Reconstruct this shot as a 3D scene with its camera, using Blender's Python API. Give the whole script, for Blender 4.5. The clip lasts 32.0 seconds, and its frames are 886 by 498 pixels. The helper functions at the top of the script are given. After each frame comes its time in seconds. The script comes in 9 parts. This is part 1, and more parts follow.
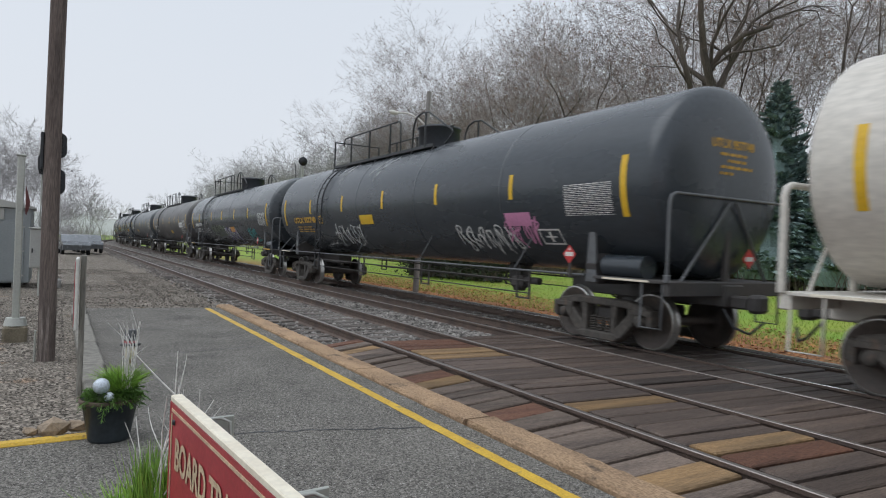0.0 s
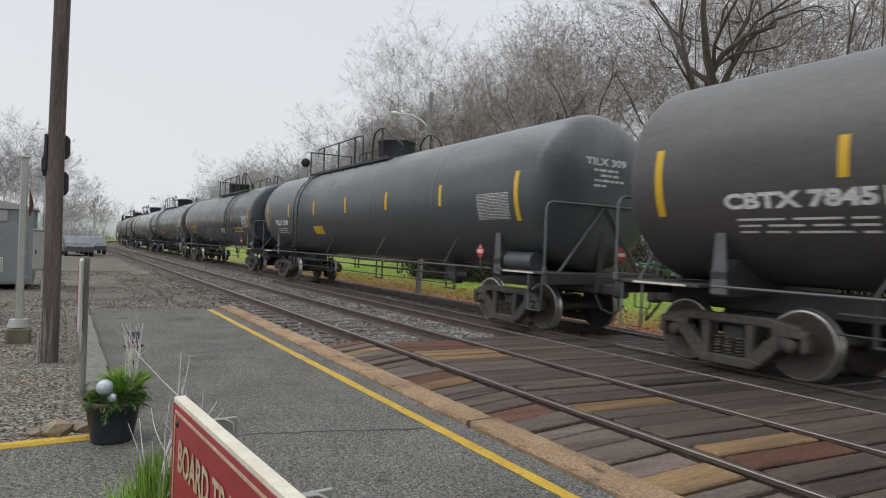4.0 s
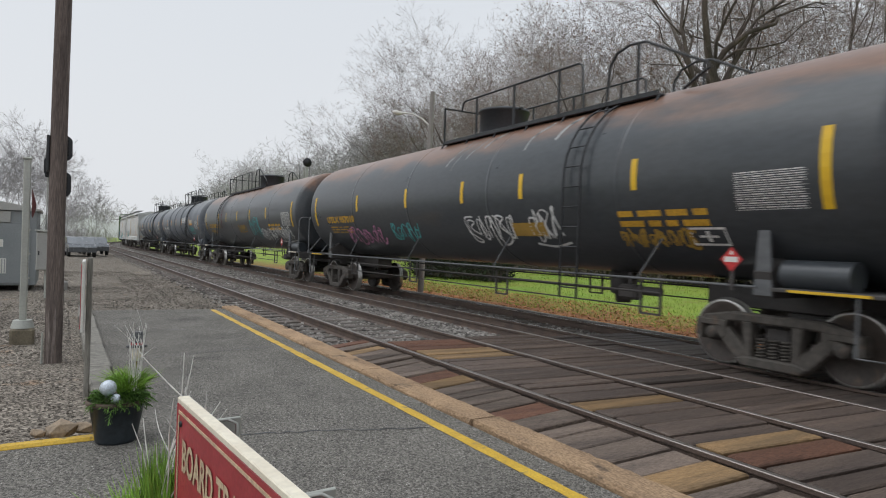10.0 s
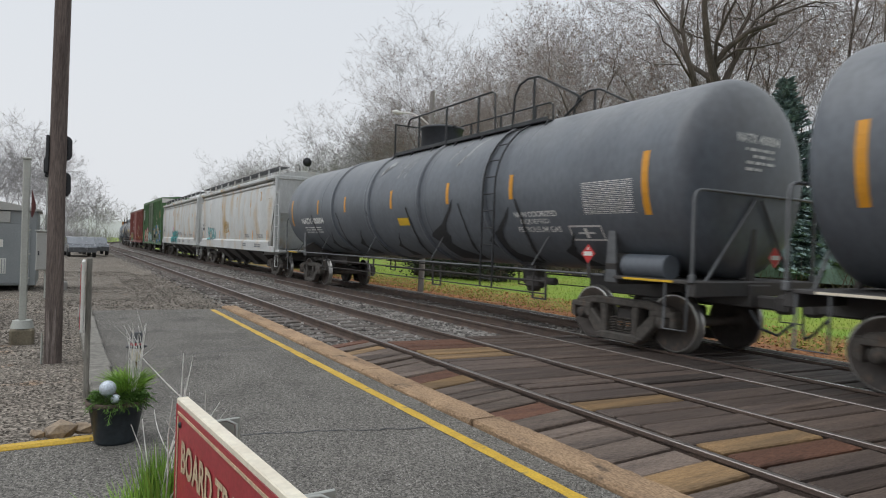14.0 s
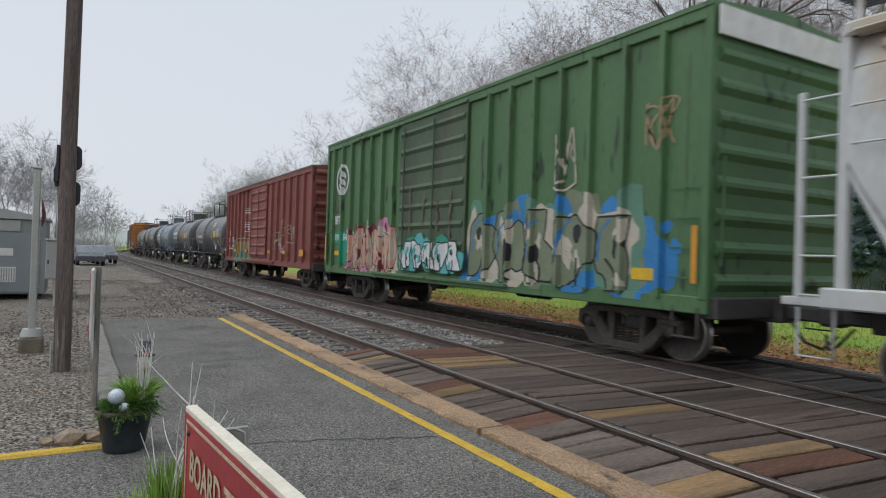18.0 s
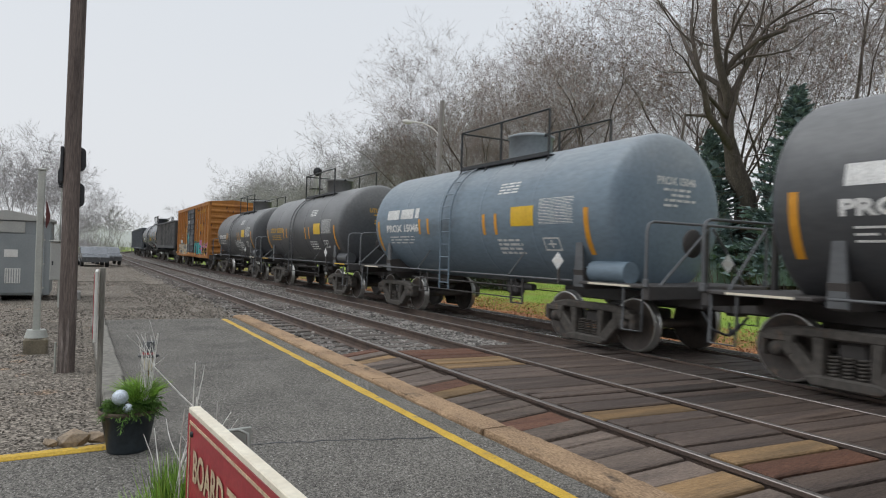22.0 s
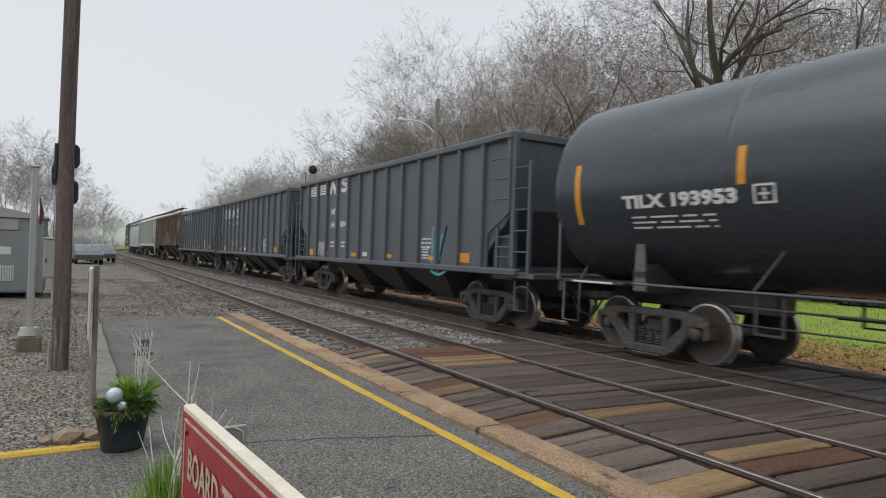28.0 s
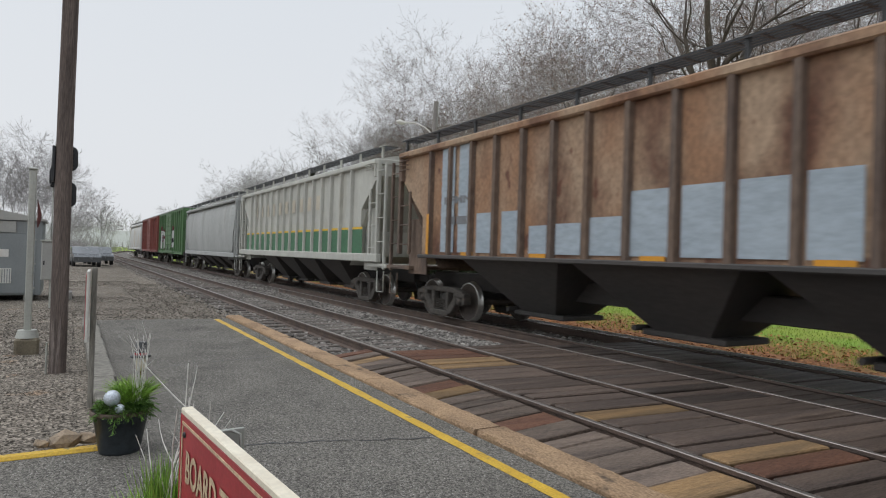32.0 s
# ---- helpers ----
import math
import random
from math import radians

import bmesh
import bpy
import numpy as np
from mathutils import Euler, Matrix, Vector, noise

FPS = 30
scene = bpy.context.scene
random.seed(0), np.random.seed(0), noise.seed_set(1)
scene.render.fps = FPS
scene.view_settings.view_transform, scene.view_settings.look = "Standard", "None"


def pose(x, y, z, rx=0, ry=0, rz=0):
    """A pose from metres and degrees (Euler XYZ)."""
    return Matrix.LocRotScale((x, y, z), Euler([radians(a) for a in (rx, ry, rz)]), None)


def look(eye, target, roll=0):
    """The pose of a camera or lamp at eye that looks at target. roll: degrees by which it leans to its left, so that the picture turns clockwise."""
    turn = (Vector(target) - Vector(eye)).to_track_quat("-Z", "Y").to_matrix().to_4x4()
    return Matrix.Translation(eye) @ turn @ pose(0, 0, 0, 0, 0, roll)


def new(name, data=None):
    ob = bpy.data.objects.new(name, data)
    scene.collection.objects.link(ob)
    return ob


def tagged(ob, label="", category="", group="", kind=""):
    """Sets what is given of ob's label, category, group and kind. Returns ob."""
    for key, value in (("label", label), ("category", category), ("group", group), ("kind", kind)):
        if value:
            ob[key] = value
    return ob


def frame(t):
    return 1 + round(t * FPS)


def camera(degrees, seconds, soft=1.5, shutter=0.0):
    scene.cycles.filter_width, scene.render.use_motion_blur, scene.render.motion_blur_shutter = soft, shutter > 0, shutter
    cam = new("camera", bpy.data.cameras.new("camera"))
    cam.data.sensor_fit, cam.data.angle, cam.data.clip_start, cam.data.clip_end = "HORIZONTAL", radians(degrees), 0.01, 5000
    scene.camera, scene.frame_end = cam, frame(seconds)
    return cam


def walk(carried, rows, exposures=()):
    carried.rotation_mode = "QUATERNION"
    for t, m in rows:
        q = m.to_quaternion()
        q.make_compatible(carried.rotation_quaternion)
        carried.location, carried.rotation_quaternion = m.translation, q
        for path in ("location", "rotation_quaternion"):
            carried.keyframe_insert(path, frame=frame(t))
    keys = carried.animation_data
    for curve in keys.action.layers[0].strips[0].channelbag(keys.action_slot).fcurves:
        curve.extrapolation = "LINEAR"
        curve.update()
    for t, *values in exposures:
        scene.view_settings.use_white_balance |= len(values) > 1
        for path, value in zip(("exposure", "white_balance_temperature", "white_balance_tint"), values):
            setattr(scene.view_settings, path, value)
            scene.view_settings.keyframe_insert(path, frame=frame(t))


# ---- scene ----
# The track runs along x, the train goes towards +x; z = 0 is the top of the rails.
CAM = (
    (0, 149.100, -0.199, 2.288, 0.0048, -0.0032, -0.0005),
    (1, 149.120, -0.181, 2.246, 0.0026, -0.0013, -0.0013),
    (2, 149.148, -0.139, 2.219, -0.0002, 0.0000, -0.0011),
    (3, 149.234, -0.116, 2.255, 0.0049, -0.0042, 0.0009),
    (3.5, 149.265, -0.117, 2.259, 0.0050, -0.0046, 0.0006),
    (5.5, 149.540, -0.063, 2.067, 0.0008, -0.0007, -0.0008),
    (6.5, 149.538, -0.101, 1.997, 0.0007, -0.0013, 0.0002),
    (8, 149.532, -0.123, 1.838, -0.0026, -0.0024, -0.0011),
    (9, 149.513, -0.138, 1.867, 0.0019, -0.0022, 0.0002),
    (10, 149.505, -0.211, 1.939, 0.0041, -0.0050, 0.0011),
    (11.5, 149.552, -0.259, 1.904, 0.0007, -0.0019, 0.0028),
    (13, 149.504, -0.258, 1.928, -0.0021, -0.0022, 0.0010),
    (14, 149.507, -0.240, 1.890, -0.0018, -0.0006, 0.0033),
    (14.5, 149.509, -0.216, 1.878, -0.0024, 0.0000, 0.0025),
    (16.5, 149.847, 0.195, 1.939, -0.0004, -0.0046, 0.0030),
    (17, 149.918, 0.262, 1.896, -0.0010, -0.0049, 0.0038),
    (17.5, 150.021, 0.363, 1.848, -0.0015, -0.0060, 0.0037),
    (18, 150.131, 0.484, 1.826, -0.0010, -0.0064, 0.0030),
    (18.5, 150.235, 0.584, 1.834, 0.0030, -0.0077, 0.0035),
    (19, 150.302, 0.598, 1.814, 0.0044, -0.0079, 0.0047),
    (20, 150.397, 0.533, 1.760, 0.0031, -0.0058, 0.0047),
    (21.5, 150.437, 0.522, 1.720, 0.0002, -0.0043, 0.0050),
    (23, 150.370, 0.502, 1.768, -0.0003, -0.0020, 0.0041),
    (24.5, 150.277, 0.482, 1.740, 0.0018, -0.0023, 0.0054),
    (25.5, 150.218, 0.482, 1.826, 0.0005, -0.0048, 0.0026),
    (27.5, 150.012, 0.381, 1.813, -0.0001, -0.0044, 0.0036),
    (28.5, 150.002, 0.384, 1.873, 0.0014, -0.0059, 0.0040),
    (29.5, 149.986, 0.455, 1.836, 0.0033, -0.0044, 0.0062),
    (30.5, 149.907, 0.522, 1.840, 0.0022, -0.0018, 0.0057),
    (32, 149.861, 0.578, 1.821, 0.0017, -0.0047, 0.0046),
)


def eye_pose(yaw, pitch, roll, dx, dy, dz):
    eye = Vector((dx, dy, 1.537 + dz))
    a, b = radians(yaw), radians(pitch)
    return look(eye, eye + Vector((math.cos(a) * math.cos(b), math.sin(a) * math.cos(b), math.sin(b))), roll)


cam = camera(69.237, 32.0, soft=1.1, shutter=0.14)
walk(cam, [(t, eye_pose(*r)) for t, *r in CAM], [(0, 0.0, 6200, 10), (1, 0.0, 6450, 10), (14, 0.0, 6450, 10), (16.5, -0.05, 6250, 10), (18.5, -0.08, 6200, 10), (19.3, -0.03, 6200, 10), (20.5, 0.0, 6350, 10), (22.5, 0.0, 6450, 10), (24, 0.0, 6450, 10), (32, 0.0, 6450, 10)])

# ---- light: an even, misty overcast sky ----
world = bpy.data.worlds.new("overcast_sky")
scene.world = world
world.use_nodes = True
wn, wl = world.node_tree.nodes, world.node_tree.links
sky = wn.new("ShaderNodeTexSky")
sky.sky_type, sky.sun_disc, sky.sun_elevation, sky.sun_rotation = "NISHITA", False, radians(40), radians(200)
sky.air_density, sky.dust_density = 2.0, 6.0
hue = wn.new("ShaderNodeHueSaturation")
hue.inputs["Saturation"].default_value, hue.inputs["Value"].default_value = 0.12, 0.1
cloud = wn.new("ShaderNodeMix")
cloud.data_type = "RGBA"
cloud.inputs["Factor"].default_value = 0.9
grad = wn.new("ShaderNodeTexCoord")
sepz = wn.new("ShaderNodeSeparateXYZ")
ramp = wn.new("ShaderNodeValToRGB")
ramp.color_ramp.elements[0].position, ramp.color_ramp.elements[0].color = 0.0, (0.748, 0.766, 0.788, 1)
ramp.color_ramp.elements[1].position, ramp.color_ramp.elements[1].color = 0.45, (0.675, 0.715, 0.765, 1)
wl.new(grad.outputs["Generated"], sepz.inputs[0])
wl.new(sepz.outputs["Z"], ramp.inputs[0])
wl.new(sky.outputs[0], hue.inputs["Color"])
wl.new(hue.outputs[0], cloud.inputs["A"])
wl.new(ramp.outputs[0], cloud.inputs["B"])
wl.new(cloud.outputs["Result"], wn["Background"].inputs["Color"])
wn["Background"].inputs["Strength"].default_value = 1.1

sun_data = bpy.data.lights.new("sun", "SUN")
sun_data.energy, sun_data.angle, sun_data.color = 1.2, radians(60), (0.97, 0.985, 1.0)
sun = new("sun", sun_data)
sun.matrix_world = look((0, 0, 40), (6, 17, 0))


# ---- materials ----
def mat(name, c1, c2=None, rough=0.7, metal=0.0, scale=3.0, fine=40.0, bump=0.1, fine_amt=0.25, spec=0.5, rvar=0.1, stretch=(1, 1, 1),
        c3=None, c3_scale=1.2, c3_at=0.6, c3_soft=0.1, rand=0.0, space="Object", emit=0.0, bump_scale=None, island=0.0, crisp=0.2, speck=None, dust_sheen=None, cells=None):
    m = bpy.data.materials.new(name)
    m.use_nodes = True
    n, l = m.node_tree.nodes, m.node_tree.links
    p = n["Principled BSDF"]
    tc = n.new("ShaderNodeTexCoord")
    mp = n.new("ShaderNodeMapping")
    mp.inputs["Scale"].default_value = stretch
    l.new(tc.outputs[space], mp.inputs[0])
    big, small = n.new("ShaderNodeTexNoise"), n.new("ShaderNodeTexNoise")
    big.inputs["Scale"].default_value, small.inputs["Scale"].default_value = scale, fine
    big.inputs["Detail"].default_value, small.inputs["Detail"].default_value = 6, 4
    for x in (big, small):
        l.new(mp.outputs[0], x.inputs["Vector"])
    r = n.new("ShaderNodeValToRGB")
    r.color_ramp.elements[0].position, r.color_ramp.elements[1].position = 0.35, 0.65
    r.color_ramp.elements[0].color, r.color_ramp.elements[1].color = (*c1, 1), (*(c2 or tuple(v * 0.7 for v in c1)), 1)
    l.new(big.outputs[0], r.inputs[0])
    out = r.outputs[0]
    if c3:
        t3 = n.new("ShaderNodeTexNoise")
        t3.inputs["Scale"].default_value, t3.inputs["Detail"].default_value = c3_scale, 8
        l.new(mp.outputs[0], t3.inputs["Vector"])
        r3 = n.new("ShaderNodeMapRange")
        r3.inputs[1].default_value, r3.inputs[2].default_value = c3_at, c3_at + c3_soft
        l.new(t3.outputs[0], r3.inputs[0])
        mx = n.new("ShaderNodeMix")
        mx.data_type = "RGBA"
        l.new(r3.outputs[0], mx.inputs["Factor"])
        l.new(out, mx.inputs["A"])
        mx.inputs["B"].default_value = (*c3, 1)
        out = mx.outputs["Result"]
    hs = n.new("ShaderNodeHueSaturation")
    mr = n.new("ShaderNodeMapRange")
    mr.inputs[1].default_value, mr.inputs[2].default_value = 0.5 - crisp, 0.5 + crisp
    mr.inputs[3].default_value, mr.inputs[4].default_value = 1 - fine_amt, 1 + fine_amt
    l.new(small.outputs[0], mr.inputs[0])
    val = mr.outputs[0]
    for amount, node, sock in ((rand, "ShaderNodeObjectInfo", "Random"), (island, "ShaderNodeNewGeometry", "Random Per Island")):
        if amount:
            oi = n.new(node)
            m2 = n.new("ShaderNodeMapRange")
            m2.inputs[3].default_value, m2.inputs[4].default_value = 1 - amount, 1 + amount
            l.new(oi.outputs[sock], m2.inputs[0])
            mu = n.new("ShaderNodeMath")
            mu.operation = "MULTIPLY"
            l.new(val, mu.inputs[0])
            l.new(m2.outputs[0], mu.inputs[1])
            val = mu.outputs[0]
    cell = None
    if cells:
        # grains, each of its own shade: (scale, contrast)
        cell, cr, cm = n.new("ShaderNodeTexVoronoi"), n.new("ShaderNodeMapRange"), n.new("ShaderNodeMath")
        cell.inputs["Scale"].default_value = cells[0]
        l.new(mp.outputs[0], cell.inputs["Vector"])
        cs = n.new("ShaderNodeSeparateColor")
        l.new(cell.outputs["Color"], cs.inputs[0])
        cr.inputs[3].default_value, cr.inputs[4].default_value = 1 - cells[1], 1 + cells[1]
        l.new(cs.outputs[0], cr.inputs[0])
        cm.operation = "MULTIPLY"
        l.new(val, cm.inputs[0])
        l.new(cr.outputs[0], cm.inputs[1])
        val = cm.outputs[0]
    l.new(val, hs.inputs["Value"])
    if speck:
        # scattered light chips: (colour, scale, how rare)
        vo = n.new("ShaderNodeTexNoise")
        vo.inputs["Scale"].default_value, vo.inputs["Detail"].default_value = speck[1], 2
        l.new(mp.outputs[0], vo.inputs["Vector"])
        r4 = n.new("ShaderNodeMapRange")
        r4.inputs[1].default_value, r4.inputs[2].default_value = speck[2], speck[2] + 0.05
        l.new(vo.outputs[0], r4.inputs[0])
        m4 = n.new("ShaderNodeMix")
        m4.data_type = "RGBA"
        l.new(r4.outputs[0], m4.inputs["Factor"])
        l.new(out, m4.inputs["A"])
        m4.inputs["B"].default_value = (*speck[0], 1)
        out = m4.outputs["Result"]
    if dust_sheen:
        # sky sheen painted in with dust and fading on the upper parts: (colour, from height, to height)
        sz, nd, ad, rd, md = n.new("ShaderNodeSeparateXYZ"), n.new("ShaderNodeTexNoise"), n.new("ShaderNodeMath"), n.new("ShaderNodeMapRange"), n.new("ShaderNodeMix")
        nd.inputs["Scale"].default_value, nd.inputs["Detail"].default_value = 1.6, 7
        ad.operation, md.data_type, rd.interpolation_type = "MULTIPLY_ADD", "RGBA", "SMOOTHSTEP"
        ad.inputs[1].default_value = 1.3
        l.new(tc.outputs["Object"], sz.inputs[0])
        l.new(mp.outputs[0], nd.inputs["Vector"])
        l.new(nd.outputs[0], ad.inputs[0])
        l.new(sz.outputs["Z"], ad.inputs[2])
        rd.inputs[1].default_value, rd.inputs[2].default_value = dust_sheen[1] + 0.65, dust_sheen[2] + 0.65
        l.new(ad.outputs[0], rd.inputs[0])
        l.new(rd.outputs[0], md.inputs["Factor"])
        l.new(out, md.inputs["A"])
        md.inputs["B"].default_value = (*dust_sheen[0], 1)
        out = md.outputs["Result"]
    l.new(out, hs.inputs["Color"])
    l.new(hs.outputs[0], p.inputs["Base Color"])
    rr = n.new("ShaderNodeMapRange")
    rr.inputs[3].default_value, rr.inputs[4].default_value = max(0.02, rough - rvar), min(1, rough + rvar)
    l.new(big.outputs[0], rr.inputs[0])
    l.new(rr.outputs[0], p.inputs["Roughness"])
    p.inputs["Metallic"].default_value, p.inputs["Specular IOR Level"].default_value = metal, spec
    if bump:
        b = n.new("ShaderNodeBump")
        b.inputs["Strength"].default_value, b.inputs["Distance"].default_value = bump, 0.01
        src = cell or small
        if cell:
            b.invert = True
        if bump_scale:
            src = n.new("ShaderNodeTexNoise")
            src.inputs["Scale"].default_value = bump_scale
            l.new(mp.outputs[0], src.inputs["Vector"])
        l.new(src.outputs[0], b.inputs["Height"])
        l.new(b.outputs[0], p.inputs["Normal"])
    if emit:
        p.inputs["Emission Color"].default_value, p.inputs["Emission Strength"].default_value = (*c1, 1), emit
    return m


M = {}
M["asphalt"] = mat("asphalt", (0.170, 0.160, 0.143), (0.136, 0.128, 0.115), 0.85, scale=1.3, fine=30, bump=0.3, fine_amt=0.2, crisp=0.12, spec=0.1, cells=(100, 0.62), speck=((0.42, 0.41, 0.40), 75, 0.655), c3=(0.115, 0.108, 0.098), c3_scale=0.8, c3_at=0.58)
M["yellow_paint"] = mat("yellow_paint", (0.62, 0.40, 0.035), (0.52, 0.32, 0.03), 0.6, scale=4, fine=60, fine_amt=0.2, c3=(0.2, 0.17, 0.09), c3_scale=9, c3_at=0.62)
M["kerb_wood"] = mat("kerb_timber", (0.40, 0.275, 0.17), (0.29, 0.20, 0.13), 0.9, scale=3.5, fine=60, stretch=(0.6, 1.2, 1.2), bump=1.0, fine_amt=0.35, crisp=0.2, rand=0.2, spec=0.1, c3=(0.11, 0.086, 0.068), c3_scale=4.5, c3_at=0.60)
M["plank"] = mat("crossing_plank", (0.122, 0.090, 0.072), (0.078, 0.059, 0.05), 0.55, scale=1.6, fine=34, stretch=(4, 0.4, 2), bump=0.8, fine_amt=0.42, rand=0.3, spec=0.3, rvar=0.2, c3=(0.039, 0.027, 0.021), c3_scale=0.9, c3_at=0.64)
M["plank_grey"] = mat("weathered_plank", (0.178, 0.138, 0.112), (0.115, 0.091, 0.077), 0.65, scale=1.6, fine=34, stretch=(4, 0.4, 2), bump=0.8, fine_amt=0.4, rand=0.25, spec=0.16, rvar=0.2, c3=(0.063, 0.050, 0.042), c3_scale=0.9, c3_at=0.64)
M["plank_dark"] = mat("wet_dark_plank", (0.085, 0.066, 0.056), (0.052, 0.042, 0.037), 0.5, scale=1.6, fine=34, stretch=(4, 0.4, 2), bump=0.8, fine_amt=0.4, rand=0.3, spec=0.35, rvar=0.2, c3=(0.035, 0.028, 0.025), c3_scale=0.9, c3_at=0.64)
M["plank_tan"] = mat("fresh_plank", (0.275, 0.175, 0.088), (0.17, 0.115, 0.066), 0.65, scale=1.6, fine=34, stretch=(4, 0.4, 2), bump=0.8, fine_amt=0.28, rand=0.2, spec=0.16, rvar=0.2, c3=(0.094, 0.063, 0.036), c3_scale=0.9, c3_at=0.64)
M["plank_red"] = mat("reddish_plank", (0.17, 0.085, 0.056), (0.115, 0.063, 0.046), 0.65, scale=1.6, fine=34, stretch=(4, 0.4, 2), bump=0.8, fine_amt=0.4, rand=0.15, spec=0.16, rvar=0.2, c3=(0.063, 0.035, 0.025), c3_scale=0.9, c3_at=0.64)
M["rail_rust"] = mat("rail_rust", (0.135, 0.095, 0.075), (0.095, 0.072, 0.062), 0.7, 0.2, scale=3, fine=50, bump=0.3)
M["rail_top"] = mat("rail_running_face", (0.60, 0.585, 0.57), (0.48, 0.465, 0.45), 0.26, 0.95, scale=2, fine=30, stretch=(0.2, 4, 1), bump=0.05)
M["rail_top_dull"] = mat("dull_running_face", (0.34, 0.305, 0.28), (0.25, 0.22, 0.20), 0.36, 0.75, scale=2, fine=30, stretch=(0.2, 4, 1), bump=0.05)
M["tie"] = mat("tie_wood", (0.17, 0.148, 0.132), (0.10, 0.088, 0.08), 0.9, scale=3, fine=40, stretch=(4, 0.5, 2), bump=0.5, rand=0.3, spec=0.15)
M["ballast"] = mat("ballast", (0.205, 0.190, 0.172), (0.14, 0.13, 0.118), 0.95, scale=2, fine=24, bump=1.0, fine_amt=0.3, crisp=0.12, spec=0.1, cells=(24, 0.6))
M["ballast_stone"] = mat("ballast_stone", (0.265, 0.248, 0.228), (0.165, 0.154, 0.143), 0.9, scale=3, fine=50, bump=0.3, island=0.65, spec=0.12)
M["gravel_stone"] = mat("gravel_stone", (0.205, 0.182, 0.158), (0.135, 0.120, 0.104), 0.9, scale=3, fine=50, bump=0.3, island=0.45, spec=0.1)
M["gravel"] = mat("gravel_yard", (0.225, 0.198, 0.166), (0.158, 0.139, 0.117), 0.95, scale=0.8, fine=30, bump=1.0, fine_amt=0.3, crisp=0.12, spec=0.1, cells=(42, 0.75), c3=(0.24, 0.175, 0.125), c3_scale=2.2, c3_at=0.62)
M["grass"] = mat("grass", (0.20, 0.32, 0.04), (0.27, 0.33, 0.05), 0.9, scale=0.5, fine=60, bump=0.6, fine_amt=0.4, c3=(0.22, 0.125, 0.045), c3_scale=0.9, c3_at=0.56, c3_soft=0.2)
M["grass_blade"] = mat("grass_blade", (0.20, 0.34, 0.04), (0.28, 0.36, 0.05), 0.8, scale=0.6, fine=5, bump=0, island=0.4)
M["leaf"] = mat("fallen_leaf", (0.44, 0.20, 0.075), (0.30, 0.14, 0.06), 0.8, scale=1, fine=5, bump=0, island=0.5)
M["concrete"] = mat("concrete", (0.30, 0.29, 0.27), (0.24, 0.23, 0.215), 0.85, scale=2.5, fine=60, bump=0.3, c3=(0.15, 0.145, 0.135), c3_scale=3, c3_at=0.6)
M["footing"] = mat("mossy_concrete", (0.20, 0.17, 0.12), (0.14, 0.12, 0.085), 0.9, scale=5, fine=40, bump=0.4)
M["stone"] = mat("rough_stone", (0.33, 0.25, 0.17), (0.25, 0.2, 0.15), 0.9, scale=4, fine=40, bump=0.8)
M["pole_wood"] = mat("weathered_pole", (0.185, 0.150, 0.134), (0.11, 0.09, 0.082), 0.9, scale=2, fine=26, stretch=(6, 6, 0.35), bump=0.8, spec=0.12, fine_amt=0.4, c3=(0.26, 0.22, 0.20), c3_scale=3, c3_at=0.6)
M["post_grey"] = mat("weathered_grey_post", (0.27, 0.255, 0.225), (0.19, 0.18, 0.16), 0.9, scale=2, fine=30, stretch=(6, 6, 0.4), bump=0.4, spec=0.15)
M["lamp_pole"] = mat("grey_lamp_pole", (0.33, 0.31, 0.29), (0.26, 0.245, 0.235), 0.9, scale=2, fine=30, stretch=(6, 6, 0.4), bump=0.4, spec=0.15)
M["galv"] = mat("galvanised_steel", (0.45, 0.46, 0.42), (0.39, 0.395, 0.365), 0.5, 0.4, scale=3, fine=40, bump=0.05, fine_amt=0.07)
M["cabinet"] = mat("cabinet_grey", (0.26, 0.28, 0.285), (0.22, 0.24, 0.245), 0.5, 0.2, scale=1.5, fine=30, bump=0.05, fine_amt=0.07)
M["cabinet_light"] = mat("cabinet_light", (0.40, 0.40, 0.375), (0.34, 0.34, 0.32), 0.5, 0.1, scale=2, fine=30, bump=0.05, fine_amt=0.07)
M["black_metal"] = mat("black_metal", (0.032, 0.034, 0.037), (0.024, 0.025, 0.028), 0.45, 0.2, scale=3, fine=30, bump=0.05)
M["white_paint"] = mat("white_paint", (0.72, 0.71, 0.68), (0.62, 0.6, 0.56), 0.5, scale=4, fine=50, bump=0.05, fine_amt=0.07)
M["cream_paint"] = mat("cream_paint", (0.78, 0.72, 0.58), (0.7, 0.63, 0.5), 0.5, scale=6, fine=50, fine_amt=0.08, bump=0.08)
M["sign_red"] = mat("sign_red", (0.42, 0.045, 0.055), (0.33, 0.034, 0.042), 0.45, scale=3, fine=60, fine_amt=0.12, bump=0.08)
M["gold_letter"] = mat("gold_letter", (0.60, 0.46, 0.30), (0.5, 0.38, 0.25), 0.5, scale=8, fine=50, bump=0.05)
M["pot"] = mat("black_planter", (0.035, 0.045, 0.052), (0.025, 0.032, 0.038), 0.4, scale=4, fine=30, bump=0.08)
M["pot_rim"] = mat("planter_rim", (0.10, 0.065, 0.045), (0.07, 0.045, 0.03), 0.6, scale=4, fine=30)
M["evergreen"] = mat("evergreen_sprig", (0.10, 0.19, 0.03), (0.06, 0.13, 0.025), 0.7, scale=5, fine=20, bump=0, island=0.5)
M["ornamental"] = mat("ornamental_grass", (0.27, 0.43, 0.07), (0.17, 0.32, 0.045), 0.6, scale=5, fine=20, bump=0, island=0.4)
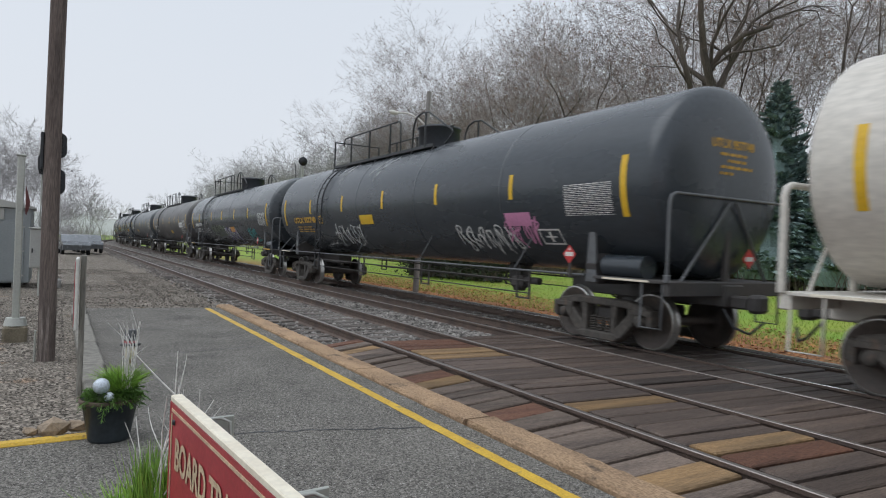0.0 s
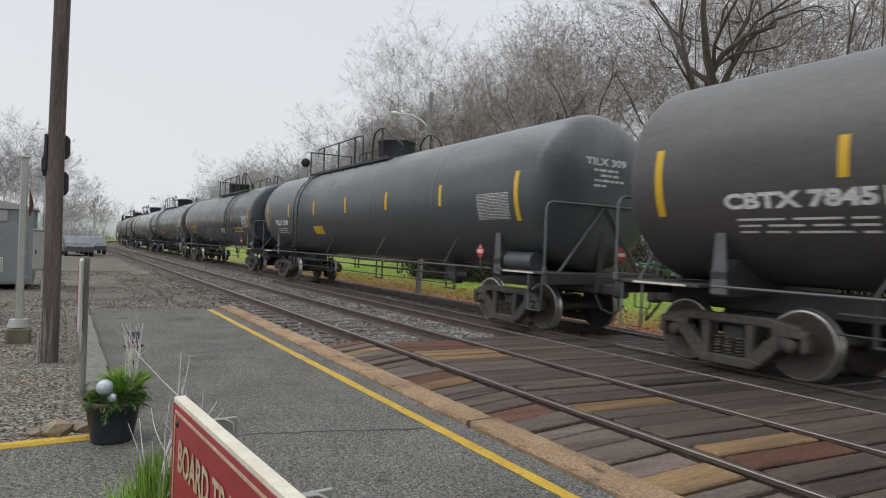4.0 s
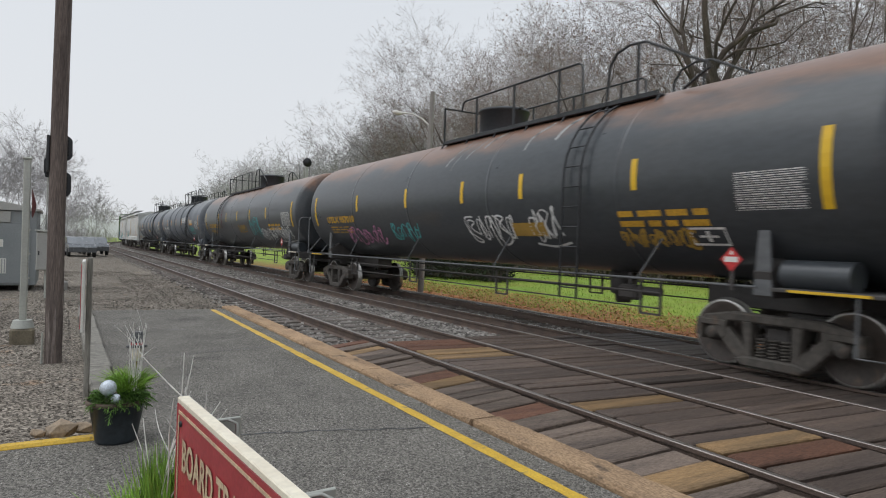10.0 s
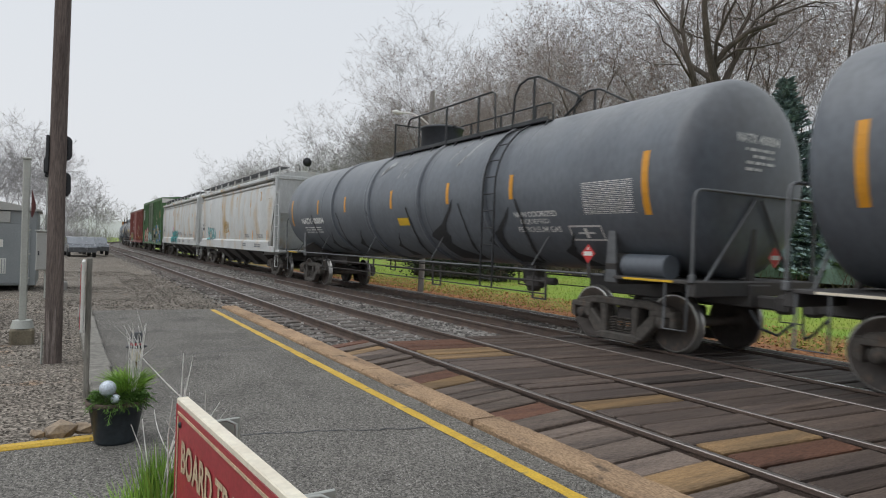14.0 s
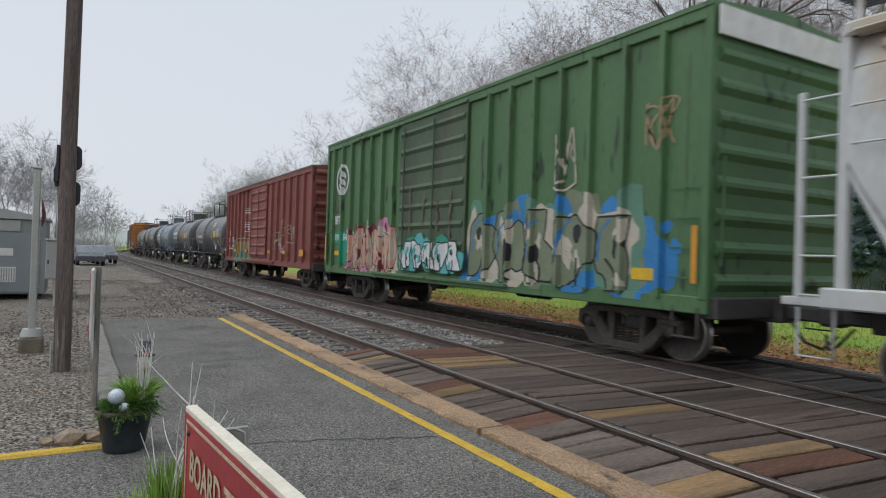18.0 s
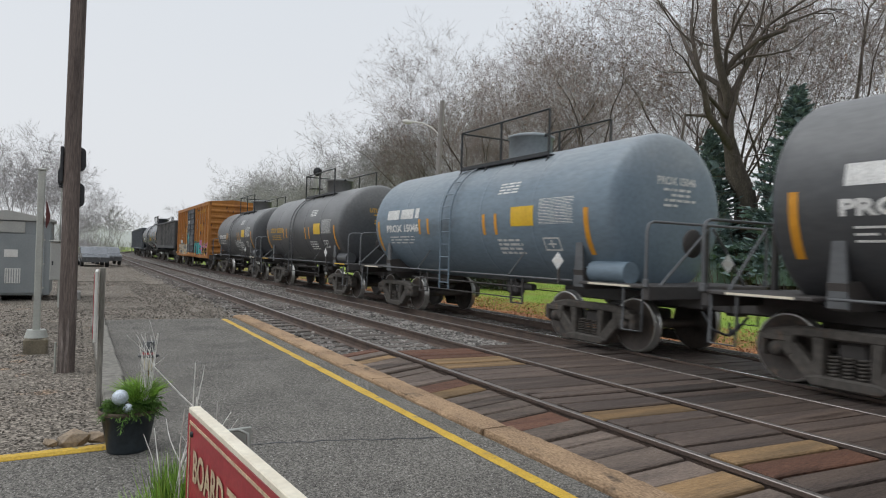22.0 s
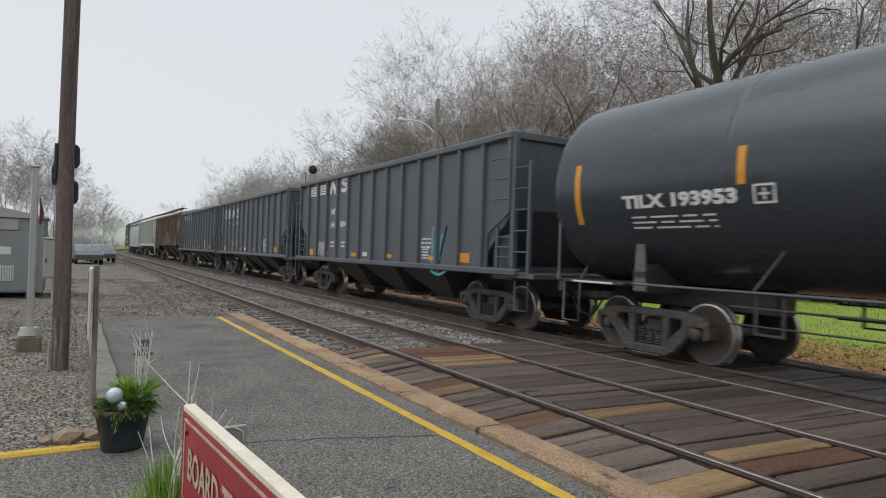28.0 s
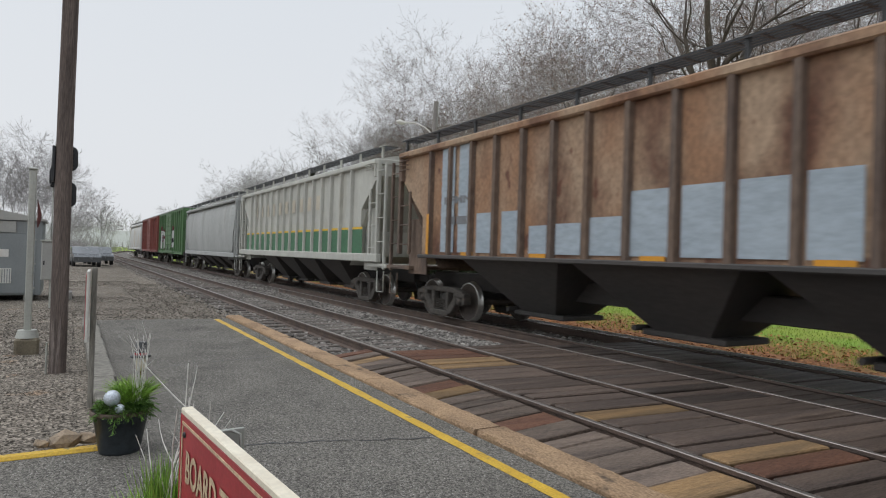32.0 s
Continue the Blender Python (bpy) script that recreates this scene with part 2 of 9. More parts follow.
M["twig_white"] = mat("white_twig", (0.72, 0.70, 0.66), (0.6, 0.58, 0.54), 0.6, scale=9, fine=40, bump=0.1)
M["silver"] = mat("frosted_silver", (0.55, 0.60, 0.66), (0.45, 0.5, 0.56), 0.38, 0.35, scale=9, fine=80, bump=0.15)
M["bark"] = mat("bark", (0.150, 0.126, 0.112), (0.10, 0.085, 0.076), 0.95, scale=1.5, fine=14, stretch=(2, 2, 0.4), bump=0.6, rand=0.25, spec=0.1)
M["bark_dark"] = mat("dark_bark", (0.135, 0.115, 0.10), (0.08, 0.07, 0.062), 0.95, scale=1.5, fine=14, stretch=(2, 2, 0.4), bump=0.8, spec=0.1)
# twigs and bark of the farther trees, distance haze painted in as paler grey
M["twig_far"] = mat("haze_pale_twig", (0.40, 0.385, 0.385), (0.32, 0.31, 0.31), 0.95, scale=0.4, fine=3, bump=0, rand=0.12, spec=0.08)
M["bark_far"] = mat("haze_pale_bark", (0.40, 0.385, 0.38), (0.32, 0.31, 0.305), 0.9, scale=1.5, fine=14, stretch=(2, 2, 0.4), bump=0.4, rand=0.15, spec=0.1)
M["twig"] = mat("twig", (0.285, 0.238, 0.215), (0.21, 0.178, 0.163), 0.95, scale=0.4, fine=3, bump=0, rand=0.25, spec=0.08)
M["dead_leaf"] = mat("clinging_leaf", (0.36, 0.23, 0.16), (0.30, 0.19, 0.13), 0.85, scale=0.3, fine=4, bump=0, island=0.4, spec=0.1)
M["spruce"] = mat("blue_spruce", (0.25, 0.33, 0.32), (0.18, 0.25, 0.235), 0.85, scale=2, fine=20, bump=0, island=0.4, spec=0.15)
M["hedge"] = mat("hedge", (0.03, 0.042, 0.022), (0.022, 0.03, 0.018), 0.85, scale=2, fine=20, bump=0, island=0.4)
M["thicket"] = mat("thicket", (0.10, 0.095, 0.06), (0.075, 0.06, 0.045), 0.9, scale=0.6, fine=10, bump=0, island=0.5)
M["red_cloth"] = mat("red_cloth", (0.16, 0.05, 0.045), (0.10, 0.04, 0.04), 0.8, scale=6, fine=40)
M["glass_dark"] = mat("dark_glass", (0.02, 0.025, 0.03), (0.015, 0.02, 0.02), 0.1, scale=2, fine=10, bump=0)
M["car_paint"] = mat("car_paint", (0.16, 0.17, 0.185), (0.13, 0.14, 0.15), 0.25, 0.4, scale=2, fine=20, bump=0)
M["tyre"] = mat("tyre", (0.02, 0.02, 0.02), (0.03, 0.03, 0.03), 0.9, scale=5, fine=30)


def leaf_verge(m):
    """Brown leaf litter lying thick along the track's edge and thinning out over the lawn."""
    n, l = m.node_tree.nodes, m.node_tree.links
    hs = n["Principled BSDF"].inputs["Base Color"].links[0].from_socket
    tc, sp, nz = n.new("ShaderNodeTexCoord"), n.new("ShaderNodeSeparateXYZ"), n.new("ShaderNodeTexNoise")
    nz.inputs["Scale"].default_value, nz.inputs["Detail"].default_value = 1.3, 10
    l.new(tc.outputs["Object"], sp.inputs[0])
    l.new(tc.outputs["Object"], nz.inputs["Vector"])
    ad = n.new("ShaderNodeMath")
    ad.operation = "MULTIPLY_ADD"
    ad.inputs[1].default_value = 4.5
    l.new(nz.outputs[0], ad.inputs[0])
    l.new(sp.outputs["Y"], ad.inputs[2])
    mr = n.new("ShaderNodeMapRange")
    mr.inputs[1].default_value, mr.inputs[2].default_value, mr.inputs[3].default_value, mr.inputs[4].default_value = 15.1, 17.5, 1, 0
    l.new(ad.outputs[0], mr.inputs[0])
    sp2 = n.new("ShaderNodeTexVoronoi")
    sp2.inputs["Scale"].default_value = 16
    l.new(tc.outputs["Object"], sp2.inputs["Vector"])
    rp = n.new("ShaderNodeValToRGB")
    rp.color_ramp.elements[0].color, rp.color_ramp.elements[1].color = (0.19, 0.095, 0.05, 1), (0.48, 0.22, 0.09, 1)
    l.new(sp2.outputs["Color"], rp.inputs[0])
    mx = n.new("ShaderNodeMix")
    mx.data_type = "RGBA"
    near, both = n.new("ShaderNodeMapRange"), n.new("ShaderNodeMath")
    near.inputs[1].default_value, near.inputs[2].default_value = -75, -40
    both.operation = "MULTIPLY"
    l.new(sp.outputs["X"], near.inputs[0])
    l.new(mr.outputs[0], both.inputs[0])
    l.new(near.outputs[0], both.inputs[1])
    l.new(both.outputs[0], mx.inputs["Factor"])
    l.new(hs, mx.inputs["A"])
    l.new(rp.outputs[0], mx.inputs["B"])
    l.new(mx.outputs["Result"], n["Principled BSDF"].inputs["Base Color"])


leaf_verge(M["grass"])


# ---- mesh helpers ----
class Geo:
    """Collects faces for one mesh."""

    def __init__(self):
        self.v, self.f, self.s = [], [], []

    def add(self, verts, faces, smooth=False, m=None):
        o = len(self.v)
        self.v += [tuple(m @ Vector(p)) for p in verts] if m else [tuple(p) for p in verts]
        self.f += [tuple(i + o for i in f) for f in faces]
        self.s += [smooth] * len(faces)
        return self

    def box(self, c, size, m=None, ch=0.0):
        x, y, z = (s / 2 for s in size)
        if ch <= 0:
            vs = [(c[0] + a * x, c[1] + b * y, c[2] + d * z) for a in (-1, 1) for b in (-1, 1) for d in (-1, 1)]
            return self.add(vs, [(0, 1, 3, 2), (4, 6, 7, 5), (0, 4, 5, 1), (2, 3, 7, 6), (0, 2, 6, 4), (1, 5, 7, 3)], False, m)
        ch = min(ch, x * 0.9, y * 0.9, z * 0.9)
        vs, ix = [], {}
        for a in (-1, 1):
            for b in (-1, 1):
                for d in (-1, 1):
                    for k in range(3):
                        q = [a * x, b * y, d * z]
                        for j in range(3):
                            if j != k:
                                q[j] -= (a, b, d)[j] * ch
                        ix[a, b, d, k] = len(vs)
                        vs.append((c[0] + q[0], c[1] + q[1], c[2] + q[2]))
        fs = []
        for k in range(3):
            i, j = [(1, 2), (2, 0), (0, 1)][k]
            for sg in (-1, 1):
                loop = []
                for a, b in ((-1, -1), (1, -1), (1, 1), (-1, 1)):
                    key = [0, 0, 0]
                    key[k], key[i], key[j] = sg, a, b
                    loop.append(ix[(*key, k)])
                fs.append(tuple(loop if sg > 0 else loop[::-1]))
        for k in range(3):
            i, j = [(1, 2), (2, 0), (0, 1)][k]
            for a in (-1, 1):
                for b in (-1, 1):
                    p, q = [0, 0, 0], [0, 0, 0]
                    p[k], p[i], p[j] = -1, a, b
                    q[k], q[i], q[j] = 1, a, b
                    quad = (ix[(*p, i)], ix[(*q, i)], ix[(*q, j)], ix[(*p, j)])
                    fs.append(quad if a * b < 0 else quad[::-1])
        for a in (-1, 1):
            for b in (-1, 1):
                for d in (-1, 1):
                    t = (ix[a, b, d, 0], ix[a, b, d, 1], ix[a, b, d, 2])
                    fs.append(t if a * b * d > 0 else t[::-1])
        return self.add(vs, fs, False, m)

    def cyl(self, p0, p1, r0, r1=None, n=12, caps=True, smooth=True):
        p0, p1 = Vector(p0), Vector(p1)
        r1 = r0 if r1 is None else r1
        d = (p1 - p0).normalized()
        a = d.orthogonal().normalized()
        b = d.cross(a)
        vs = []
        for p, r in ((p0, r0), (p1, r1)):
            vs += [p + (a * math.cos(2 * math.pi * i / n) + b * math.sin(2 * math.pi * i / n)) * r for i in range(n)]
        self.add(vs, [(i, (i + 1) % n, n + (i + 1) % n, n + i) for i in range(n)], smooth)
        if caps:
            self.add(vs, [tuple(range(n))[::-1], tuple(range(n, 2 * n))])
        return self

    def tube(self, pts, r, n=6, caps=True):
        pts = [Vector(p) for p in pts]
        rs = r if isinstance(r, (list, tuple)) else [r] * len(pts)
        vs, ref = [], None
        for i, p in enumerate(pts):
            d = (pts[min(i + 1, len(pts) - 1)] - pts[max(i - 1, 0)]).normalized()
            if ref is None:
                ref = d.orthogonal().normalized()
            ref = (ref - d * ref.dot(d))
            ref = ref.normalized() if ref.length > 1e-6 else d.orthogonal().normalized()
            b = d.cross(ref)
            vs += [p + (ref * math.cos(2 * math.pi * k / n) + b * math.sin(2 * math.pi * k / n)) * rs[i] for k in range(n)]
        fs = [(i * n + k, i * n + (k + 1) % n, (i + 1) * n + (k + 1) % n, (i + 1) * n + k) for i in range(len(pts) - 1) for k in range(n)]
        self.add(vs, fs, True)
        if caps:
            e = (len(pts) - 1) * n
            self.add([vs[k] for k in range(n)] + [vs[e + k] for k in range(n)], [tuple(range(n))[::-1], tuple(range(n, 2 * n))])
        return self

    def lathe(self, prof, axis="x", n=32, c=(0, 0, 0), smooth=True):
        """prof: (along, radius) pairs."""
        vs = []
        for a, r in prof:
            for k in range(n):
                co, si = r * math.cos(2 * math.pi * k / n), r * math.sin(2 * math.pi * k / n)
                q = {"x": (a, co, si), "y": (si, a, co), "z": (co, si, a)}[axis]
                vs.append((q[0] + c[0], q[1] + c[1], q[2] + c[2]))
        fs = [(i * n + k, i * n + (k + 1) % n, (i + 1) * n + (k + 1) % n, (i + 1) * n + k) for i in range(len(prof) - 1) for k in range(n)]
        return self.add(vs, fs, smooth)

    def prism(self, poly, axis, a, b):
        """poly: 2D outline in the two other axes (in order), drawn out along axis from a to b."""
        n = len(poly)
        vs = []
        for t in (a, b):
            for p, q in poly:
                vs.append({"x": (t, p, q), "y": (p, t, q), "z": (p, q, t)}[axis])
        fs = [(i, (i + 1) % n, n + (i + 1) % n, n + i) for i in range(n)] + [tuple(range(n))[::-1], tuple(range(n, 2 * n))]
        return self.add(vs, fs)

    def slab(self, poly, y0, y1, ch):
        """A casting: an outline in (x, z) drawn out along y, its long edges bevelled."""
        n = len(poly)
        area = sum(poly[i - 1][0] * poly[i][1] - poly[i][0] * poly[i - 1][1] for i in range(n))
        pts = [Vector(q) for q in (poly if area > 0 else poly[::-1])]
        inner = []
        for i in range(n):
            a, b = (pts[i] - pts[i - 1]).normalized(), (pts[(i + 1) % n] - pts[i]).normalized()
            m = Vector((-a.y - b.y, a.x + b.x))
            inner.append(pts[i] + (m.normalized() * ch if m.length > 0.2 else Vector((0, 0))))
        vs = []
        for ring, y in ((inner, y0), (pts, y0 + ch), (pts, y1 - ch), (inner, y1)):
            vs += [(q.x, y, q.y) for q in ring]
        fs = [(k * n + i, k * n + (i + 1) % n, (k + 1) * n + (i + 1) % n, (k + 1) * n + i) for k in range(3) for i in range(n)]
        return self.add(vs, fs + [tuple(range(n))[::-1], tuple(range(3 * n, 4 * n))])

    def mesh(self, name, material):
        me = bpy.data.meshes.new(name)
        me.from_pydata(self.v, [], self.f)
        me.polygons.foreach_set("use_smooth", self.s)
        me.materials.append(material)
        me.update()
        return me


def part(name, geo, material, parent, label="", m=None):
    me = geo.mesh(name, material) if isinstance(geo, Geo) else geo
    ob = new(name, me)
    ob.parent = parent
    if m is not None:
        ob.matrix_basis = m
    if name.startswith("graffiti") or name in ("fine_print", "data_table", "head_print", "yellow_lines", "door_stencil", "slogan", "mural", "stencil_box", "owner_mark", "spill_streaks"):
        ob["kind"] = "stuff"
    return tagged(ob, label)


def thing(name, label, category, m=None, group="", kind=""):
    ob = new(name)
    if m is not None:
        ob.matrix_basis = m
    return tagged(ob, label, category, group, kind)


def solid(name, geo, material, label="", category="", group="", kind="", m=None):
    ob = new(name, geo.mesh(name, material))
    if m is not None:
        ob.matrix_basis = m
    return tagged(ob, label, category, group, kind)


def text_mesh(body, size, bold=0.0, narrow=1.0, slant=0.0):
    """A flat mesh of the words in the built-in font: points (x, y) in metres, and faces."""
    cu = bpy.data.curves.new("words", "FONT")
    cu.body, cu.size, cu.offset, cu.shear, cu.resolution_u = body, size, bold, slant, 3
    ob = bpy.data.objects.new("words", cu)
    me = bpy.data.meshes.new_from_object(ob)
    vs = [(v.co.x * narrow, v.co.y) for v in me.vertices]
    fs = [tuple(p.vertices) for p in me.polygons]
    bpy.data.objects.remove(ob)
    bpy.data.curves.remove(cu)
    bpy.data.meshes.remove(me)
    return vs, fs


# ---- the line of the tracks: straight, then a bend to the right far behind ----
BEND, RADIUS, Y_NEAR, Y_FAR = 97.0, 560.0, 5.13, 9.01


def on_line(s, off):
    """Place and heading at s metres along the line, off metres to the left of x (y = off on the straight)."""
    if s >= -BEND:
        return Vector((s, off, 0)), 0.0
    a = (-BEND - s) / (RADIUS)
    r = RADIUS - (off - Y_FAR)
    return Vector((-BEND - r * math.sin(a), off + r * (1 - math.cos(a)), 0)), -a


def stations(a, b, near, far):
    """Steps along the line, short near the camera and long far off."""
    s, out = a, []
    while s < b:
        out.append(s)
        s += near if s > -BEND - 5 else far
    return out + [b]


# ---- ground ----
def lawn(y):
    """Height of the lawn, which rises gently from the line to the wood."""
    return -0.32 + (0.0 if y < 12.5 else min(0.53, 0.062 * (y - 12.5)))


def build_ground():
    g = Geo()
    xs = [-1500, -900, -600, -400, -280, -200, -150, -120, -100, -80, -65, -50, -40, -32, -26, -20, -15, -10, -5, 0, 6, 14, 30, 70, 150, 400, 1000]
    ys = [-1500, -800, -400, -200, -100, -50, -25, -12, -6, -3, 0, 3, 6, 9, 10.6, 11.4, 12.4, 14, 17, 21, 26, 33, 45, 70, 120, 220, 400, 800, 1500]
    vs = []
    for x in xs:
        for y in ys:
            z = lawn(y) + noise.noise((x * 0.07, y * 0.07, 0)) * (0.05 if abs(y) < 60 else 0.2)
            vs.append((x, y, z if y > 10.5 or y < -12 else -0.36))
    n = len(ys)
    g.add(vs, [(i * n + j, (i + 1) * n + j, (i + 1) * n + j + 1, i * n + j + 1) for i in range(len(xs) - 1) for j in range(n - 1)], True)
    solid("ground", g, M["grass"], "damp green lawn strewn with fallen brown leaves", "ground", kind="structure")

    g = Geo()
    st = stations(-460, 60, 3, 6)
    prof = [(-1.45, -0.40), (-1.3, -0.19), (0.0, -0.17), (3.9, -0.17), (5.2, -0.19), (6.0, -0.42)]
    vs = []
    for s in st:
        for o, z in prof:
            p, _ = on_line(s, 5.13 + o)
            vs.append((p.x, p.y, z + 0.02 * noise.noise((s * 0.8, o * 2, 3))))
    n = len(prof)
    g.add(vs, [(i * n + j, (i + 1) * n + j, (i + 1) * n + j + 1, i * n + j + 1) for i in range(len(st) - 1) for j in range(n - 1)], True)
    solid("ballast_bed", g, M["ballast"], "grey crushed-stone ballast bed under the tracks", "ballast", kind="structure")

    g = Geo()
    vs, xs2, ys2 = [], [-260, -150, -90, -60, -45, -35, -28, -22, -18, -15, -12, -10, -8, -6.5, -5.5, -4], [-70, -40, -22, -14, -9, -6, -4, -2.5, -1.2, -0.4, 0.5, 1.6, 2.6, 3.8]
    for x in xs2:
        for y in ys2:
            vs.append((x, y, -0.05 + 0.05 * noise.noise((x * 0.35, y * 0.35, 5)) - (0.14 if y > 2.5 else 0) - (0.1 if x > -5 else 0)))
    n = len(ys2)
    g.add(vs, [(i * n + j, (i + 1) * n + j, (i + 1) * n + j + 1, i * n + j + 1) for i in range(len(xs2) - 1) for j in range(n - 1)], True)
    solid("gravel_yard", g, M["gravel"], "grey-brown gravel yard beside the platform", "gravel", kind="structure")


def build_platform():
    g = Geo()
    poly = [(-14.85, 0.5), (-14.65, 3.06), (40, 3.06), (40, -12), (-5.42, -12), (-5.48, 0.5)]
    g.prism(poly, "z", -0.4, 0.0)
    plat = solid("platform", g, M["asphalt"], "dark grey cracked asphalt station platform", "platform", kind="structure")
    g = Geo()
    random.seed(5)
    # worn yellow edge line, with ragged edges
    n = 150
    vs = []
    for i in range(n + 1):
        x = -14.5 + i * 0.2
        w = 0.055 + random.uniform(-0.006, 0.006)
        vs += [(x, 2.79 - w, 0.004), (x, 2.79 + w, 0.004)]
    g.add(vs, [(2 * i, 2 * i + 2, 2 * i + 3, 2 * i + 1) for i in range(n)])
    part("yellow_line", g, M["yellow_paint"], plat, "worn yellow painted edge line")
    # cracks
    for a, b, seed in (((-5.25, 0.9), (-4.72, 2.7), 1), ((-8.9, 1.0), (-9.3, 2.6), 2), ((-11.6, 0.7), (-11.4, 2.2), 3)):
        g, vs, k = Geo(), [], 26
        rnd = random.Random(seed)
        for i in range(k + 1):
            t = i / k
            x, y = a[0] + (b[0] - a[0]) * t + rnd.uniform(-0.03, 0.03), a[1] + (b[1] - a[1]) * t
            w = rnd.uniform(0.006, 0.014)
            vs += [(x - w, y, 0.003), (x + w, y, 0.003)]
        g.add(vs, [(2 * i, 2 * i + 1, 2 * i + 3, 2 * i + 2) for i in range(k)])
        part("crack", g, M["black_metal"], plat, "dark crack in the asphalt")
    # timber kerb along the track side
    x, k = -14.9, 0
    rnd = random.Random(9)
    kerb = thing("kerb", "weathered brown timber kerb along the platform edge", "kerb", kind="structure")
    while x < 8:
        L = rnd.uniform(1.7, 2.6)
        g = Geo()
        y0 = 3.23 + rnd.uniform(-0.012, 0.012)
        seg = 26
        vs = []
        for i in range(seg + 1):
            xx = x + 0.012 + (L - 0.024) * i / seg
            j = [rnd.uniform(-0.012, 0.012) for _ in range(3)] + [rnd.uniform(-0.07, 0.012) if rnd.random() < 0.3 else rnd.uniform(-0.012, 0.012)]
            vs += [(xx, y0 - 0.155 + j[0], -0.25), (xx, y0 - 0.155 + j[0], 0.02), (xx, y0 - 0.135 + j[1], 0.045), (xx, y0 + 0.13 + j[2], 0.045), (xx, y0 + 0.155 + j[3], 0.015), (xx, y0 + 0.155 + j[3], -0.25)]
        fs = [(i * 6 + a, i * 6 + a + 1, i * 6 + a + 7, i * 6 + a + 6) for i in range(seg) for a in range(5)]
        fs += [tuple(range(6))[::-1], tuple(range(seg * 6, seg * 6 + 6))]
        g.add(vs, fs)
        part("kerb_beam", g, M["kerb_wood"], kerb)
        x += L
    # concrete edging at the yard side and the yellow stop timber
    edge = thing("concrete_edging", "grey concrete edging beside the platform", "edging", kind="structure")
    for i in range(5):
        g = Geo().box((0, 0, 0), (1.68, 0.24, 0.4), ch=0.02)
        part("edging_block", g, M["post_grey"], edge, m=pose(-13.95 + i * 1.7, 0.36, -0.11, 0, 0, 0.6 * (i - 2)))
    g = Geo().box((0, 0, 0), (0.11, 2.6, 0.12), ch=0.02)
    solid("parking_stop", g, M["yellow_paint"], "yellow-painted timber edging lying at the gravel's edge", "edging", m=pose(-5.46, -1.06, -0.035, 0, 0, 1))
    rnd = random.Random(4)
    for i, (x, y, r) in enumerate(((-5.66, 0.0, 0.12), (-5.72, 0.15, 0.09), (-5.7, -0.14, 0.06))):
        g = Geo()
        rock(g, (0, 0, 0), r, rnd)
        solid("rock", g, M["stone"], "rough tan rock lying on the gravel", "rock", "rocks at the edging", m=pose(x, y, 0.01 + r * 0.25))


def rock(g, c, r, rnd, flat=0.6):
    t = (1 + 5 ** 0.5) / 2
    vs = [(-1, t, 0), (1, t, 0), (-1, -t, 0), (1, -t, 0), (0, -1, t), (0, 1, t), (0, -1, -t), (0, 1, -t), (t, 0, -1), (t, 0, 1), (-t, 0, -1), (-t, 0, 1)]
    fs = [(0, 11, 5), (0, 5, 1), (0, 1, 7), (0, 7, 10), (0, 10, 11), (1, 5, 9), (5, 11, 4), (11, 10, 2), (10, 7, 6), (7, 1, 8), (3, 9, 4), (3, 4, 2), (3, 2, 6), (3, 6, 8), (3, 8, 9), (4, 9, 5), (2, 4, 11), (6, 2, 10), (8, 6, 7), (9, 8, 1)]
    a = rnd.uniform(0, 6.28)
    co, si = math.cos(a), math.sin(a)
    out = []
    for v in vs:
        k = r / 1.9 * rnd.uniform(0.7, 1.25)
        x, y, z = v[0] * k * 1.2, v[1] * k * 0.9, v[2] * k * flat
        out.append((c[0] + x * co - y * si, c[1] + x * si + y * co, c[2] + z))
    g.add(out, fs)


def rail_sweep(off, a, b, prof, near=4, far=5):
    g, vs = Geo(), []
    st = stations(a, b, near, far)
    n = len(prof)
    for s in st:
        for o, z in prof:
            p, _ = on_line(s, off + o)
            vs.append((p.x, p.y, z))
    g.add(vs, [(i * n + j, (i + 1) * n + j, (i + 1) * n + (j + 1) % n, i * n + (j + 1) % n) for i in range(len(st) - 1) for j in range(n)])
    return g


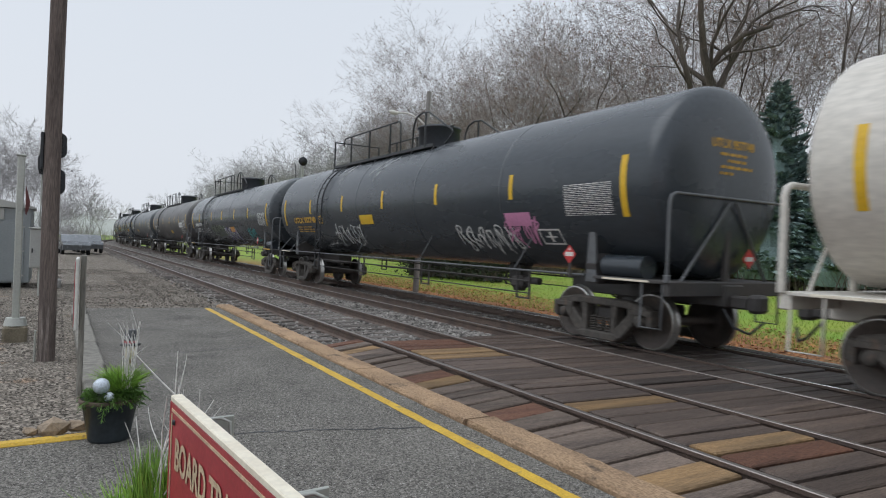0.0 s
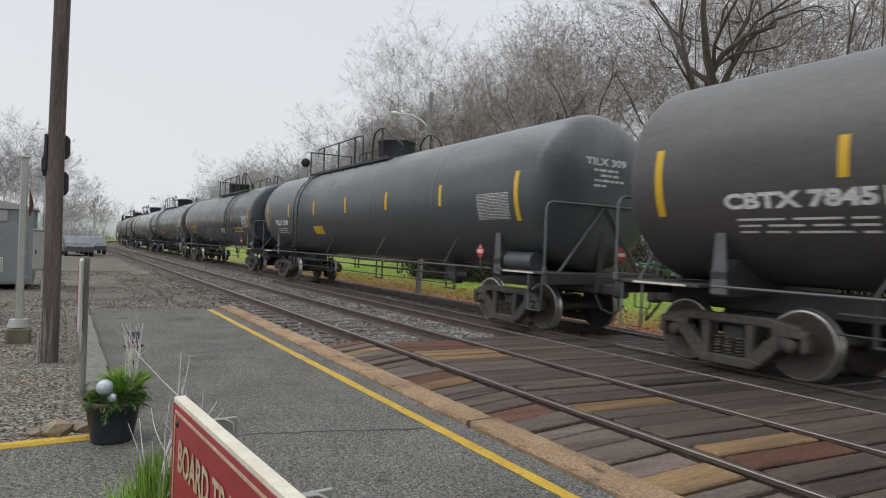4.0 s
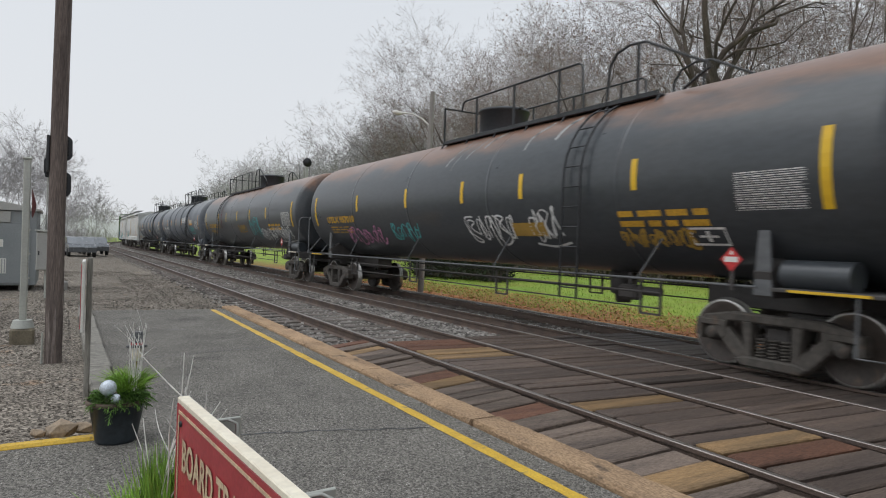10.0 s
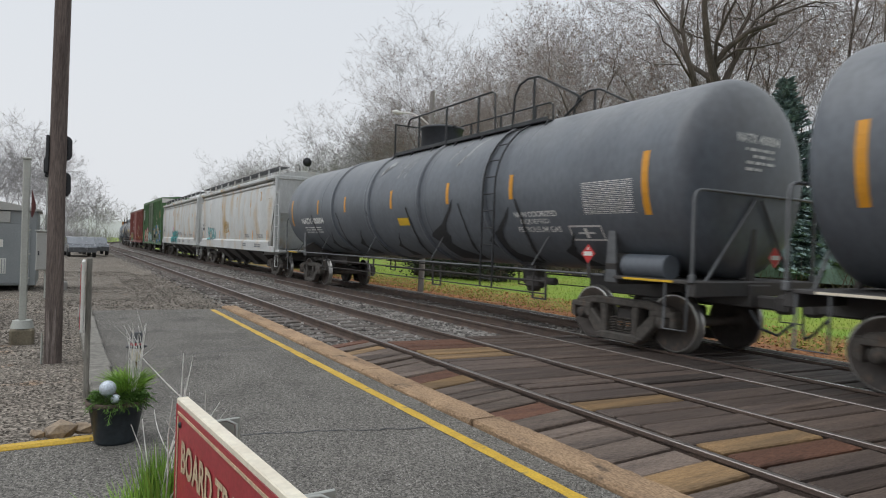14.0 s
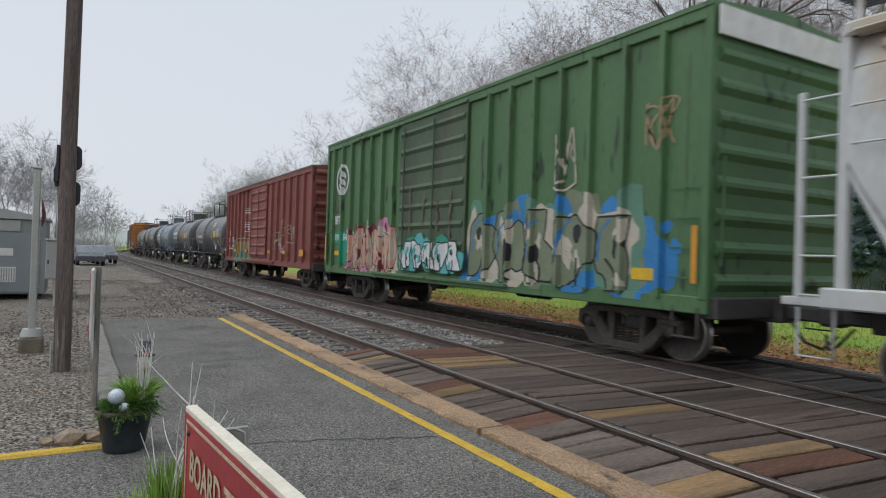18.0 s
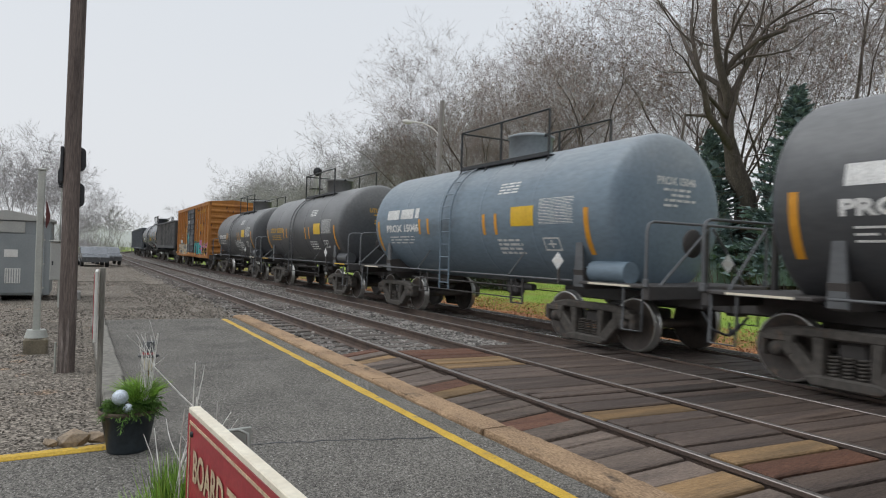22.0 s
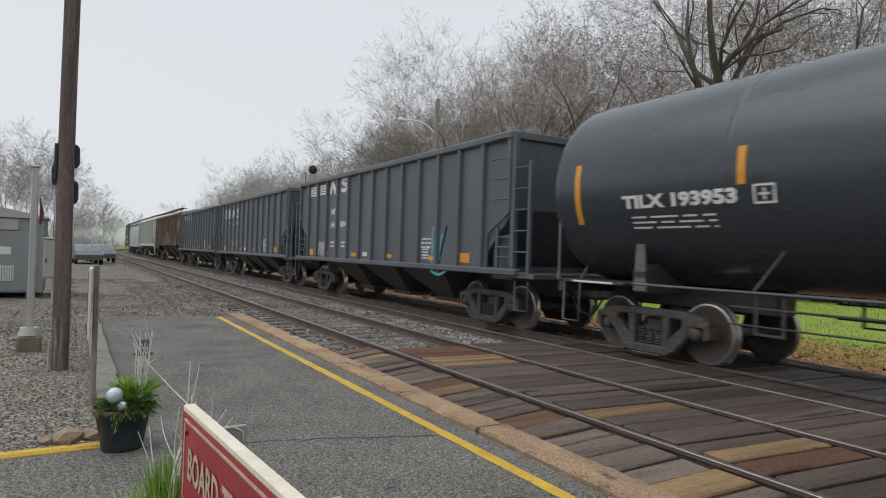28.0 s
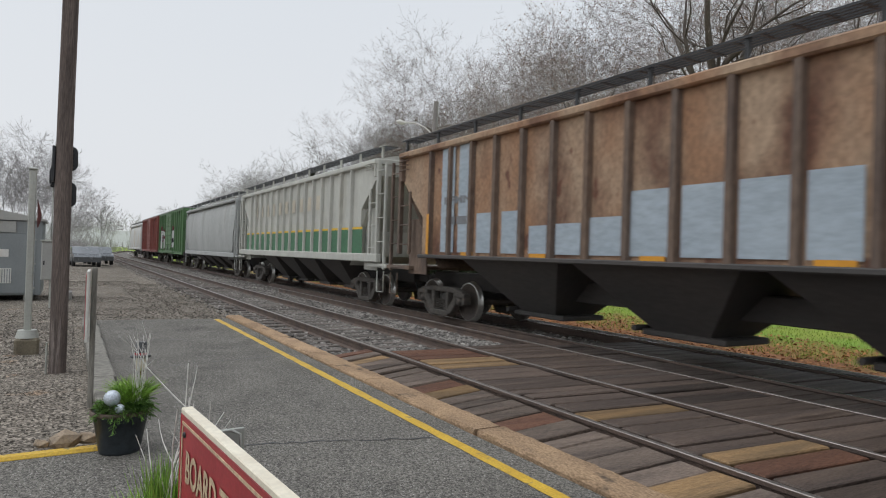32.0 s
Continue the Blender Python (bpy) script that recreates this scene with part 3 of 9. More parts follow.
def build_tracks():
    body = [(-0.07, -0.175), (0.07, -0.175), (0.068, -0.155), (0.012, -0.135), (0.009, -0.05), (0.034, -0.036), (0.036, -0.003), (-0.036, -0.003), (-0.034, -0.036), (-0.009, -0.05), (-0.012, -0.135), (-0.068, -0.155)]
    head = [(-0.030, -0.003), (0.030, -0.003), (0.024, 0.0025), (-0.024, 0.0025)]
    tie = Geo().box((0, 0, -0.09), (0.23, 2.6, 0.18), ch=0.012).mesh("tie", M["tie"])
    rnd = random.Random(2)
    for nm, yc, shine in (("near_track", Y_NEAR, "rail_top_dull"), ("far_track", Y_FAR, "rail_top")):
        tr = thing(nm, "railway track of steel rails on weathered timber ties", "track", kind="structure")
        for sd in (-0.7525, 0.7525):
            r = part("rail", rail_sweep(yc + sd, -440, 60, body), M["rail_rust"], tr, "rusty brown steel rail")
            part("running_face", rail_sweep(yc + sd, -440, 60, head), M[shine], r, "worn bright running face")
        s = 12.0
        while s > -105:
            if not (-9.3 < s < 8):
                p, a = on_line(s, yc)
                part("tie", tie, None, tr, m=pose(p.x, p.y + rnd.uniform(-0.06, 0.06), -0.155 + rnd.uniform(-0.012, 0.006), 0, 0, math.degrees(a) + rnd.uniform(-1.5, 1.5)))
            s -= 0.56 + rnd.uniform(-0.03, 0.03)
    # an extra guard rail laid outside the far track's near rail
    part("guard_rail", rail_sweep(7.42, -26, 14, [(o, z - 0.012) for o, z in body]), M["rail_rust"], tr, "guard rail laid beside the running rail")
    part("guard_rail_top", rail_sweep(7.42, -26, 14, [(o, z - 0.012) for o, z in head]), M["rail_top_dull"], tr)
    part("guard_timber", rail_sweep(10.15, -60, 14, [(-0.1, -0.3), (0.1, -0.3), (0.1, -0.03), (-0.1, -0.03)]), M["plank_dark"], tr, "dark timber along the outer rail")
    part("guard_strip", rail_sweep(10.25, -60, 14, [(-0.02, -0.03), (0.02, -0.03), (0.02, -0.015), (-0.02, -0.015)]), M["galv"], tr, "pale worn edge of the outer timber")
    # ballast stones
    g = Geo()
    for i in range(15000):
        x = -9.5 - 62 * rnd.random() ** 2.0
        y = rnd.choice((rnd.uniform(3.45, 11.0), rnd.uniform(6.0, 8.1)))
        if any(abs(y - q) < 0.075 for q in (4.3775, 5.8825, 8.2575, 9.7625)) or (x > -26 and abs(y - 7.42) < 0.08):
            continue
        rock(g, (x, y, -0.17), rnd.uniform(0.022, 0.05), rnd, 0.8)
    solid("ballast_stones", g, M["ballast_stone"], "loose grey ballast stones between the rails", "ballast", kind="stuff")
    g = Geo()
    for i in range(13000):
        x, y = -5.6 - 26 * rnd.random() ** 1.3, 0.1 - 5 * rnd.random() ** 1.3
        if x < -14.9 and rnd.random() < 0.6:
            y = rnd.uniform(0, 3.6)
        rock(g, (x, y, -0.045 + 0.05 * noise.noise((x * 0.35, y * 0.35, 5)) - (0.12 if y > 2.5 else 0)), rnd.uniform(0.005, 0.012) if x > -9 else rnd.uniform(0.010, 0.022), rnd, 0.7)
    solid("gravel_stones", g, M["gravel_stone"], "loose gravel stones lying on the yard", "gravel", kind="stuff")


def build_crossing():
    """Level crossing of thick worn planks, each one a piece."""
    cr = thing("plank_crossing", "level crossing of dark worn timber planks between the rails", "crossing", kind="structure")
    rnd = random.Random(11)
    strips = ((3.42, 4.325, True, -0.045, "grey"), (4.50, 5.78, False, -0.018, "plank"), (5.95, 7.36, False, -0.012, "plank"), (7.49, 8.20, False, -0.03, "dark"), (8.37, 9.65, False, -0.03, "dark"))
    for y0, y1, fan, low, tone in strips:
        x = -9.35 + (0.25 if y0 > 7 else 0)
        while x < 7.5:
            w = rnd.uniform(0.22, 0.38)
            ang = (-0.5 * min(1, max(0, (-2.7 - x) / 6.0)) if fan else 0.07)
            dx = math.tan(ang) * (y1 - y0)
            dx2 = math.tan(-0.5 * min(1, max(0, (-2.7 - x - w) / 6.0)) if fan else 0.07) * (y1 - y0)
            h = low + rnd.uniform(-0.014, 0.007)
            t = rnd.uniform(-0.004, 0.004)
            gap = rnd.uniform(0.010, 0.024)
            e0, e1 = rnd.uniform(0, 0.03), rnd.uniform(0, 0.03)
            xa, xb, xc, xd = x + gap, x + w - gap, x + w + dx2 - gap, x + dx + gap
            if xc - xd < 0.05:
                xc = xd + 0.05
            g, c = Geo(), 0.012
            top = [(xa + c, y0 + e0 + c), (xb - c, y0 + e0 + c), (xc - c, y1 - e1 - c), (xd + c, y1 - e1 - c)]
            mid = [(xa, y0 + e0), (xb, y0 + e0), (xc, y1 - e1), (xd, y1 - e1)]
            vs = [(*p, h + (t if k in (1, 2) else -t)) for k, p in enumerate(top)] + [(*p, h - c) for p in mid] + [(*p, -0.17) for p in mid]
            fs = [(0, 1, 2, 3)] + [(4 + k, 4 + (k + 1) % 4, (k + 1) % 4, k) for k in range(4)] + [(8 + k, 8 + (k + 1) % 4, 4 + (k + 1) % 4, 4 + k) for k in range(4)]
            g.add(vs, fs)
            r = rnd.random()
            key = "plank_grey" if fan and r > 0.2 else "plank_tan" if r < (0.16 if fan else 0.12) else "plank_red" if r < 0.24 else "plank"
            if y0 > 5.9:
                key = "plank" if tone == "plank" and r > 0.1 else "plank_dark"
            part("plank", g, M[key], cr)
            x += w
    g = Geo().box((-0.9, 6.5, -0.13), (17, 6.4, 0.06))
    part("underlay", g, M["plank_dark"], cr, "dark bedding under the planks")


# ---- yard things ----
def build_yard():
    po = thing("utility_pole", "weathered dark brown wooden utility pole in gravel", "utility pole", pose(-9.25, -0.10, -0.1, 0, 0.1, 0))
    g = Geo()
    n = 18
    for k in range(1):
        g.tube([(0.005 * math.sin(i * 0.8), 0.005 * math.cos(i * 0.6), 9.5 * i / n) for i in range(n + 1)], [0.097 - 0.016 * i / n for i in range(n + 1)], 16)
    part("shaft", g, M["pole_wood"], po)
    part("conduit", Geo().cyl((0.03, -0.115, 0.0), (0.03, -0.115, 0.42), 0.012, n=8), M["galv"], po, "short pale conduit at the foot")
    part("junction_box", Geo().box((0.0, -0.115, 2.62), (0.08, 0.035, 0.44), ch=0.006), M["black_metal"], po, "narrow black box on the pole")

    po = thing("steel_post", "square galvanised steel post on a concrete footing", "post", pose(-11.0, -0.5, -0.08))
    part("shaft", Geo().box((0, 0, 1.42), (0.092, 0.092, 2.5), ch=0.012), M["galv"], po)
    part("cap", Geo().box((0, 0, 2.685), (0.12, 0.12, 0.03), ch=0.008), M["galv"], po)
    part("base_plate", Geo().cyl((0, 0, 0.25), (0, 0, 0.36), 0.15, 0.12, 20), M["galv"], po, "grey steel base collar")
    part("footing", Geo().box((0, 0, 0.06), (0.30, 0.30, 0.38), ch=0.03), M["footing"], po, "stained concrete footing")

    # signal bungalow
    ho = thing("signal_cabinet", "grey sheet-metal railway signal cabinet on a low base", "cabinet", pose(-21.6, -1.86, -0.08))
    part("body", Geo().box((0, 0, 1.2), (2.2, 2.4, 2.0), ch=0.02), M["cabinet"], ho)
    part("roof", Geo().prism([(-1.27, 2.2), (1.27, 2.2), (1.27, 2.25), (0.2, 2.46), (-1.27, 2.25)], "x", -1.2, 1.2), M["cabinet_light"], ho, "low pitched pale roof")
    part("eave_trim", Geo().box((1.13, -0.25, 2.02), (0.05, 1.7, 0.3), ch=0.008), M["cabinet_light"], ho)
    for y in (-0.55, 0.55):
        d = part("door", Geo().box((1.115, y, 1.05), (0.03, 1.02, 1.6), ch=0.01), M["cabinet"], ho)
        part("handle", Geo().box((1.15, y + 0.4, 1.35), (0.03, 0.04, 0.16), ch=0.008), M["black_metal"], d)
        for z in (0.4, 1.05, 1.7):
            part("hinge", Geo().box((1.14, y + 0.47, z), (0.03, 0.1, 0.05), ch=0.006), M["cabinet_light"], d)
    part("vent", Geo().box((1.14, 0.35, 0.72), (0.02, 0.35, 0.4), ch=0.004), M["white_paint"], ho, "white louvred vent")
    for i in range(6):
        part("slot", Geo().box((1.155, 0.21 + i * 0.056, 0.72), (0.012, 0.018, 0.36)), M["cabinet"], ho)
    part("notice", Geo().box((1.14, 0.3, 1.32), (0.012, 0.3, 0.2)), M["white_paint"], ho, "small white notice")
    for y in (-0.9, 0.0, 0.9):
        part("skid", Geo().box((0, y, 0.1), (2.0, 0.2, 0.2), ch=0.01), M["concrete"], ho)

    bx = thing("meter_box", "grey metal equipment box on a post", "equipment box", pose(-18.6, -0.44, -0.4))
    part("body", Geo().box((0, 0, 1.5), (0.3, 0.34, 0.95), ch=0.015), M["cabinet_light"], bx)
    part("door", Geo().box((0.155, 0, 1.5), (0.015, 0.3, 0.9), ch=0.005), M["cabinet_light"], bx)
    part("latch", Geo().box((0.17, -0.11, 1.45), (0.02, 0.03, 0.1)), M["black_metal"], bx)
    part("hood", Geo().box((0.02, 0, 2.0), (0.38, 0.4, 0.03), ch=0.008), M["galv"], bx)
    part("post", Geo().cyl((0, 0.05, 0.2), (0, 0.05, 1.1), 0.035), M["galv"], bx)

    # colour-light signal mast
    sg = thing("signal_mast", "railway signal mast with black oval signal heads", "railway signal", pose(-21.0, -0.16, -0.1))
    part("mast", Geo().cyl((0, 0, 0), (0, 0, 4.75), 0.07, 0.06, 14), M["galv"], sg)
    part("base", Geo().box((0, 0, 0.15), (0.5, 0.5, 0.3), ch=0.03), M["concrete"], sg)
    for z, y in ((4.03, 0.09), (3.02, 0.08), (3.5, -0.27)):
        hr = 0.18 if y > 0 else 0.14
        pts = [(hr * math.cos(a), hr * math.sin(a) + (0.95 * hr if math.sin(a) > 0 else -0.95 * hr)) for a in [i * math.pi / 12 for i in range(24)]]
        h = part("signal_head", Geo().prism([(y + p, z + q) for p, q in pts], "x", 0.09, 0.12), M["black_metal"], sg, "black oval signal backing plate")
        part("lamp_housing", Geo().box((0.0, y, z), (0.2, 0.22, 0.6), ch=0.02), M["black_metal"], h)
        part("bracket", Geo().cyl((0, 0, z), (0, y, z), 0.025, n=8), M["galv"], h)
        for dz in (-0.2, 0.0, 0.2):
            part("hood", Geo().cyl((0.1, y, z + dz), (0.26, y, z + dz), 0.085, 0.085, 12, caps=False), M["black_metal"], h)
    la = part("ladder", Geo().cyl((-0.1, -0.09, 0), (-0.1, -0.09, 4.1), 0.018, n=6), M["galv"], sg)
    part("stile", Geo().cyl((-0.1, -0.31, 0), (-0.1, -0.31, 4.1), 0.018, n=6), M["galv"], la)
    for i in range(15):
        part("rung", Geo().cyl((-0.1, -0.31, 0.2 + 0.27 * i), (-0.1, -0.09, 0.2 + 0.27 * i), 0.01, n=5), M["galv"], la)
    part("cage", Geo().box((-0.1, -0.2, 4.12), (0.3, 0.26, 0.04)), M["galv"], sg)

    # banner on the steel post
    g, vs = Geo(), []
    for i in range(7):
        z = 2.22 - 0.07 * i
        vs += [(0.06, 0.07, z), (0.06 + 0.015 * math.sin(i), 0.07 + 0.018 * i if i < 4 else 0.124 - 0.02 * (i - 4), z - 0.03)]
        vs += [(0.075, 0.07, z), (0.075 + 0.015 * math.sin(i), 0.07 + 0.018 * i if i < 4 else 0.124 - 0.02 * (i - 4), z - 0.03)]
    fs = []
    for i in range(6):
        o = 4 * i
        fs += [(o, o + 1, o + 5, o + 4), (o + 2, o + 6, o + 7, o + 3), (o + 1, o + 3, o + 7, o + 5)]
    g.add(vs, fs)
    solid("banner", g, M["red_cloth"], "small drooping dark red flag on the steel post", "flag", m=pose(-11.0, -0.5, -0.02))

    # sign seen on edge
    sg = thing("edge_sign", "narrow white and red sign board on a post", "sign", pose(-7.1, 0.19, -0.03, 0, 0, -2))
    part("post", Geo().box((0, 0.02, 0.66), (0.06, 0.05, 1.38), ch=0.01), M["post_grey"], sg, "grey timber post")
    part("board", Geo().box((0.02, -0.03, 0.99), (0.62, 0.025, 0.66), ch=0.004), M["white_paint"], sg)
    part("face", Geo().box((0.02, -0.046, 0.99), (0.56, 0.006, 0.6)), M["sign_red"], sg, "red sign face")

    # boarding sign
    sg = thing("boarding_sign", "red wooden sign with cream lettering BOARD TRAIN", "sign", pose(-2.56, 0.375, -0.01, 0, 0, 4.6))
    L, top, hh = 2.0, 0.95, 0.62
    part("board", Geo().box((L / 2, 0.02, top - hh / 2 - 0.02), (L, 0.036, hh), ch=0.004), M["sign_red"], sg)
    part("top_edge", Geo().box((L / 2, 0.02, top - 0.008), (L, 0.042, 0.024), ch=0.004), M["cream_paint"], sg, "cream painted top edge")
    part("end_edge", Geo().box((-0.006, 0.02, top - hh / 2 - 0.02), (0.012, 0.04, hh), ch=0.003), M["sign_red"], sg)
    for nm, c, s in (("border_top", (L / 2, -0.0005, top - 0.046), (L - 0.05, 0.003, 0.010)), ("border_side", (0.026, -0.0005, top - hh / 2 - 0.03), (0.010, 0.003, hh - 0.06))):
        part(nm, Geo().box(c, s), M["gold_letter"], sg, "thin gold border line")
    vs, fs = text_mesh("BOARD TRAIN", 0.155, 0.004, 0.76)
    g = Geo().add([(0.092 + x, -0.0025, top - 0.24 + z) for x, z in vs], fs)
    part("lettering", g, M["gold_letter"], sg, "gold capital letters")
    for x, z in ((0.06, top - 0.085), (0.06, top - 0.5)):
        part("screw", Geo().lathe([(0.0, 0.012), (-0.006, 0.009), (-0.007, 0.0001)], "y", 10, (x, 0, z)), M["black_metal"], sg)
    for x in (0.25, 1.75):
        part("leg", Geo().box((x, 0.065, 0.45), (0.06, 0.05, 0.9), ch=0.005), M["galv"], sg)
    for x in (0.2, 1.0, 1.16):
        g = Geo()
        g.tube([(x, 0.045, top - 0.05), (x + 0.02, 0.12, top - 0.045), (x + 0.03, 0.15, top - 0.06), (x + 0.03, 0.155, top - 0.14)], 0.006, 6)
        g.box((x - 0.02, 0.11, top - 0.11), (0.012, 0.14, 0.12), ch=0.003)
        part("bracket", g, M["galv"], sg, "bent galvanised bracket")


def spray(g, c, n, length, rnd, up=0.6, wid=0.012, droop=0.3):
    """Sprigs: thin bent blades out of one point."""
    for i in range(n):
        a, e = rnd.uniform(0, 6.283), rnd.uniform(0.1, 1.35) * up + 0.1
        L = length * rnd.uniform(0.5, 1.1)
        d = Vector((math.cos(a) * math.cos(e), math.sin(a) * math.cos(e), math.sin(e)))
        side = d.cross(Vector((0, 0, 1))).normalized() * wid * rnd.uniform(0.6, 1.2)
        p = Vector(c) + Vector((rnd.uniform(-1, 1), rnd.uniform(-1, 1), 0)) * 0.04
        q = p + d * L * 0.6
        r = p + d * L - Vector((0, 0, droop * L * 0.4))
        g.add([p - side * 0.6, p + side * 0.6, q + side, q - side, r], [(0, 1, 2, 3), (3, 2, 4)])


def tuft(g, c, n, length, spread, wid, rnd):
    """Upright thin blades that lean out by spread."""
    for i in range(n):
        a, q = rnd.uniform(0, 6.283), spread * rnd.random() ** 0.6
        L = length * rnd.uniform(0.55, 1.1)
        d = Vector((math.cos(a) * q, math.sin(a) * q, 1)).normalized()
        side = d.cross(Vector((math.cos(a * 7), math.sin(a * 7), 0.1))).normalized() * wid
        p = Vector(c) + Vector((rnd.uniform(-1, 1), rnd.uniform(-1, 1), 0)) * 0.06
        m, t = p + d * L * 0.6, p + d * L + Vector((math.cos(a), math.sin(a), -0.5)) * L * q * 0.35
        g.add([p - side, p + side, m + side, m - side, t], [(0, 1, 2, 3), (3, 2, 4)])


def frond(g, p, d, L, rnd, w=0.02):
    """A cedar frond: a spine with short side blades."""
    d = Vector(d).normalized()
    side = d.cross(Vector((0, 0, 1)))
    side = side.normalized() if side.length > 0.01 else Vector((1, 0, 0))
    n = 7
    pts = [Vector(p) + d * (L * i / n) - Vector((0, 0, 0.35 * L * (i / n) ** 2)) for i in range(n + 1)]
    for i in range(1, n + 1):
        for sg in (-1, 1):
            l2 = L * 0.36 * (1 - 0.6 * i / n) * rnd.uniform(0.7, 1.2)
            t = pts[i] + (side * sg + d * 0.7).normalized() * l2 + Vector((0, 0, rnd.uniform(-0.02, 0.02)))
            b = pts[i - 1]
            g.add([b, b + d * w, t, t - d * w * 0.8], [(0, 1, 2, 3)])
    for i in range(n):
        g.add([pts[i] - side * 0.003, pts[i] + side * 0.003, pts[i + 1] + side * 0.003, pts[i + 1] - side * 0.003], [(0, 1, 2, 3)])


def twig_branch(g, p, d, L, r, rnd, depth, wig=0.16):
    pts, q, dd = [Vector(p)], Vector(p), Vector(d).normalized()
    for i in range(5):
        dd = (dd + Vector((rnd.uniform(-1, 1), rnd.uniform(-1, 1), rnd.uniform(-0.5, 0.8))) * wig).normalized()
        q = q + dd * L / 5
        pts.append(q.copy())
    g.tube(pts, [r * (1 - 0.14 * i) for i in range(6)], 5)
    if depth:
        for i in (2, 3, 4):
            if rnd.random() < 0.6:
                s = (dd + Vector((rnd.uniform(-1, 1), rnd.uniform(-1, 1), rnd.uniform(-0.2, 0.6))) * 0.9).normalized()
                twig_branch(g, pts[i], s, L * rnd.uniform(0.3, 0.5), r * 0.6, rnd, depth - 1, wig)


def build_planters():
    rnd = random.Random(21)
    for x, y, scale, big in ((-5.38, 0.365, 1.0, True), (-2.72, 0.22, 0.9, False)):
        pl = thing("planter", "black plastic planter with evergreen sprigs and white twigs" if big else "planter with bright grass and bare white branches", "planter", pose(x, y, 0), "planters on the platform")
        R, H = 0.195 * scale, 0.31 * scale
        g = Geo().lathe([(0, 0.0001), (0, R * 0.72), (0.02, R * 0.74), (H * 0.9, R * 0.97), (H * 0.9, R * 1.05), (H, R * 1.07), (H, R * 0.97), (H * 0.86, R * 0.9), (H * 0.85, 0.0001)], "z", 32)
        pot = part("pot", g, M["pot"], pl)
        part("rim", Geo().lathe([(H * 0.93, R * 1.075), (H * 1.02, R * 1.085), (H * 1.02, R * 0.99), (H * 0.93, R * 0.98)], "z", 32), M["pot_rim"], pot, "brown rim")
        part("soil", Geo().lathe([(H * 0.9, R * 0.95), (H * 0.93, 0.0001)], "z", 24), M["bark_dark"], pot)
        if big:
            g = Geo()
            for i in range(150):
                a = rnd.gauss(0.55, 0.75) if i < 110 else rnd.uniform(-2.2, -0.9)
                L = rnd.uniform(0.11, 0.19) if i < 110 else rnd.uniform(0.08, 0.13)
                frond(g, (0.10 * math.cos(a), 0.09 * math.sin(a), H - 0.01 + rnd.uniform(0, 0.06)), (math.cos(a), math.sin(a), rnd.uniform(-0.35, 0.9)), L, rnd, 0.009)
            part("evergreen", g, M["evergreen"], pl, "green cedar fronds")
            g = Geo()
            tuft(g, (-0.05, 0.09, H), 800, 0.26, 0.85, 0.003, rnd)
            part("pine", g, M["ornamental"], pl, "bright green needles")
            for i in range(14):
                g = Geo()
                a = rnd.uniform(0, 6.283)
                twig_branch(g, (0.03 * math.cos(a), 0.11 + 0.025 * math.sin(a), H), (0.05 * math.cos(a), 0.05 * math.sin(a), 1), rnd.uniform(0.38, 0.58), 0.0055, rnd, 1 if i % 4 == 0 else 0, 0.07)
                part("twig", g, M["twig_white"], pl, "white-painted bare twig")
            for c, r in (((0.13, -0.07, H + 0.115), 0.057), ((0.17, -0.02, H + 0.04), 0.035)):
                part("ball", Geo().lathe([(r * math.cos(a), max(0.0001, r * math.sin(a))) for a in [math.pi * i / 14 for i in range(15)]], "z", 22, c), M["silver"], pl, "frosted silver ball")
        else:
            g = Geo()
            tuft(g, (0.02, 0.12, H), 420, 0.44, 0.16, 0.0035, rnd)
            tuft(g, (0.0, 0.03, H), 800, 0.31, 0.6, 0.0035, rnd)
            part("grass", g, M["ornamental"], pl, "bright green ornamental grass")
            for dx, dy, L in ((0.0, 0.14, 0.86), (-0.05, 0.02, 0.72), (0.05, 0.08, 0.66), (0.0, 0.10, 0.7), (0.02, 0.03, 0.78), (0.02, 0.26, 0.72), (0.05, 0.36, 0.74), (0.0, 0.3, 0.6)):
                g = Geo()
                twig_branch(g, (0.03, 0.10, H - 0.05), (dx * 0.6, dy * 0.7, 1.0), L, 0.0055, rnd, 1, 0.17)
                part("branch", g, M["twig_white"], pl, "bare white branch")
    # small top-hatted ornament stuck in the planter
    sn = thing("ornament", "small wooden ornament with a black top hat in a planter", "ornament", pose(-5.52, 0.50, 0.30))
    part("stick", Geo().cyl((0, 0, 0), (0, 0, 0.3), 0.008, n=6), M["plank_tan"], sn)
    part("head", Geo().lathe([(0.26, 0.0001), (0.27, 0.03), (0.31, 0.042), (0.36, 0.036), (0.38, 0.0001)], "z", 16), M["cream_paint"], sn, "cream wooden head")
    h = part("hat", Geo().lathe([(0.375, 0.0001), (0.375, 0.075), (0.385, 0.075), (0.39, 0.042), (0.49, 0.04), (0.49, 0.0001)], "z", 20), M["black_metal"], sn, "black top hat")
    part("hat_band", Geo().lathe([(0.392, 0.044), (0.41, 0.0435)], "z", 20), M["sign_red"], h, "red hat band")


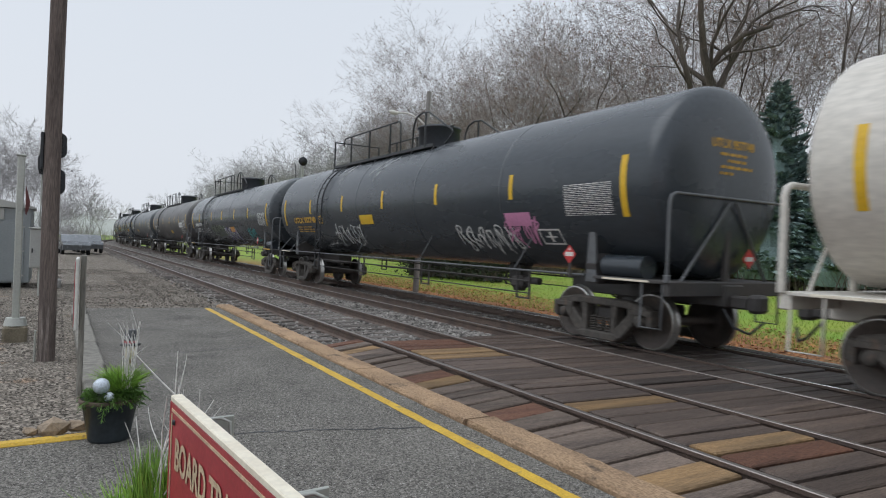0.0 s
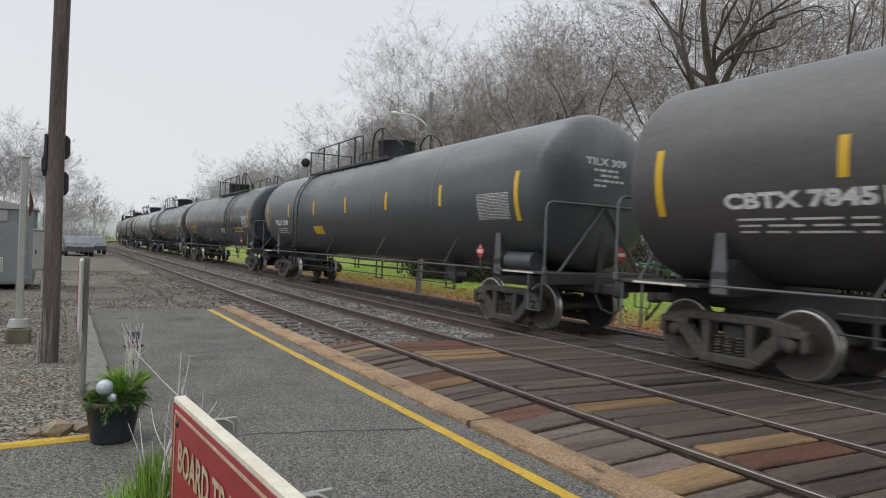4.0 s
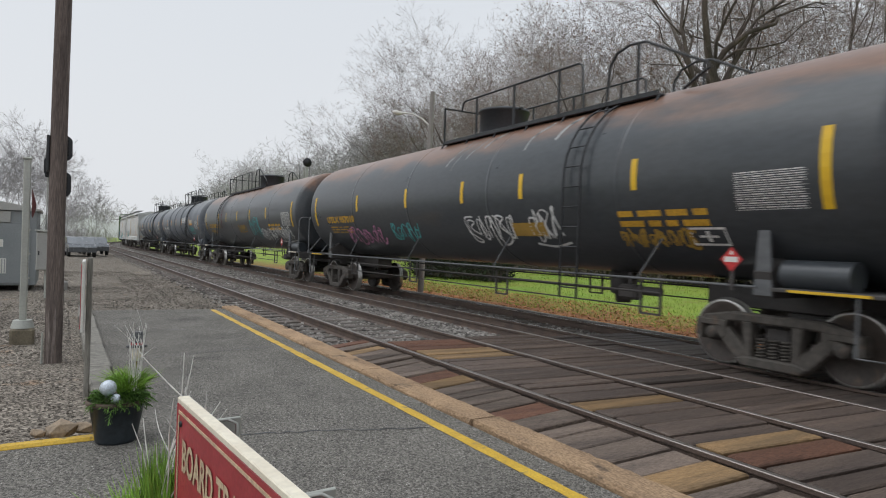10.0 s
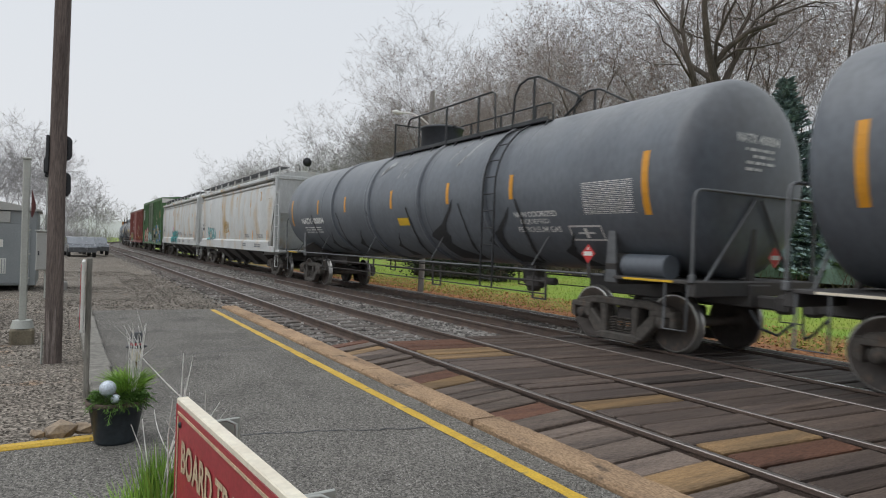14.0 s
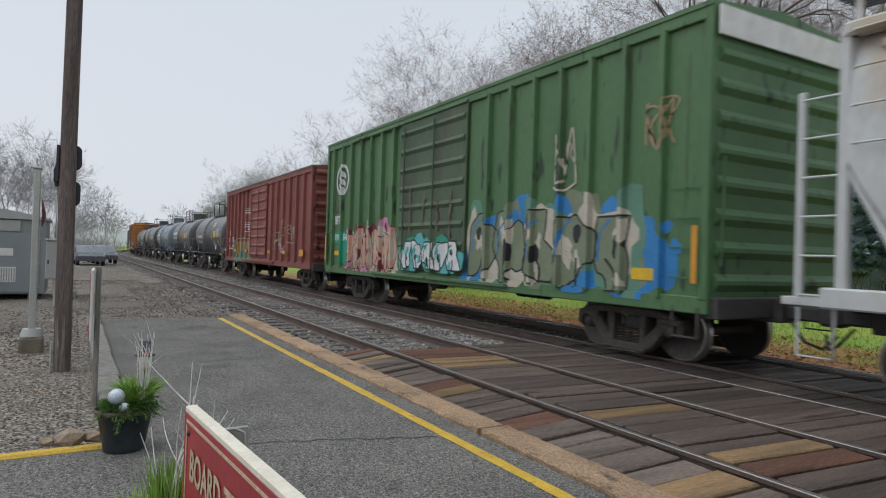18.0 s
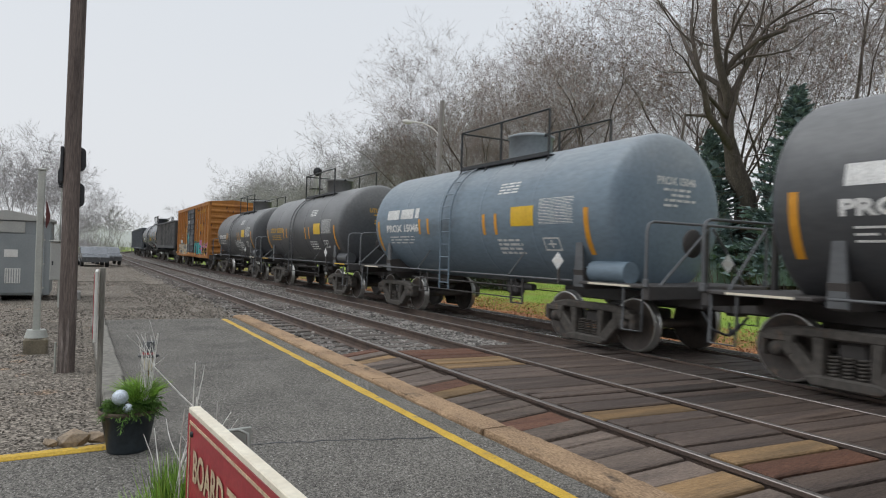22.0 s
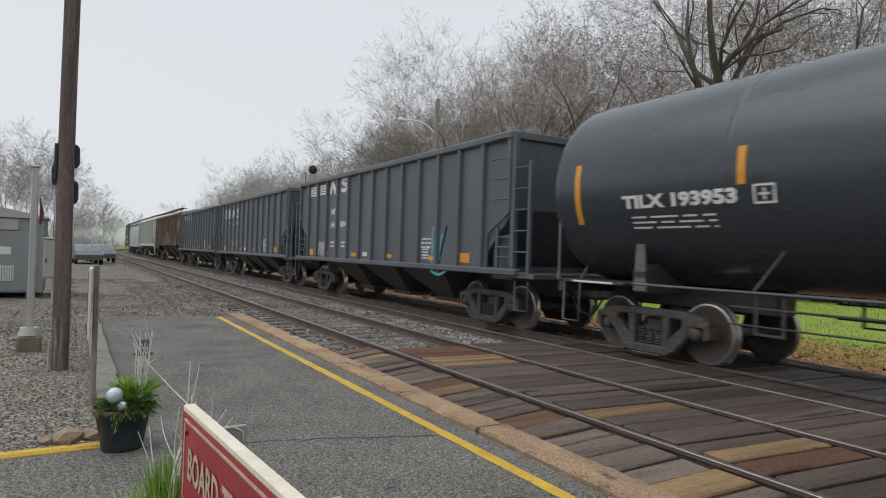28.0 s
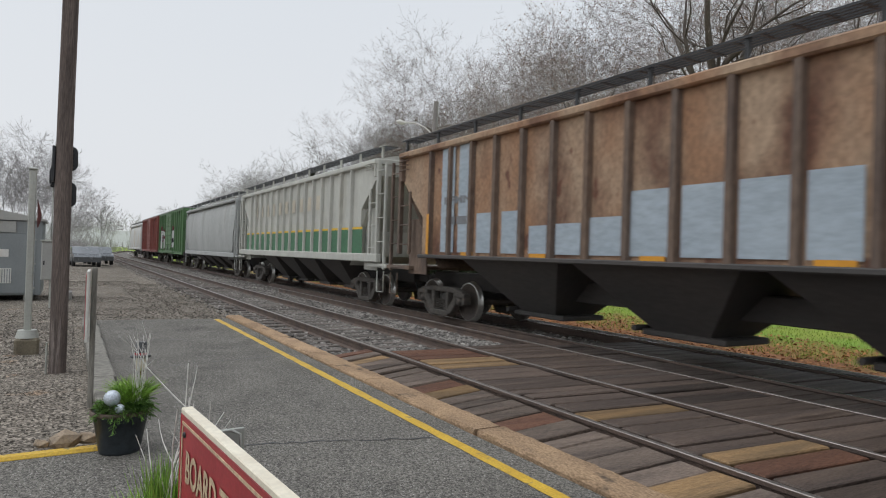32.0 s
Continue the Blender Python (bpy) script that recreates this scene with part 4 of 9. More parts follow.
def build_far_side():
    lp = thing("street_lamp", "grey wooden lamp pole with a curved metal arm", "street lamp", pose(-21.1, 11.5, -0.3, -1.2, 1.3, 0))
    part("pole", Geo().cyl((0, 0, 0), (0, 0, 7.6), 0.115, 0.09, 14), M["lamp_pole"], lp)
    g = Geo().tube([(0, 0, 6.3), (-0.12, -0.35, 6.58), (-0.2, -0.7, 6.7), (-0.26, -1.1, 6.68)], 0.032, 6)
    arm = part("arm", g, M["white_paint"], lp)
    part("lamp_head", Geo().lathe([(-1.5, 0.0001), (-1.46, 0.06), (-1.3, 0.09), (-1.12, 0.06), (-1.08, 0.0001)], "y", 14, (-0.27, 0, 6.66)), M["white_paint"], arm, "cobra-head luminaire")
    sg = thing("far_signal", "railway signal with a round black head on a tall mast", "railway signal", pose(-38.2, 12.6, -0.35))
    part("mast", Geo().cyl((0, 0, 0), (0, 0, 6.6), 0.08, 0.07, 12), M["galv"], sg)
    part("signal_head", Geo().lathe([(0.12, 0.0001), (0.12, 0.27), (0.16, 0.27), (0.16, 0.0001)], "x", 24, (0, 0, 6.75)), M["black_metal"], sg, "round black target")
    part("ladder", Geo().box((-0.12, 0.0, 3.2), (0.03, 0.3, 6.2)), M["galv"], sg)
    part("platform", Geo().box((-0.1, 0, 5.7), (0.6, 0.7, 0.05)), M["black_metal"], sg)
    for y in (-0.3, 0.3):
        part("railing_post", Geo().cyl((-0.35, y, 5.7), (-0.35, y, 6.6), 0.018, n=6), M["black_metal"], sg)
    # parked cars in the distance
    for x, y, key in ((-54, 0.9, "car_paint"), (-60, 2.0, "car_paint"), (-66, -6.2, "car_paint")):
        c = thing("parked_car", "grey parked car in the gravel yard", "car", pose(x, y, -0.08, 0, 0, 5), "parked cars")
        prof = [(-2.2, 0.35), (2.2, 0.35), (2.25, 0.7), (2.1, 0.85), (1.2, 0.95), (0.6, 1.42), (-1.2, 1.45), (-1.9, 1.0), (-2.25, 0.9)]
        part("body", Geo().prism(prof, "y", -0.86, 0.86), M[key], c)
        part("window_band", Geo().prism([(1.1, 0.97), (0.58, 1.36), (-1.15, 1.38), (-1.75, 1.02)], "y", -0.88, 0.88), M["glass_dark"], c)
        for wx in (-1.4, 1.4):
            for wy in (-0.8, 0.8):
                part("wheel", Geo().cyl((wx, wy - 0.1, 0.32), (wx, wy + 0.1, 0.32), 0.32, n=18), M["tyre"], c)


# ---- trees ----
# each order of branch: how many on its parent, length as a share of the tree's height, angle to the parent
ORDERS = ((4, 0.42, 0.55), (4, 0.25, 0.72), (4, 0.15, 0.8), (5, 0.09, 0.85), (4, 0.055, 0.95), (4, 0.038, 1.0))


def bough(g, tw, lf, rnd, p, d, L, r, order, H, wid, leaves, last, wild):
    """A tapering branch that wanders and turns up, with its branches of the next orders; the thin ones are ribbons."""
    seg = 6 if order < 2 else 4 if order < 4 else 2
    pts, rs, q = [p.copy()], [r], p.copy()
    kink = (0.13, 0.20, 0.22, 0.22, 0.25, 0.25, 0.2)[order] * wild
    for i in range(seg):
        d = (d + Vector((rnd.gauss(0, 1), rnd.gauss(0, 1), rnd.gauss(0, 0.7) + (0.28 if 0 < order < 4 else 0.1))) * kink).normalized()
        q = q + d * (L / seg)
        pts.append(q.copy())
        rs.append(max(r * (1 - 0.72 * (i + 1) / seg), wid * 0.5))
    if r > wid * 2.2 and order < 5:
        g.tube(pts, rs, 8 if r > 0.14 else 5 if r > 0.05 else 3, caps=False)
    else:
        o = d.orthogonal().normalized()
        o = (Matrix.Rotation(rnd.uniform(0, 6.283), 3, d) @ o) * max(rs[0], wid)
        n = len(pts)
        vs = []
        for i in range(n - 1):
            k = 1 - 0.5 * i / n
            vs += [pts[i] - o * k, pts[i] + o * k]
        vs.append(pts[-1])
        tw.add(vs, [(2 * i, 2 * i + 1, 2 * i + 3, 2 * i + 2) for i in range(n - 2)] + [(2 * n - 4, 2 * n - 3, 2 * n - 2)])
    if order >= last:
        if rnd.random() < leaves:
            c = pts[-1]
            u = Vector((rnd.uniform(-1, 1), rnd.uniform(-1, 1), rnd.uniform(-1, 1))).normalized() * 0.05
            v = u.orthogonal().normalized() * 0.035
            lf.add([c - u, c + v, c + u, c - v], [(0, 1, 2, 3)])
        return
    n, share, ang = ORDERS[order]
    turn = rnd.uniform(0, 6.283)
    for k in range(n):
        t = 0.999 if k == 0 else rnd.uniform(0.45 if order == 0 else 0.25, 0.98)
        i = min(int(t * seg), seg - 1)
        f = t * seg - i
        b = pts[i] * (1 - f) + pts[i + 1] * f
        ax = (pts[i + 1] - pts[i]).normalized()
        turn += 2.4 + rnd.uniform(-0.4, 0.4)
        o = Matrix.Rotation(turn, 3, ax) @ ax.orthogonal().normalized()
        w = ang * rnd.uniform(0.55, 1.15) * (0.35 if k == 0 else 1)
        nd = (ax * math.cos(w) + o * math.sin(w)).normalized()
        r0 = (rs[i] * (1 - f) + rs[i + 1] * f) * (0.95 if k == 0 else rnd.uniform(0.5, 0.78))
        bough(g, tw, lf, rnd, b, nd, H * share * rnd.uniform(0.65, 1.2) * (1.15 - 0.4 * t if order else 1), r0, order + 1, H, wid, leaves, last, wild)


def tree_meshes(seed, height, trunk_r, leaves, dark=False, trunk_frac=0.3, wid=0.0052, far=False, last=6, wild=1.0):
    rnd = random.Random(seed)
    g, tw, lf = Geo(), Geo(), Geo()
    bough(g, tw, lf, rnd, Vector((0, 0, -0.3)), Vector((rnd.uniform(-0.06, 0.06), rnd.uniform(-0.06, 0.06), 1)), height * trunk_frac, trunk_r, 0, height, wid, leaves, last, wild)
    k = height / max(v[2] for v in tw.v)
    for part_geo in (g, tw, lf):
        part_geo.v = [(x * k, y * k, z * k) for x, y, z in part_geo.v]
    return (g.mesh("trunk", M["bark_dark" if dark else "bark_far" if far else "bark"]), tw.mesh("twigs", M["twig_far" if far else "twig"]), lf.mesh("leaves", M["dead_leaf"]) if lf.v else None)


def plant(kit, x, y, z, rot, sc, label, group):
    t = thing("tree", label, "tree", Matrix.LocRotScale((x, y, z), Euler((0, 0, rot)), (sc, sc, sc)), group)
    part("trunk", kit[0], None, t)
    part("crown", kit[1], None, t, "fine bare twigs")
    if kit[2]:
        part("leaves", kit[2], None, t, "last brown leaves")
    return t


def wood_height(s):
    """Height of the wood's edge along the line."""
    pts = ((0, 20.0), (-30, 19.5), (-34, 18.2), (-38, 16.6), (-46, 16.4), (-58, 16.2), (-64, 16.6), (-76, 16.2), (-81, 13.0), (-88, 15.5), (-120, 18.5), (-138, 17.0), (-155, 13.0), (-400, 12.0))
    for (a, h), (b, k) in zip(pts, pts[1:]):
        if s >= b:
            return h + (k - h) * (min(s, 0) - a) / (b - a)
    return 11.0


def build_trees():
    kits = [tree_meshes(10 + i, 17, 0.25 + 0.03 * (i % 3), (0.03, 0.14, 0.06, 0.02, 0.04)[i], trunk_frac=0.26 + 0.03 * (i % 3)) for i in range(5)]
    # kits for farther off, with the haze put into their pale colours
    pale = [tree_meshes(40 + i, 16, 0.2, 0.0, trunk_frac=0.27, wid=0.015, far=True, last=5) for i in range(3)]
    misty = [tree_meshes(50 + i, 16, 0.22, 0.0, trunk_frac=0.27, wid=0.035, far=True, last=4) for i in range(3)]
    rnd = random.Random(77)
    for row, (off, step) in enumerate(((17.0, 4.2), (22, 4.9), (29, 5.4))):
        s = -10.0 - off * 0.12
        while s > -170:
            p, a = on_line(s + rnd.uniform(-1.5, 1.5), Y_FAR + off + rnd.uniform(-2, 2))
            if not (row == 0 and -24 < s < 1):
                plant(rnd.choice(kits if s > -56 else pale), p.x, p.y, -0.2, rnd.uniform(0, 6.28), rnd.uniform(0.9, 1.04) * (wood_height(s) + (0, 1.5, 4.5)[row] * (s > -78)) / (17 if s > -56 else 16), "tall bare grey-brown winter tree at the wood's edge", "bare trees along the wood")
            s -= step * rnd.uniform(0.7, 1.3) * (1 if s > -54 else 0.8 if s > -80 else 1.3)
    big = tree_meshes(5, 19, 0.62, 0.01, True, 0.34, 0.006, last=5, wild=1.7)
    plant(big, -18.4, 26.8, 0.3, 0.6, 1.08, "large old oak with dark spreading bare limbs", "old oaks")
    big = tree_meshes(8, 18, 0.40, 0.01, True, 0.3, 0.006, last=5, wild=1.5)
    plant(big, -13.0, 27.5, 0.3, 2.2, 1.05, "old oak with dark bare limbs", "old oaks")
    mid = tree_meshes(9, 17, 0.30, 0.03, True, 0.34, 0.0055, wild=1.4)
    for x, y, rot, sc in ((-32.4, 24.5, 1.0, 1.02), (-25.6, 23.6, 3.5, 1.0)):
        plant(mid, x, y, -0.2, rot, sc, "tall dark-limbed bare tree at the wood's edge", "bare trees along the wood")
    # the far side of the yard and the wood beyond the bend
    for i in range(14):
        x = rnd.uniform(-95, -58)
        plant(rnd.choice(pale), x, x * -0.06 + rnd.uniform(-10.5, -6.2) if i < 9 else rnd.uniform(-28, -10), -0.2, rnd.uniform(0, 6.28), rnd.uniform(0.6, 0.85), "bare grey tree beyond the gravel yard", "bare trees beyond the yard")
    n = 0
    while n < 110:
        r, a = rnd.uniform(135, 265), rnd.uniform(-0.03, 0.36)
        x, y = -r * math.cos(a), r * math.sin(a)
        if abs(y - 8 - (max(0, -BEND - x)) ** 2 / (2 * RADIUS)) < 9:
            continue
        n += 1
        plant(rnd.choice(misty), x, y, -0.2, rnd.uniform(0, 6.28), rnd.uniform(0.6, 0.95), "distant bare tree beyond the bend", "distant bare trees")
    g = Geo()
    for i in range(5200):
        r, a = rnd.uniform(125, 250), rnd.uniform(-0.03, 0.36)
        x, y = -r * math.cos(a), r * math.sin(a)
        if abs(y - 8 - (max(0, -BEND - x)) ** 2 / (2 * RADIUS)) < 7:
            continue
        b, h, a = Vector((x, y, -0.3)), rnd.uniform(1.2, 5.0), rnd.uniform(0, 6.28)
        d = Vector((math.cos(a), math.sin(a), 0)) * 0.05
        t = b + Vector((rnd.uniform(-0.4, 0.4), rnd.uniform(-0.4, 0.4), 1)) * h
        g.add([b - d, b + d, t], [(0, 1, 2)])
        for k in range(3):
            q = b + (t - b) * rnd.uniform(0.2, 0.8)
            g.add([q - d * 0.7, q + d * 0.7, q + Vector((rnd.uniform(-1, 1), rnd.uniform(-1, 1), rnd.uniform(0, 1))) * 0.4 * h], [(0, 1, 2)])
    solid("distant_undergrowth", g, M["twig_far"], "brush below the distant trees, painted pale grey with haze", "undergrowth", kind="stuff")
    # undergrowth of thin stems and brush under the wood
    g = Geo()
    for i in range(16000):
        s, o = rnd.uniform(-70, 16), rnd.uniform(13.6, 32)
        p, a = on_line(s, Y_FAR + o)
        h = rnd.uniform(0.6, 3.2) * (0.5 if o < 15.5 else 1)
        w = rnd.uniform(0.012, 0.035)
        lean = Vector((rnd.uniform(-0.5, 0.5), rnd.uniform(-0.5, 0.5), 1)) * h
        a = rnd.uniform(0, 6.28)
        d = Vector((math.cos(a), math.sin(a), 0)) * w
        b = p + Vector((0, 0, lawn(p.y)))
        g.add([b - d, b + d, b + lean * 0.6 + d * 0.7, b + lean * 0.6 - d * 0.7, b + lean], [(0, 1, 2, 3), (3, 2, 4)])
        for k in range(3):
            q = b + lean * rnd.uniform(0.2, 0.8)
            t = q + Vector((rnd.uniform(-1, 1), rnd.uniform(-1, 1), rnd.uniform(0, 1))) * 0.4 * h
            g.add([q - d * 0.5, q + d * 0.5, t], [(0, 1, 2)])
    solid("undergrowth", g, M["bark"], "brown brushy undergrowth below the bare trees", "undergrowth", kind="stuff")


def spruce_mesh(seed, H, R):
    rnd = random.Random(seed)
    g = Geo()
    for i in range(int(H * 52)):
        z = 0.4 + (H - 0.5) * (i / (H * 52)) ** 0.9
        L = R * (1 - z / H) * rnd.uniform(0.75, 1.12) + 0.1
        a = rnd.uniform(0, 6.283)
        d = Vector((math.cos(a), math.sin(a), 0.15 + 0.25 * z / H))
        side = Vector((-math.sin(a), math.cos(a), 0))
        for k in range(max(8, int(L * 44))):
            t = 0.2 + 0.8 * rnd.random()
            c = d * (L * t) + Vector((0, 0, z)) + side * rnd.uniform(-0.22, 0.22) * L * t
            e = (d + side * rnd.uniform(-0.9, 0.9) + Vector((0, 0, rnd.uniform(-0.3, 0.4)))).normalized() * rnd.uniform(0.12, 0.24)
            w = e.cross(Vector((rnd.uniform(-1, 1), rnd.uniform(-1, 1), 1))).normalized() * 0.075
            g.add([c - w, c + w, c + e + w * 0.3, c + e - w * 0.3], [(0, 1, 2, 3)])
    return g.mesh("foliage", M["spruce"])


def build_spruces():
    me = spruce_mesh(3, 8.0, 2.5)
    for x, y, sc in ((-19.1, 24.6, 0.92), (-15.5, 25.0, 1.08), (-12.6, 24.6, 0.9), (-9.6, 25.2, 1.0)):
        t = thing("spruce", "dense blue-green spruce on the lawn", "spruce", Matrix.LocRotScale((x, y, lawn(y)), Euler((0, 0, x)), (sc, sc, sc)), "spruces behind the line")
        part("trunk", Geo().cyl((0, 0, -0.1), (0, 0, 7.6), 0.14, 0.02, 8), M["bark_dark"], t)
        part("foliage", me, None, t)
        part("inner_foliage", Geo().lathe([(0.5 + 7.2 * i / 12, (1.55 * (1 - i / 12) + 0.05) * (1.0 if i % 2 else 0.86)) for i in range(13)], "z", 14, smooth=False), M["spruce"], t, "shaded inner boughs")
    rnd = random.Random(6)
    g = Geo()
    for i in range(5200):
        c = Vector((rnd.uniform(-3.4, 3.4), rnd.gauss(0, 0.45), abs(rnd.gauss(0.75, 0.4))))
        e = Vector((rnd.uniform(-1, 1), rnd.uniform(-1, 1), rnd.uniform(-0.4, 1))).normalized() * 0.16
        w = e.orthogonal().normalized() * 0.05
        g.add([c - w, c + w, c + e], [(0, 1, 2)])
    h = thing("hedge", "low dark evergreen hedge on the lawn", "hedge", pose(-27.2, 16.9, lawn(16.9), 0, 0, 12))
    part("foliage", g, M["hedge"], h)
    part("stem_core", Geo().box((0, 0, 0.35), (6.4, 0.5, 0.7), ch=0.1), M["bark_dark"], h)


def build_thicket():
    """Leafy brown-green thicket that closes the view below the trees."""
    rnd = random.Random(61)
    g = Geo()
    for i in range(26000):
        x, y = rnd.uniform(-34, 12), rnd.uniform(24.5, 33)
        h = 3.2 + 1.6 * noise.noise((x * 0.3, y * 0.3, 2))
        c = Vector((x, y, lawn(y) + rnd.uniform(-0.2, h)))
        e = Vector((rnd.uniform(-1, 1), rnd.uniform(-1, 1), rnd.uniform(-0.5, 1))).normalized() * rnd.uniform(0.1, 0.26)
        w = e.orthogonal().normalized() * 0.06
        g.add([c - w, c + w, c + e], [(0, 1, 2)])
    solid("thicket", g, M["thicket"], "dull olive-brown thicket below the bare trees", "thicket", kind="stuff")


def build_lawn_detail():
    rnd = random.Random(31)
    g = Geo()
    for i in range(18000):
        x, y = rnd.uniform(-36, 3), 10.75 + 4.2 * rnd.random() ** 1.5
        a = rnd.uniform(0, 6.283)
        L = rnd.uniform(0.03, 0.06)
        u, v = Vector((math.cos(a), math.sin(a), rnd.uniform(-0.4, 0.6))) * L, Vector((-math.sin(a), math.cos(a), rnd.uniform(-0.4, 0.6))) * L * 0.6
        c = Vector((x, y, lawn(y) + 0.03))
        g.add([c - u, c + v, c + u, c - v], [(0, 1, 2, 3)])
    solid("fallen_leaves", g, M["leaf"], "rust-brown fallen leaves along the grass verge", "leaves", kind="stuff")
    g = Geo()
    for i in range(46000):
        x, y = rnd.uniform(-42, 2), 12.7 + 10 * rnd.random() ** 1.3
        a, L = rnd.uniform(0, 6.283), rnd.uniform(0.04, 0.09)
        c = Vector((x, y, lawn(y) + 0.01))
        w = Vector((math.cos(a), math.sin(a), 0)) * 0.008
        g.add([c - w, c + w, c + Vector((rnd.uniform(-0.04, 0.04), rnd.uniform(-0.04, 0.04), L))], [(0, 1, 2)])
    solid("grass_blades", g, M["grass_blade"], "short green grass of the lawn", "grass", kind="stuff")


def build_distance():
    """Far woods that close the view, their mist painted in as a pale glow."""
    m = bpy.data.materials.new("mist_glow_woods")
    m.use_nodes = True
    n, l = m.node_tree.nodes, m.node_tree.links
    p = n["Principled BSDF"]
    # haze goes into the pale base colour, and emission brightens it further
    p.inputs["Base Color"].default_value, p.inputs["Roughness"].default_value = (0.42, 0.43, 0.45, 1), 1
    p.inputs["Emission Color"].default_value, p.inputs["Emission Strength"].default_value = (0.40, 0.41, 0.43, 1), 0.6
    rnd = random.Random(8)
    g, vs, n2 = Geo(), [], 900
    for i in range(n2):
        a = 2 * math.pi * i / n2
        h = 13 + 5 * noise.noise((math.cos(a) * 9, math.sin(a) * 9, 0)) + 3 * noise.noise((math.cos(a) * 60, math.sin(a) * 60, 4)) + rnd.uniform(-1.2, 1.2)
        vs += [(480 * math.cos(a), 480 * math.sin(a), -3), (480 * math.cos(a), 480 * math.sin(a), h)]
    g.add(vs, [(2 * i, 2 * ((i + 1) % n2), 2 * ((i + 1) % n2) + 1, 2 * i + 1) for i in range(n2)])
    solid("backdrop", g, m, "line of far woods with mist painted as a pale glow", "woods", kind="structure")


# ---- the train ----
def paint(name, c, c2=None, rough=0.42, rust=None, at=0.62, soft=0.15, stretch=(0.35, 1, 1), sc=0.9, fine_amt=0.12, spec=0.5, dust_sheen=None, fine=14, speck=None):
    M[name] = mat(name, c, c2, rough, 0.0, scale=1.1, fine=fine, bump=0.03, speck=speck, fine_amt=fine_amt, c3=rust, c3_scale=sc, c3_at=at, c3_soft=soft, stretch=stretch, spec=spec, dust_sheen=dust_sheen)


# Most paler tops paint in sky sheen; green's is real fading, rusty's real rust.
paint("tank_black", (0.034, 0.042, 0.051), (0.042, 0.050, 0.058), 0.27, (0.048, 0.053, 0.058), 0.64, dust_sheen=((0.06, 0.066, 0.072), 3.0, 4.5))
paint("tank_satin", (0.036, 0.043, 0.050), (0.043, 0.050, 0.056), 0.26, (0.045, 0.05, 0.053), 0.64, dust_sheen=((0.12, 0.13, 0.135), 2.9, 4.4))
paint("tank_soot", (0.082, 0.077, 0.075), (0.066, 0.063, 0.062), 0.42, (0.095, 0.088, 0.08), 0.62, dust_sheen=((0.15, 0.148, 0.142), 2.7, 4.5))
paint("tank_matt", (0.074, 0.077, 0.082), (0.062, 0.065, 0.069), 0.38, (0.085, 0.08, 0.074), 0.62, dust_sheen=((0.165, 0.166, 0.164), 2.2, 3.8))
paint("tank_rusty", (0.046, 0.053, 0.060), (0.054, 0.059, 0.064), 0.31, (0.085, 0.072, 0.062), 0.62, 0.2, dust_sheen=((0.19, 0.105, 0.07), 3.45, 3.95))
paint("tank_grey", (0.075, 0.085, 0.092), (0.062, 0.071, 0.078), 0.38, (0.05, 0.053, 0.056), 0.62, dust_sheen=((0.22, 0.23, 0.235), 3.0, 4.4))
paint("tank_green", (0.076, 0.100, 0.108), (0.066, 0.088, 0.096), 0.3, (0.11, 0.118, 0.12), 0.66, dust_sheen=((0.31, 0.32, 0.305), 2.3, 4.1))
paint("tank_slate", (0.122, 0.138, 0.158), (0.102, 0.115, 0.133), 0.42, (0.075, 0.078, 0.085), 0.6, 0.15, (1, 0.5, 0.5), dust_sheen=((0.185, 0.193, 0.20), 3.0, 4.4))
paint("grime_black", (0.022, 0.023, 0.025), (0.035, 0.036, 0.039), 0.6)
paint("tank_blue", (0.165, 0.22, 0.268), (0.142, 0.192, 0.235), 0.45, (0.09, 0.105, 0.115), 0.62, dust_sheen=((0.26, 0.29, 0.31), 2.6, 3.9))
paint("tank_white", (0.62, 0.59, 0.53), (0.55, 0.51, 0.45), 0.45, (0.35, 0.29, 0.2), 0.64)
paint("box_green", (0.085, 0.175, 0.068), (0.07, 0.15, 0.06), 0.55, (0.05, 0.10, 0.045), 0.58, 0.2, (1, 1, 0.22), 1.4, fine=24, speck=((0.03, 0.05, 0.03), 5, 0.64))
paint("box_red", (0.245, 0.070, 0.054), (0.205, 0.060, 0.048), 0.6, (0.13, 0.044, 0.038), 0.56, 0.2, (1, 1, 0.22), 1.4, fine=24, speck=((0.06, 0.022, 0.018), 5, 0.64))
paint("box_yellow", (0.42, 0.175, 0.032), (0.36, 0.145, 0.032), 0.65, (0.20, 0.075, 0.03), 0.55, 0.18, (1, 1, 0.22), 1.5, 0.2, fine=24, speck=((0.12, 0.05, 0.025), 5, 0.64))
paint("door_olive", (0.075, 0.12, 0.058), (0.06, 0.092, 0.05), 0.6, (0.09, 0.065, 0.045), 0.56, 0.2, (1, 1, 0.3), 1.4)
paint("door_black", (0.05, 0.056, 0.066), (0.04, 0.044, 0.052), 0.55)
paint("hopper_black", (0.100, 0.112, 0.126), (0.082, 0.092, 0.103), 0.5, (0.09, 0.088, 0.085), 0.6, 0.2, (1, 1, 0.25), 1.4, fine=24, speck=((0.12, 0.115, 0.11), 7, 0.70))
paint("gondola_grey", (0.075, 0.077, 0.08), (0.05, 0.052, 0.055), 0.65, (0.03, 0.03, 0.03), 0.55, 0.15, (2, 1, 0.15), 1.4)
paint("hopper_white", (0.55, 0.56, 0.55), (0.49, 0.50, 0.485), 0.5, (0.46, 0.33, 0.18), 0.545, 0.17, (0.9, 1, 0.42), 1.0, 0.08)
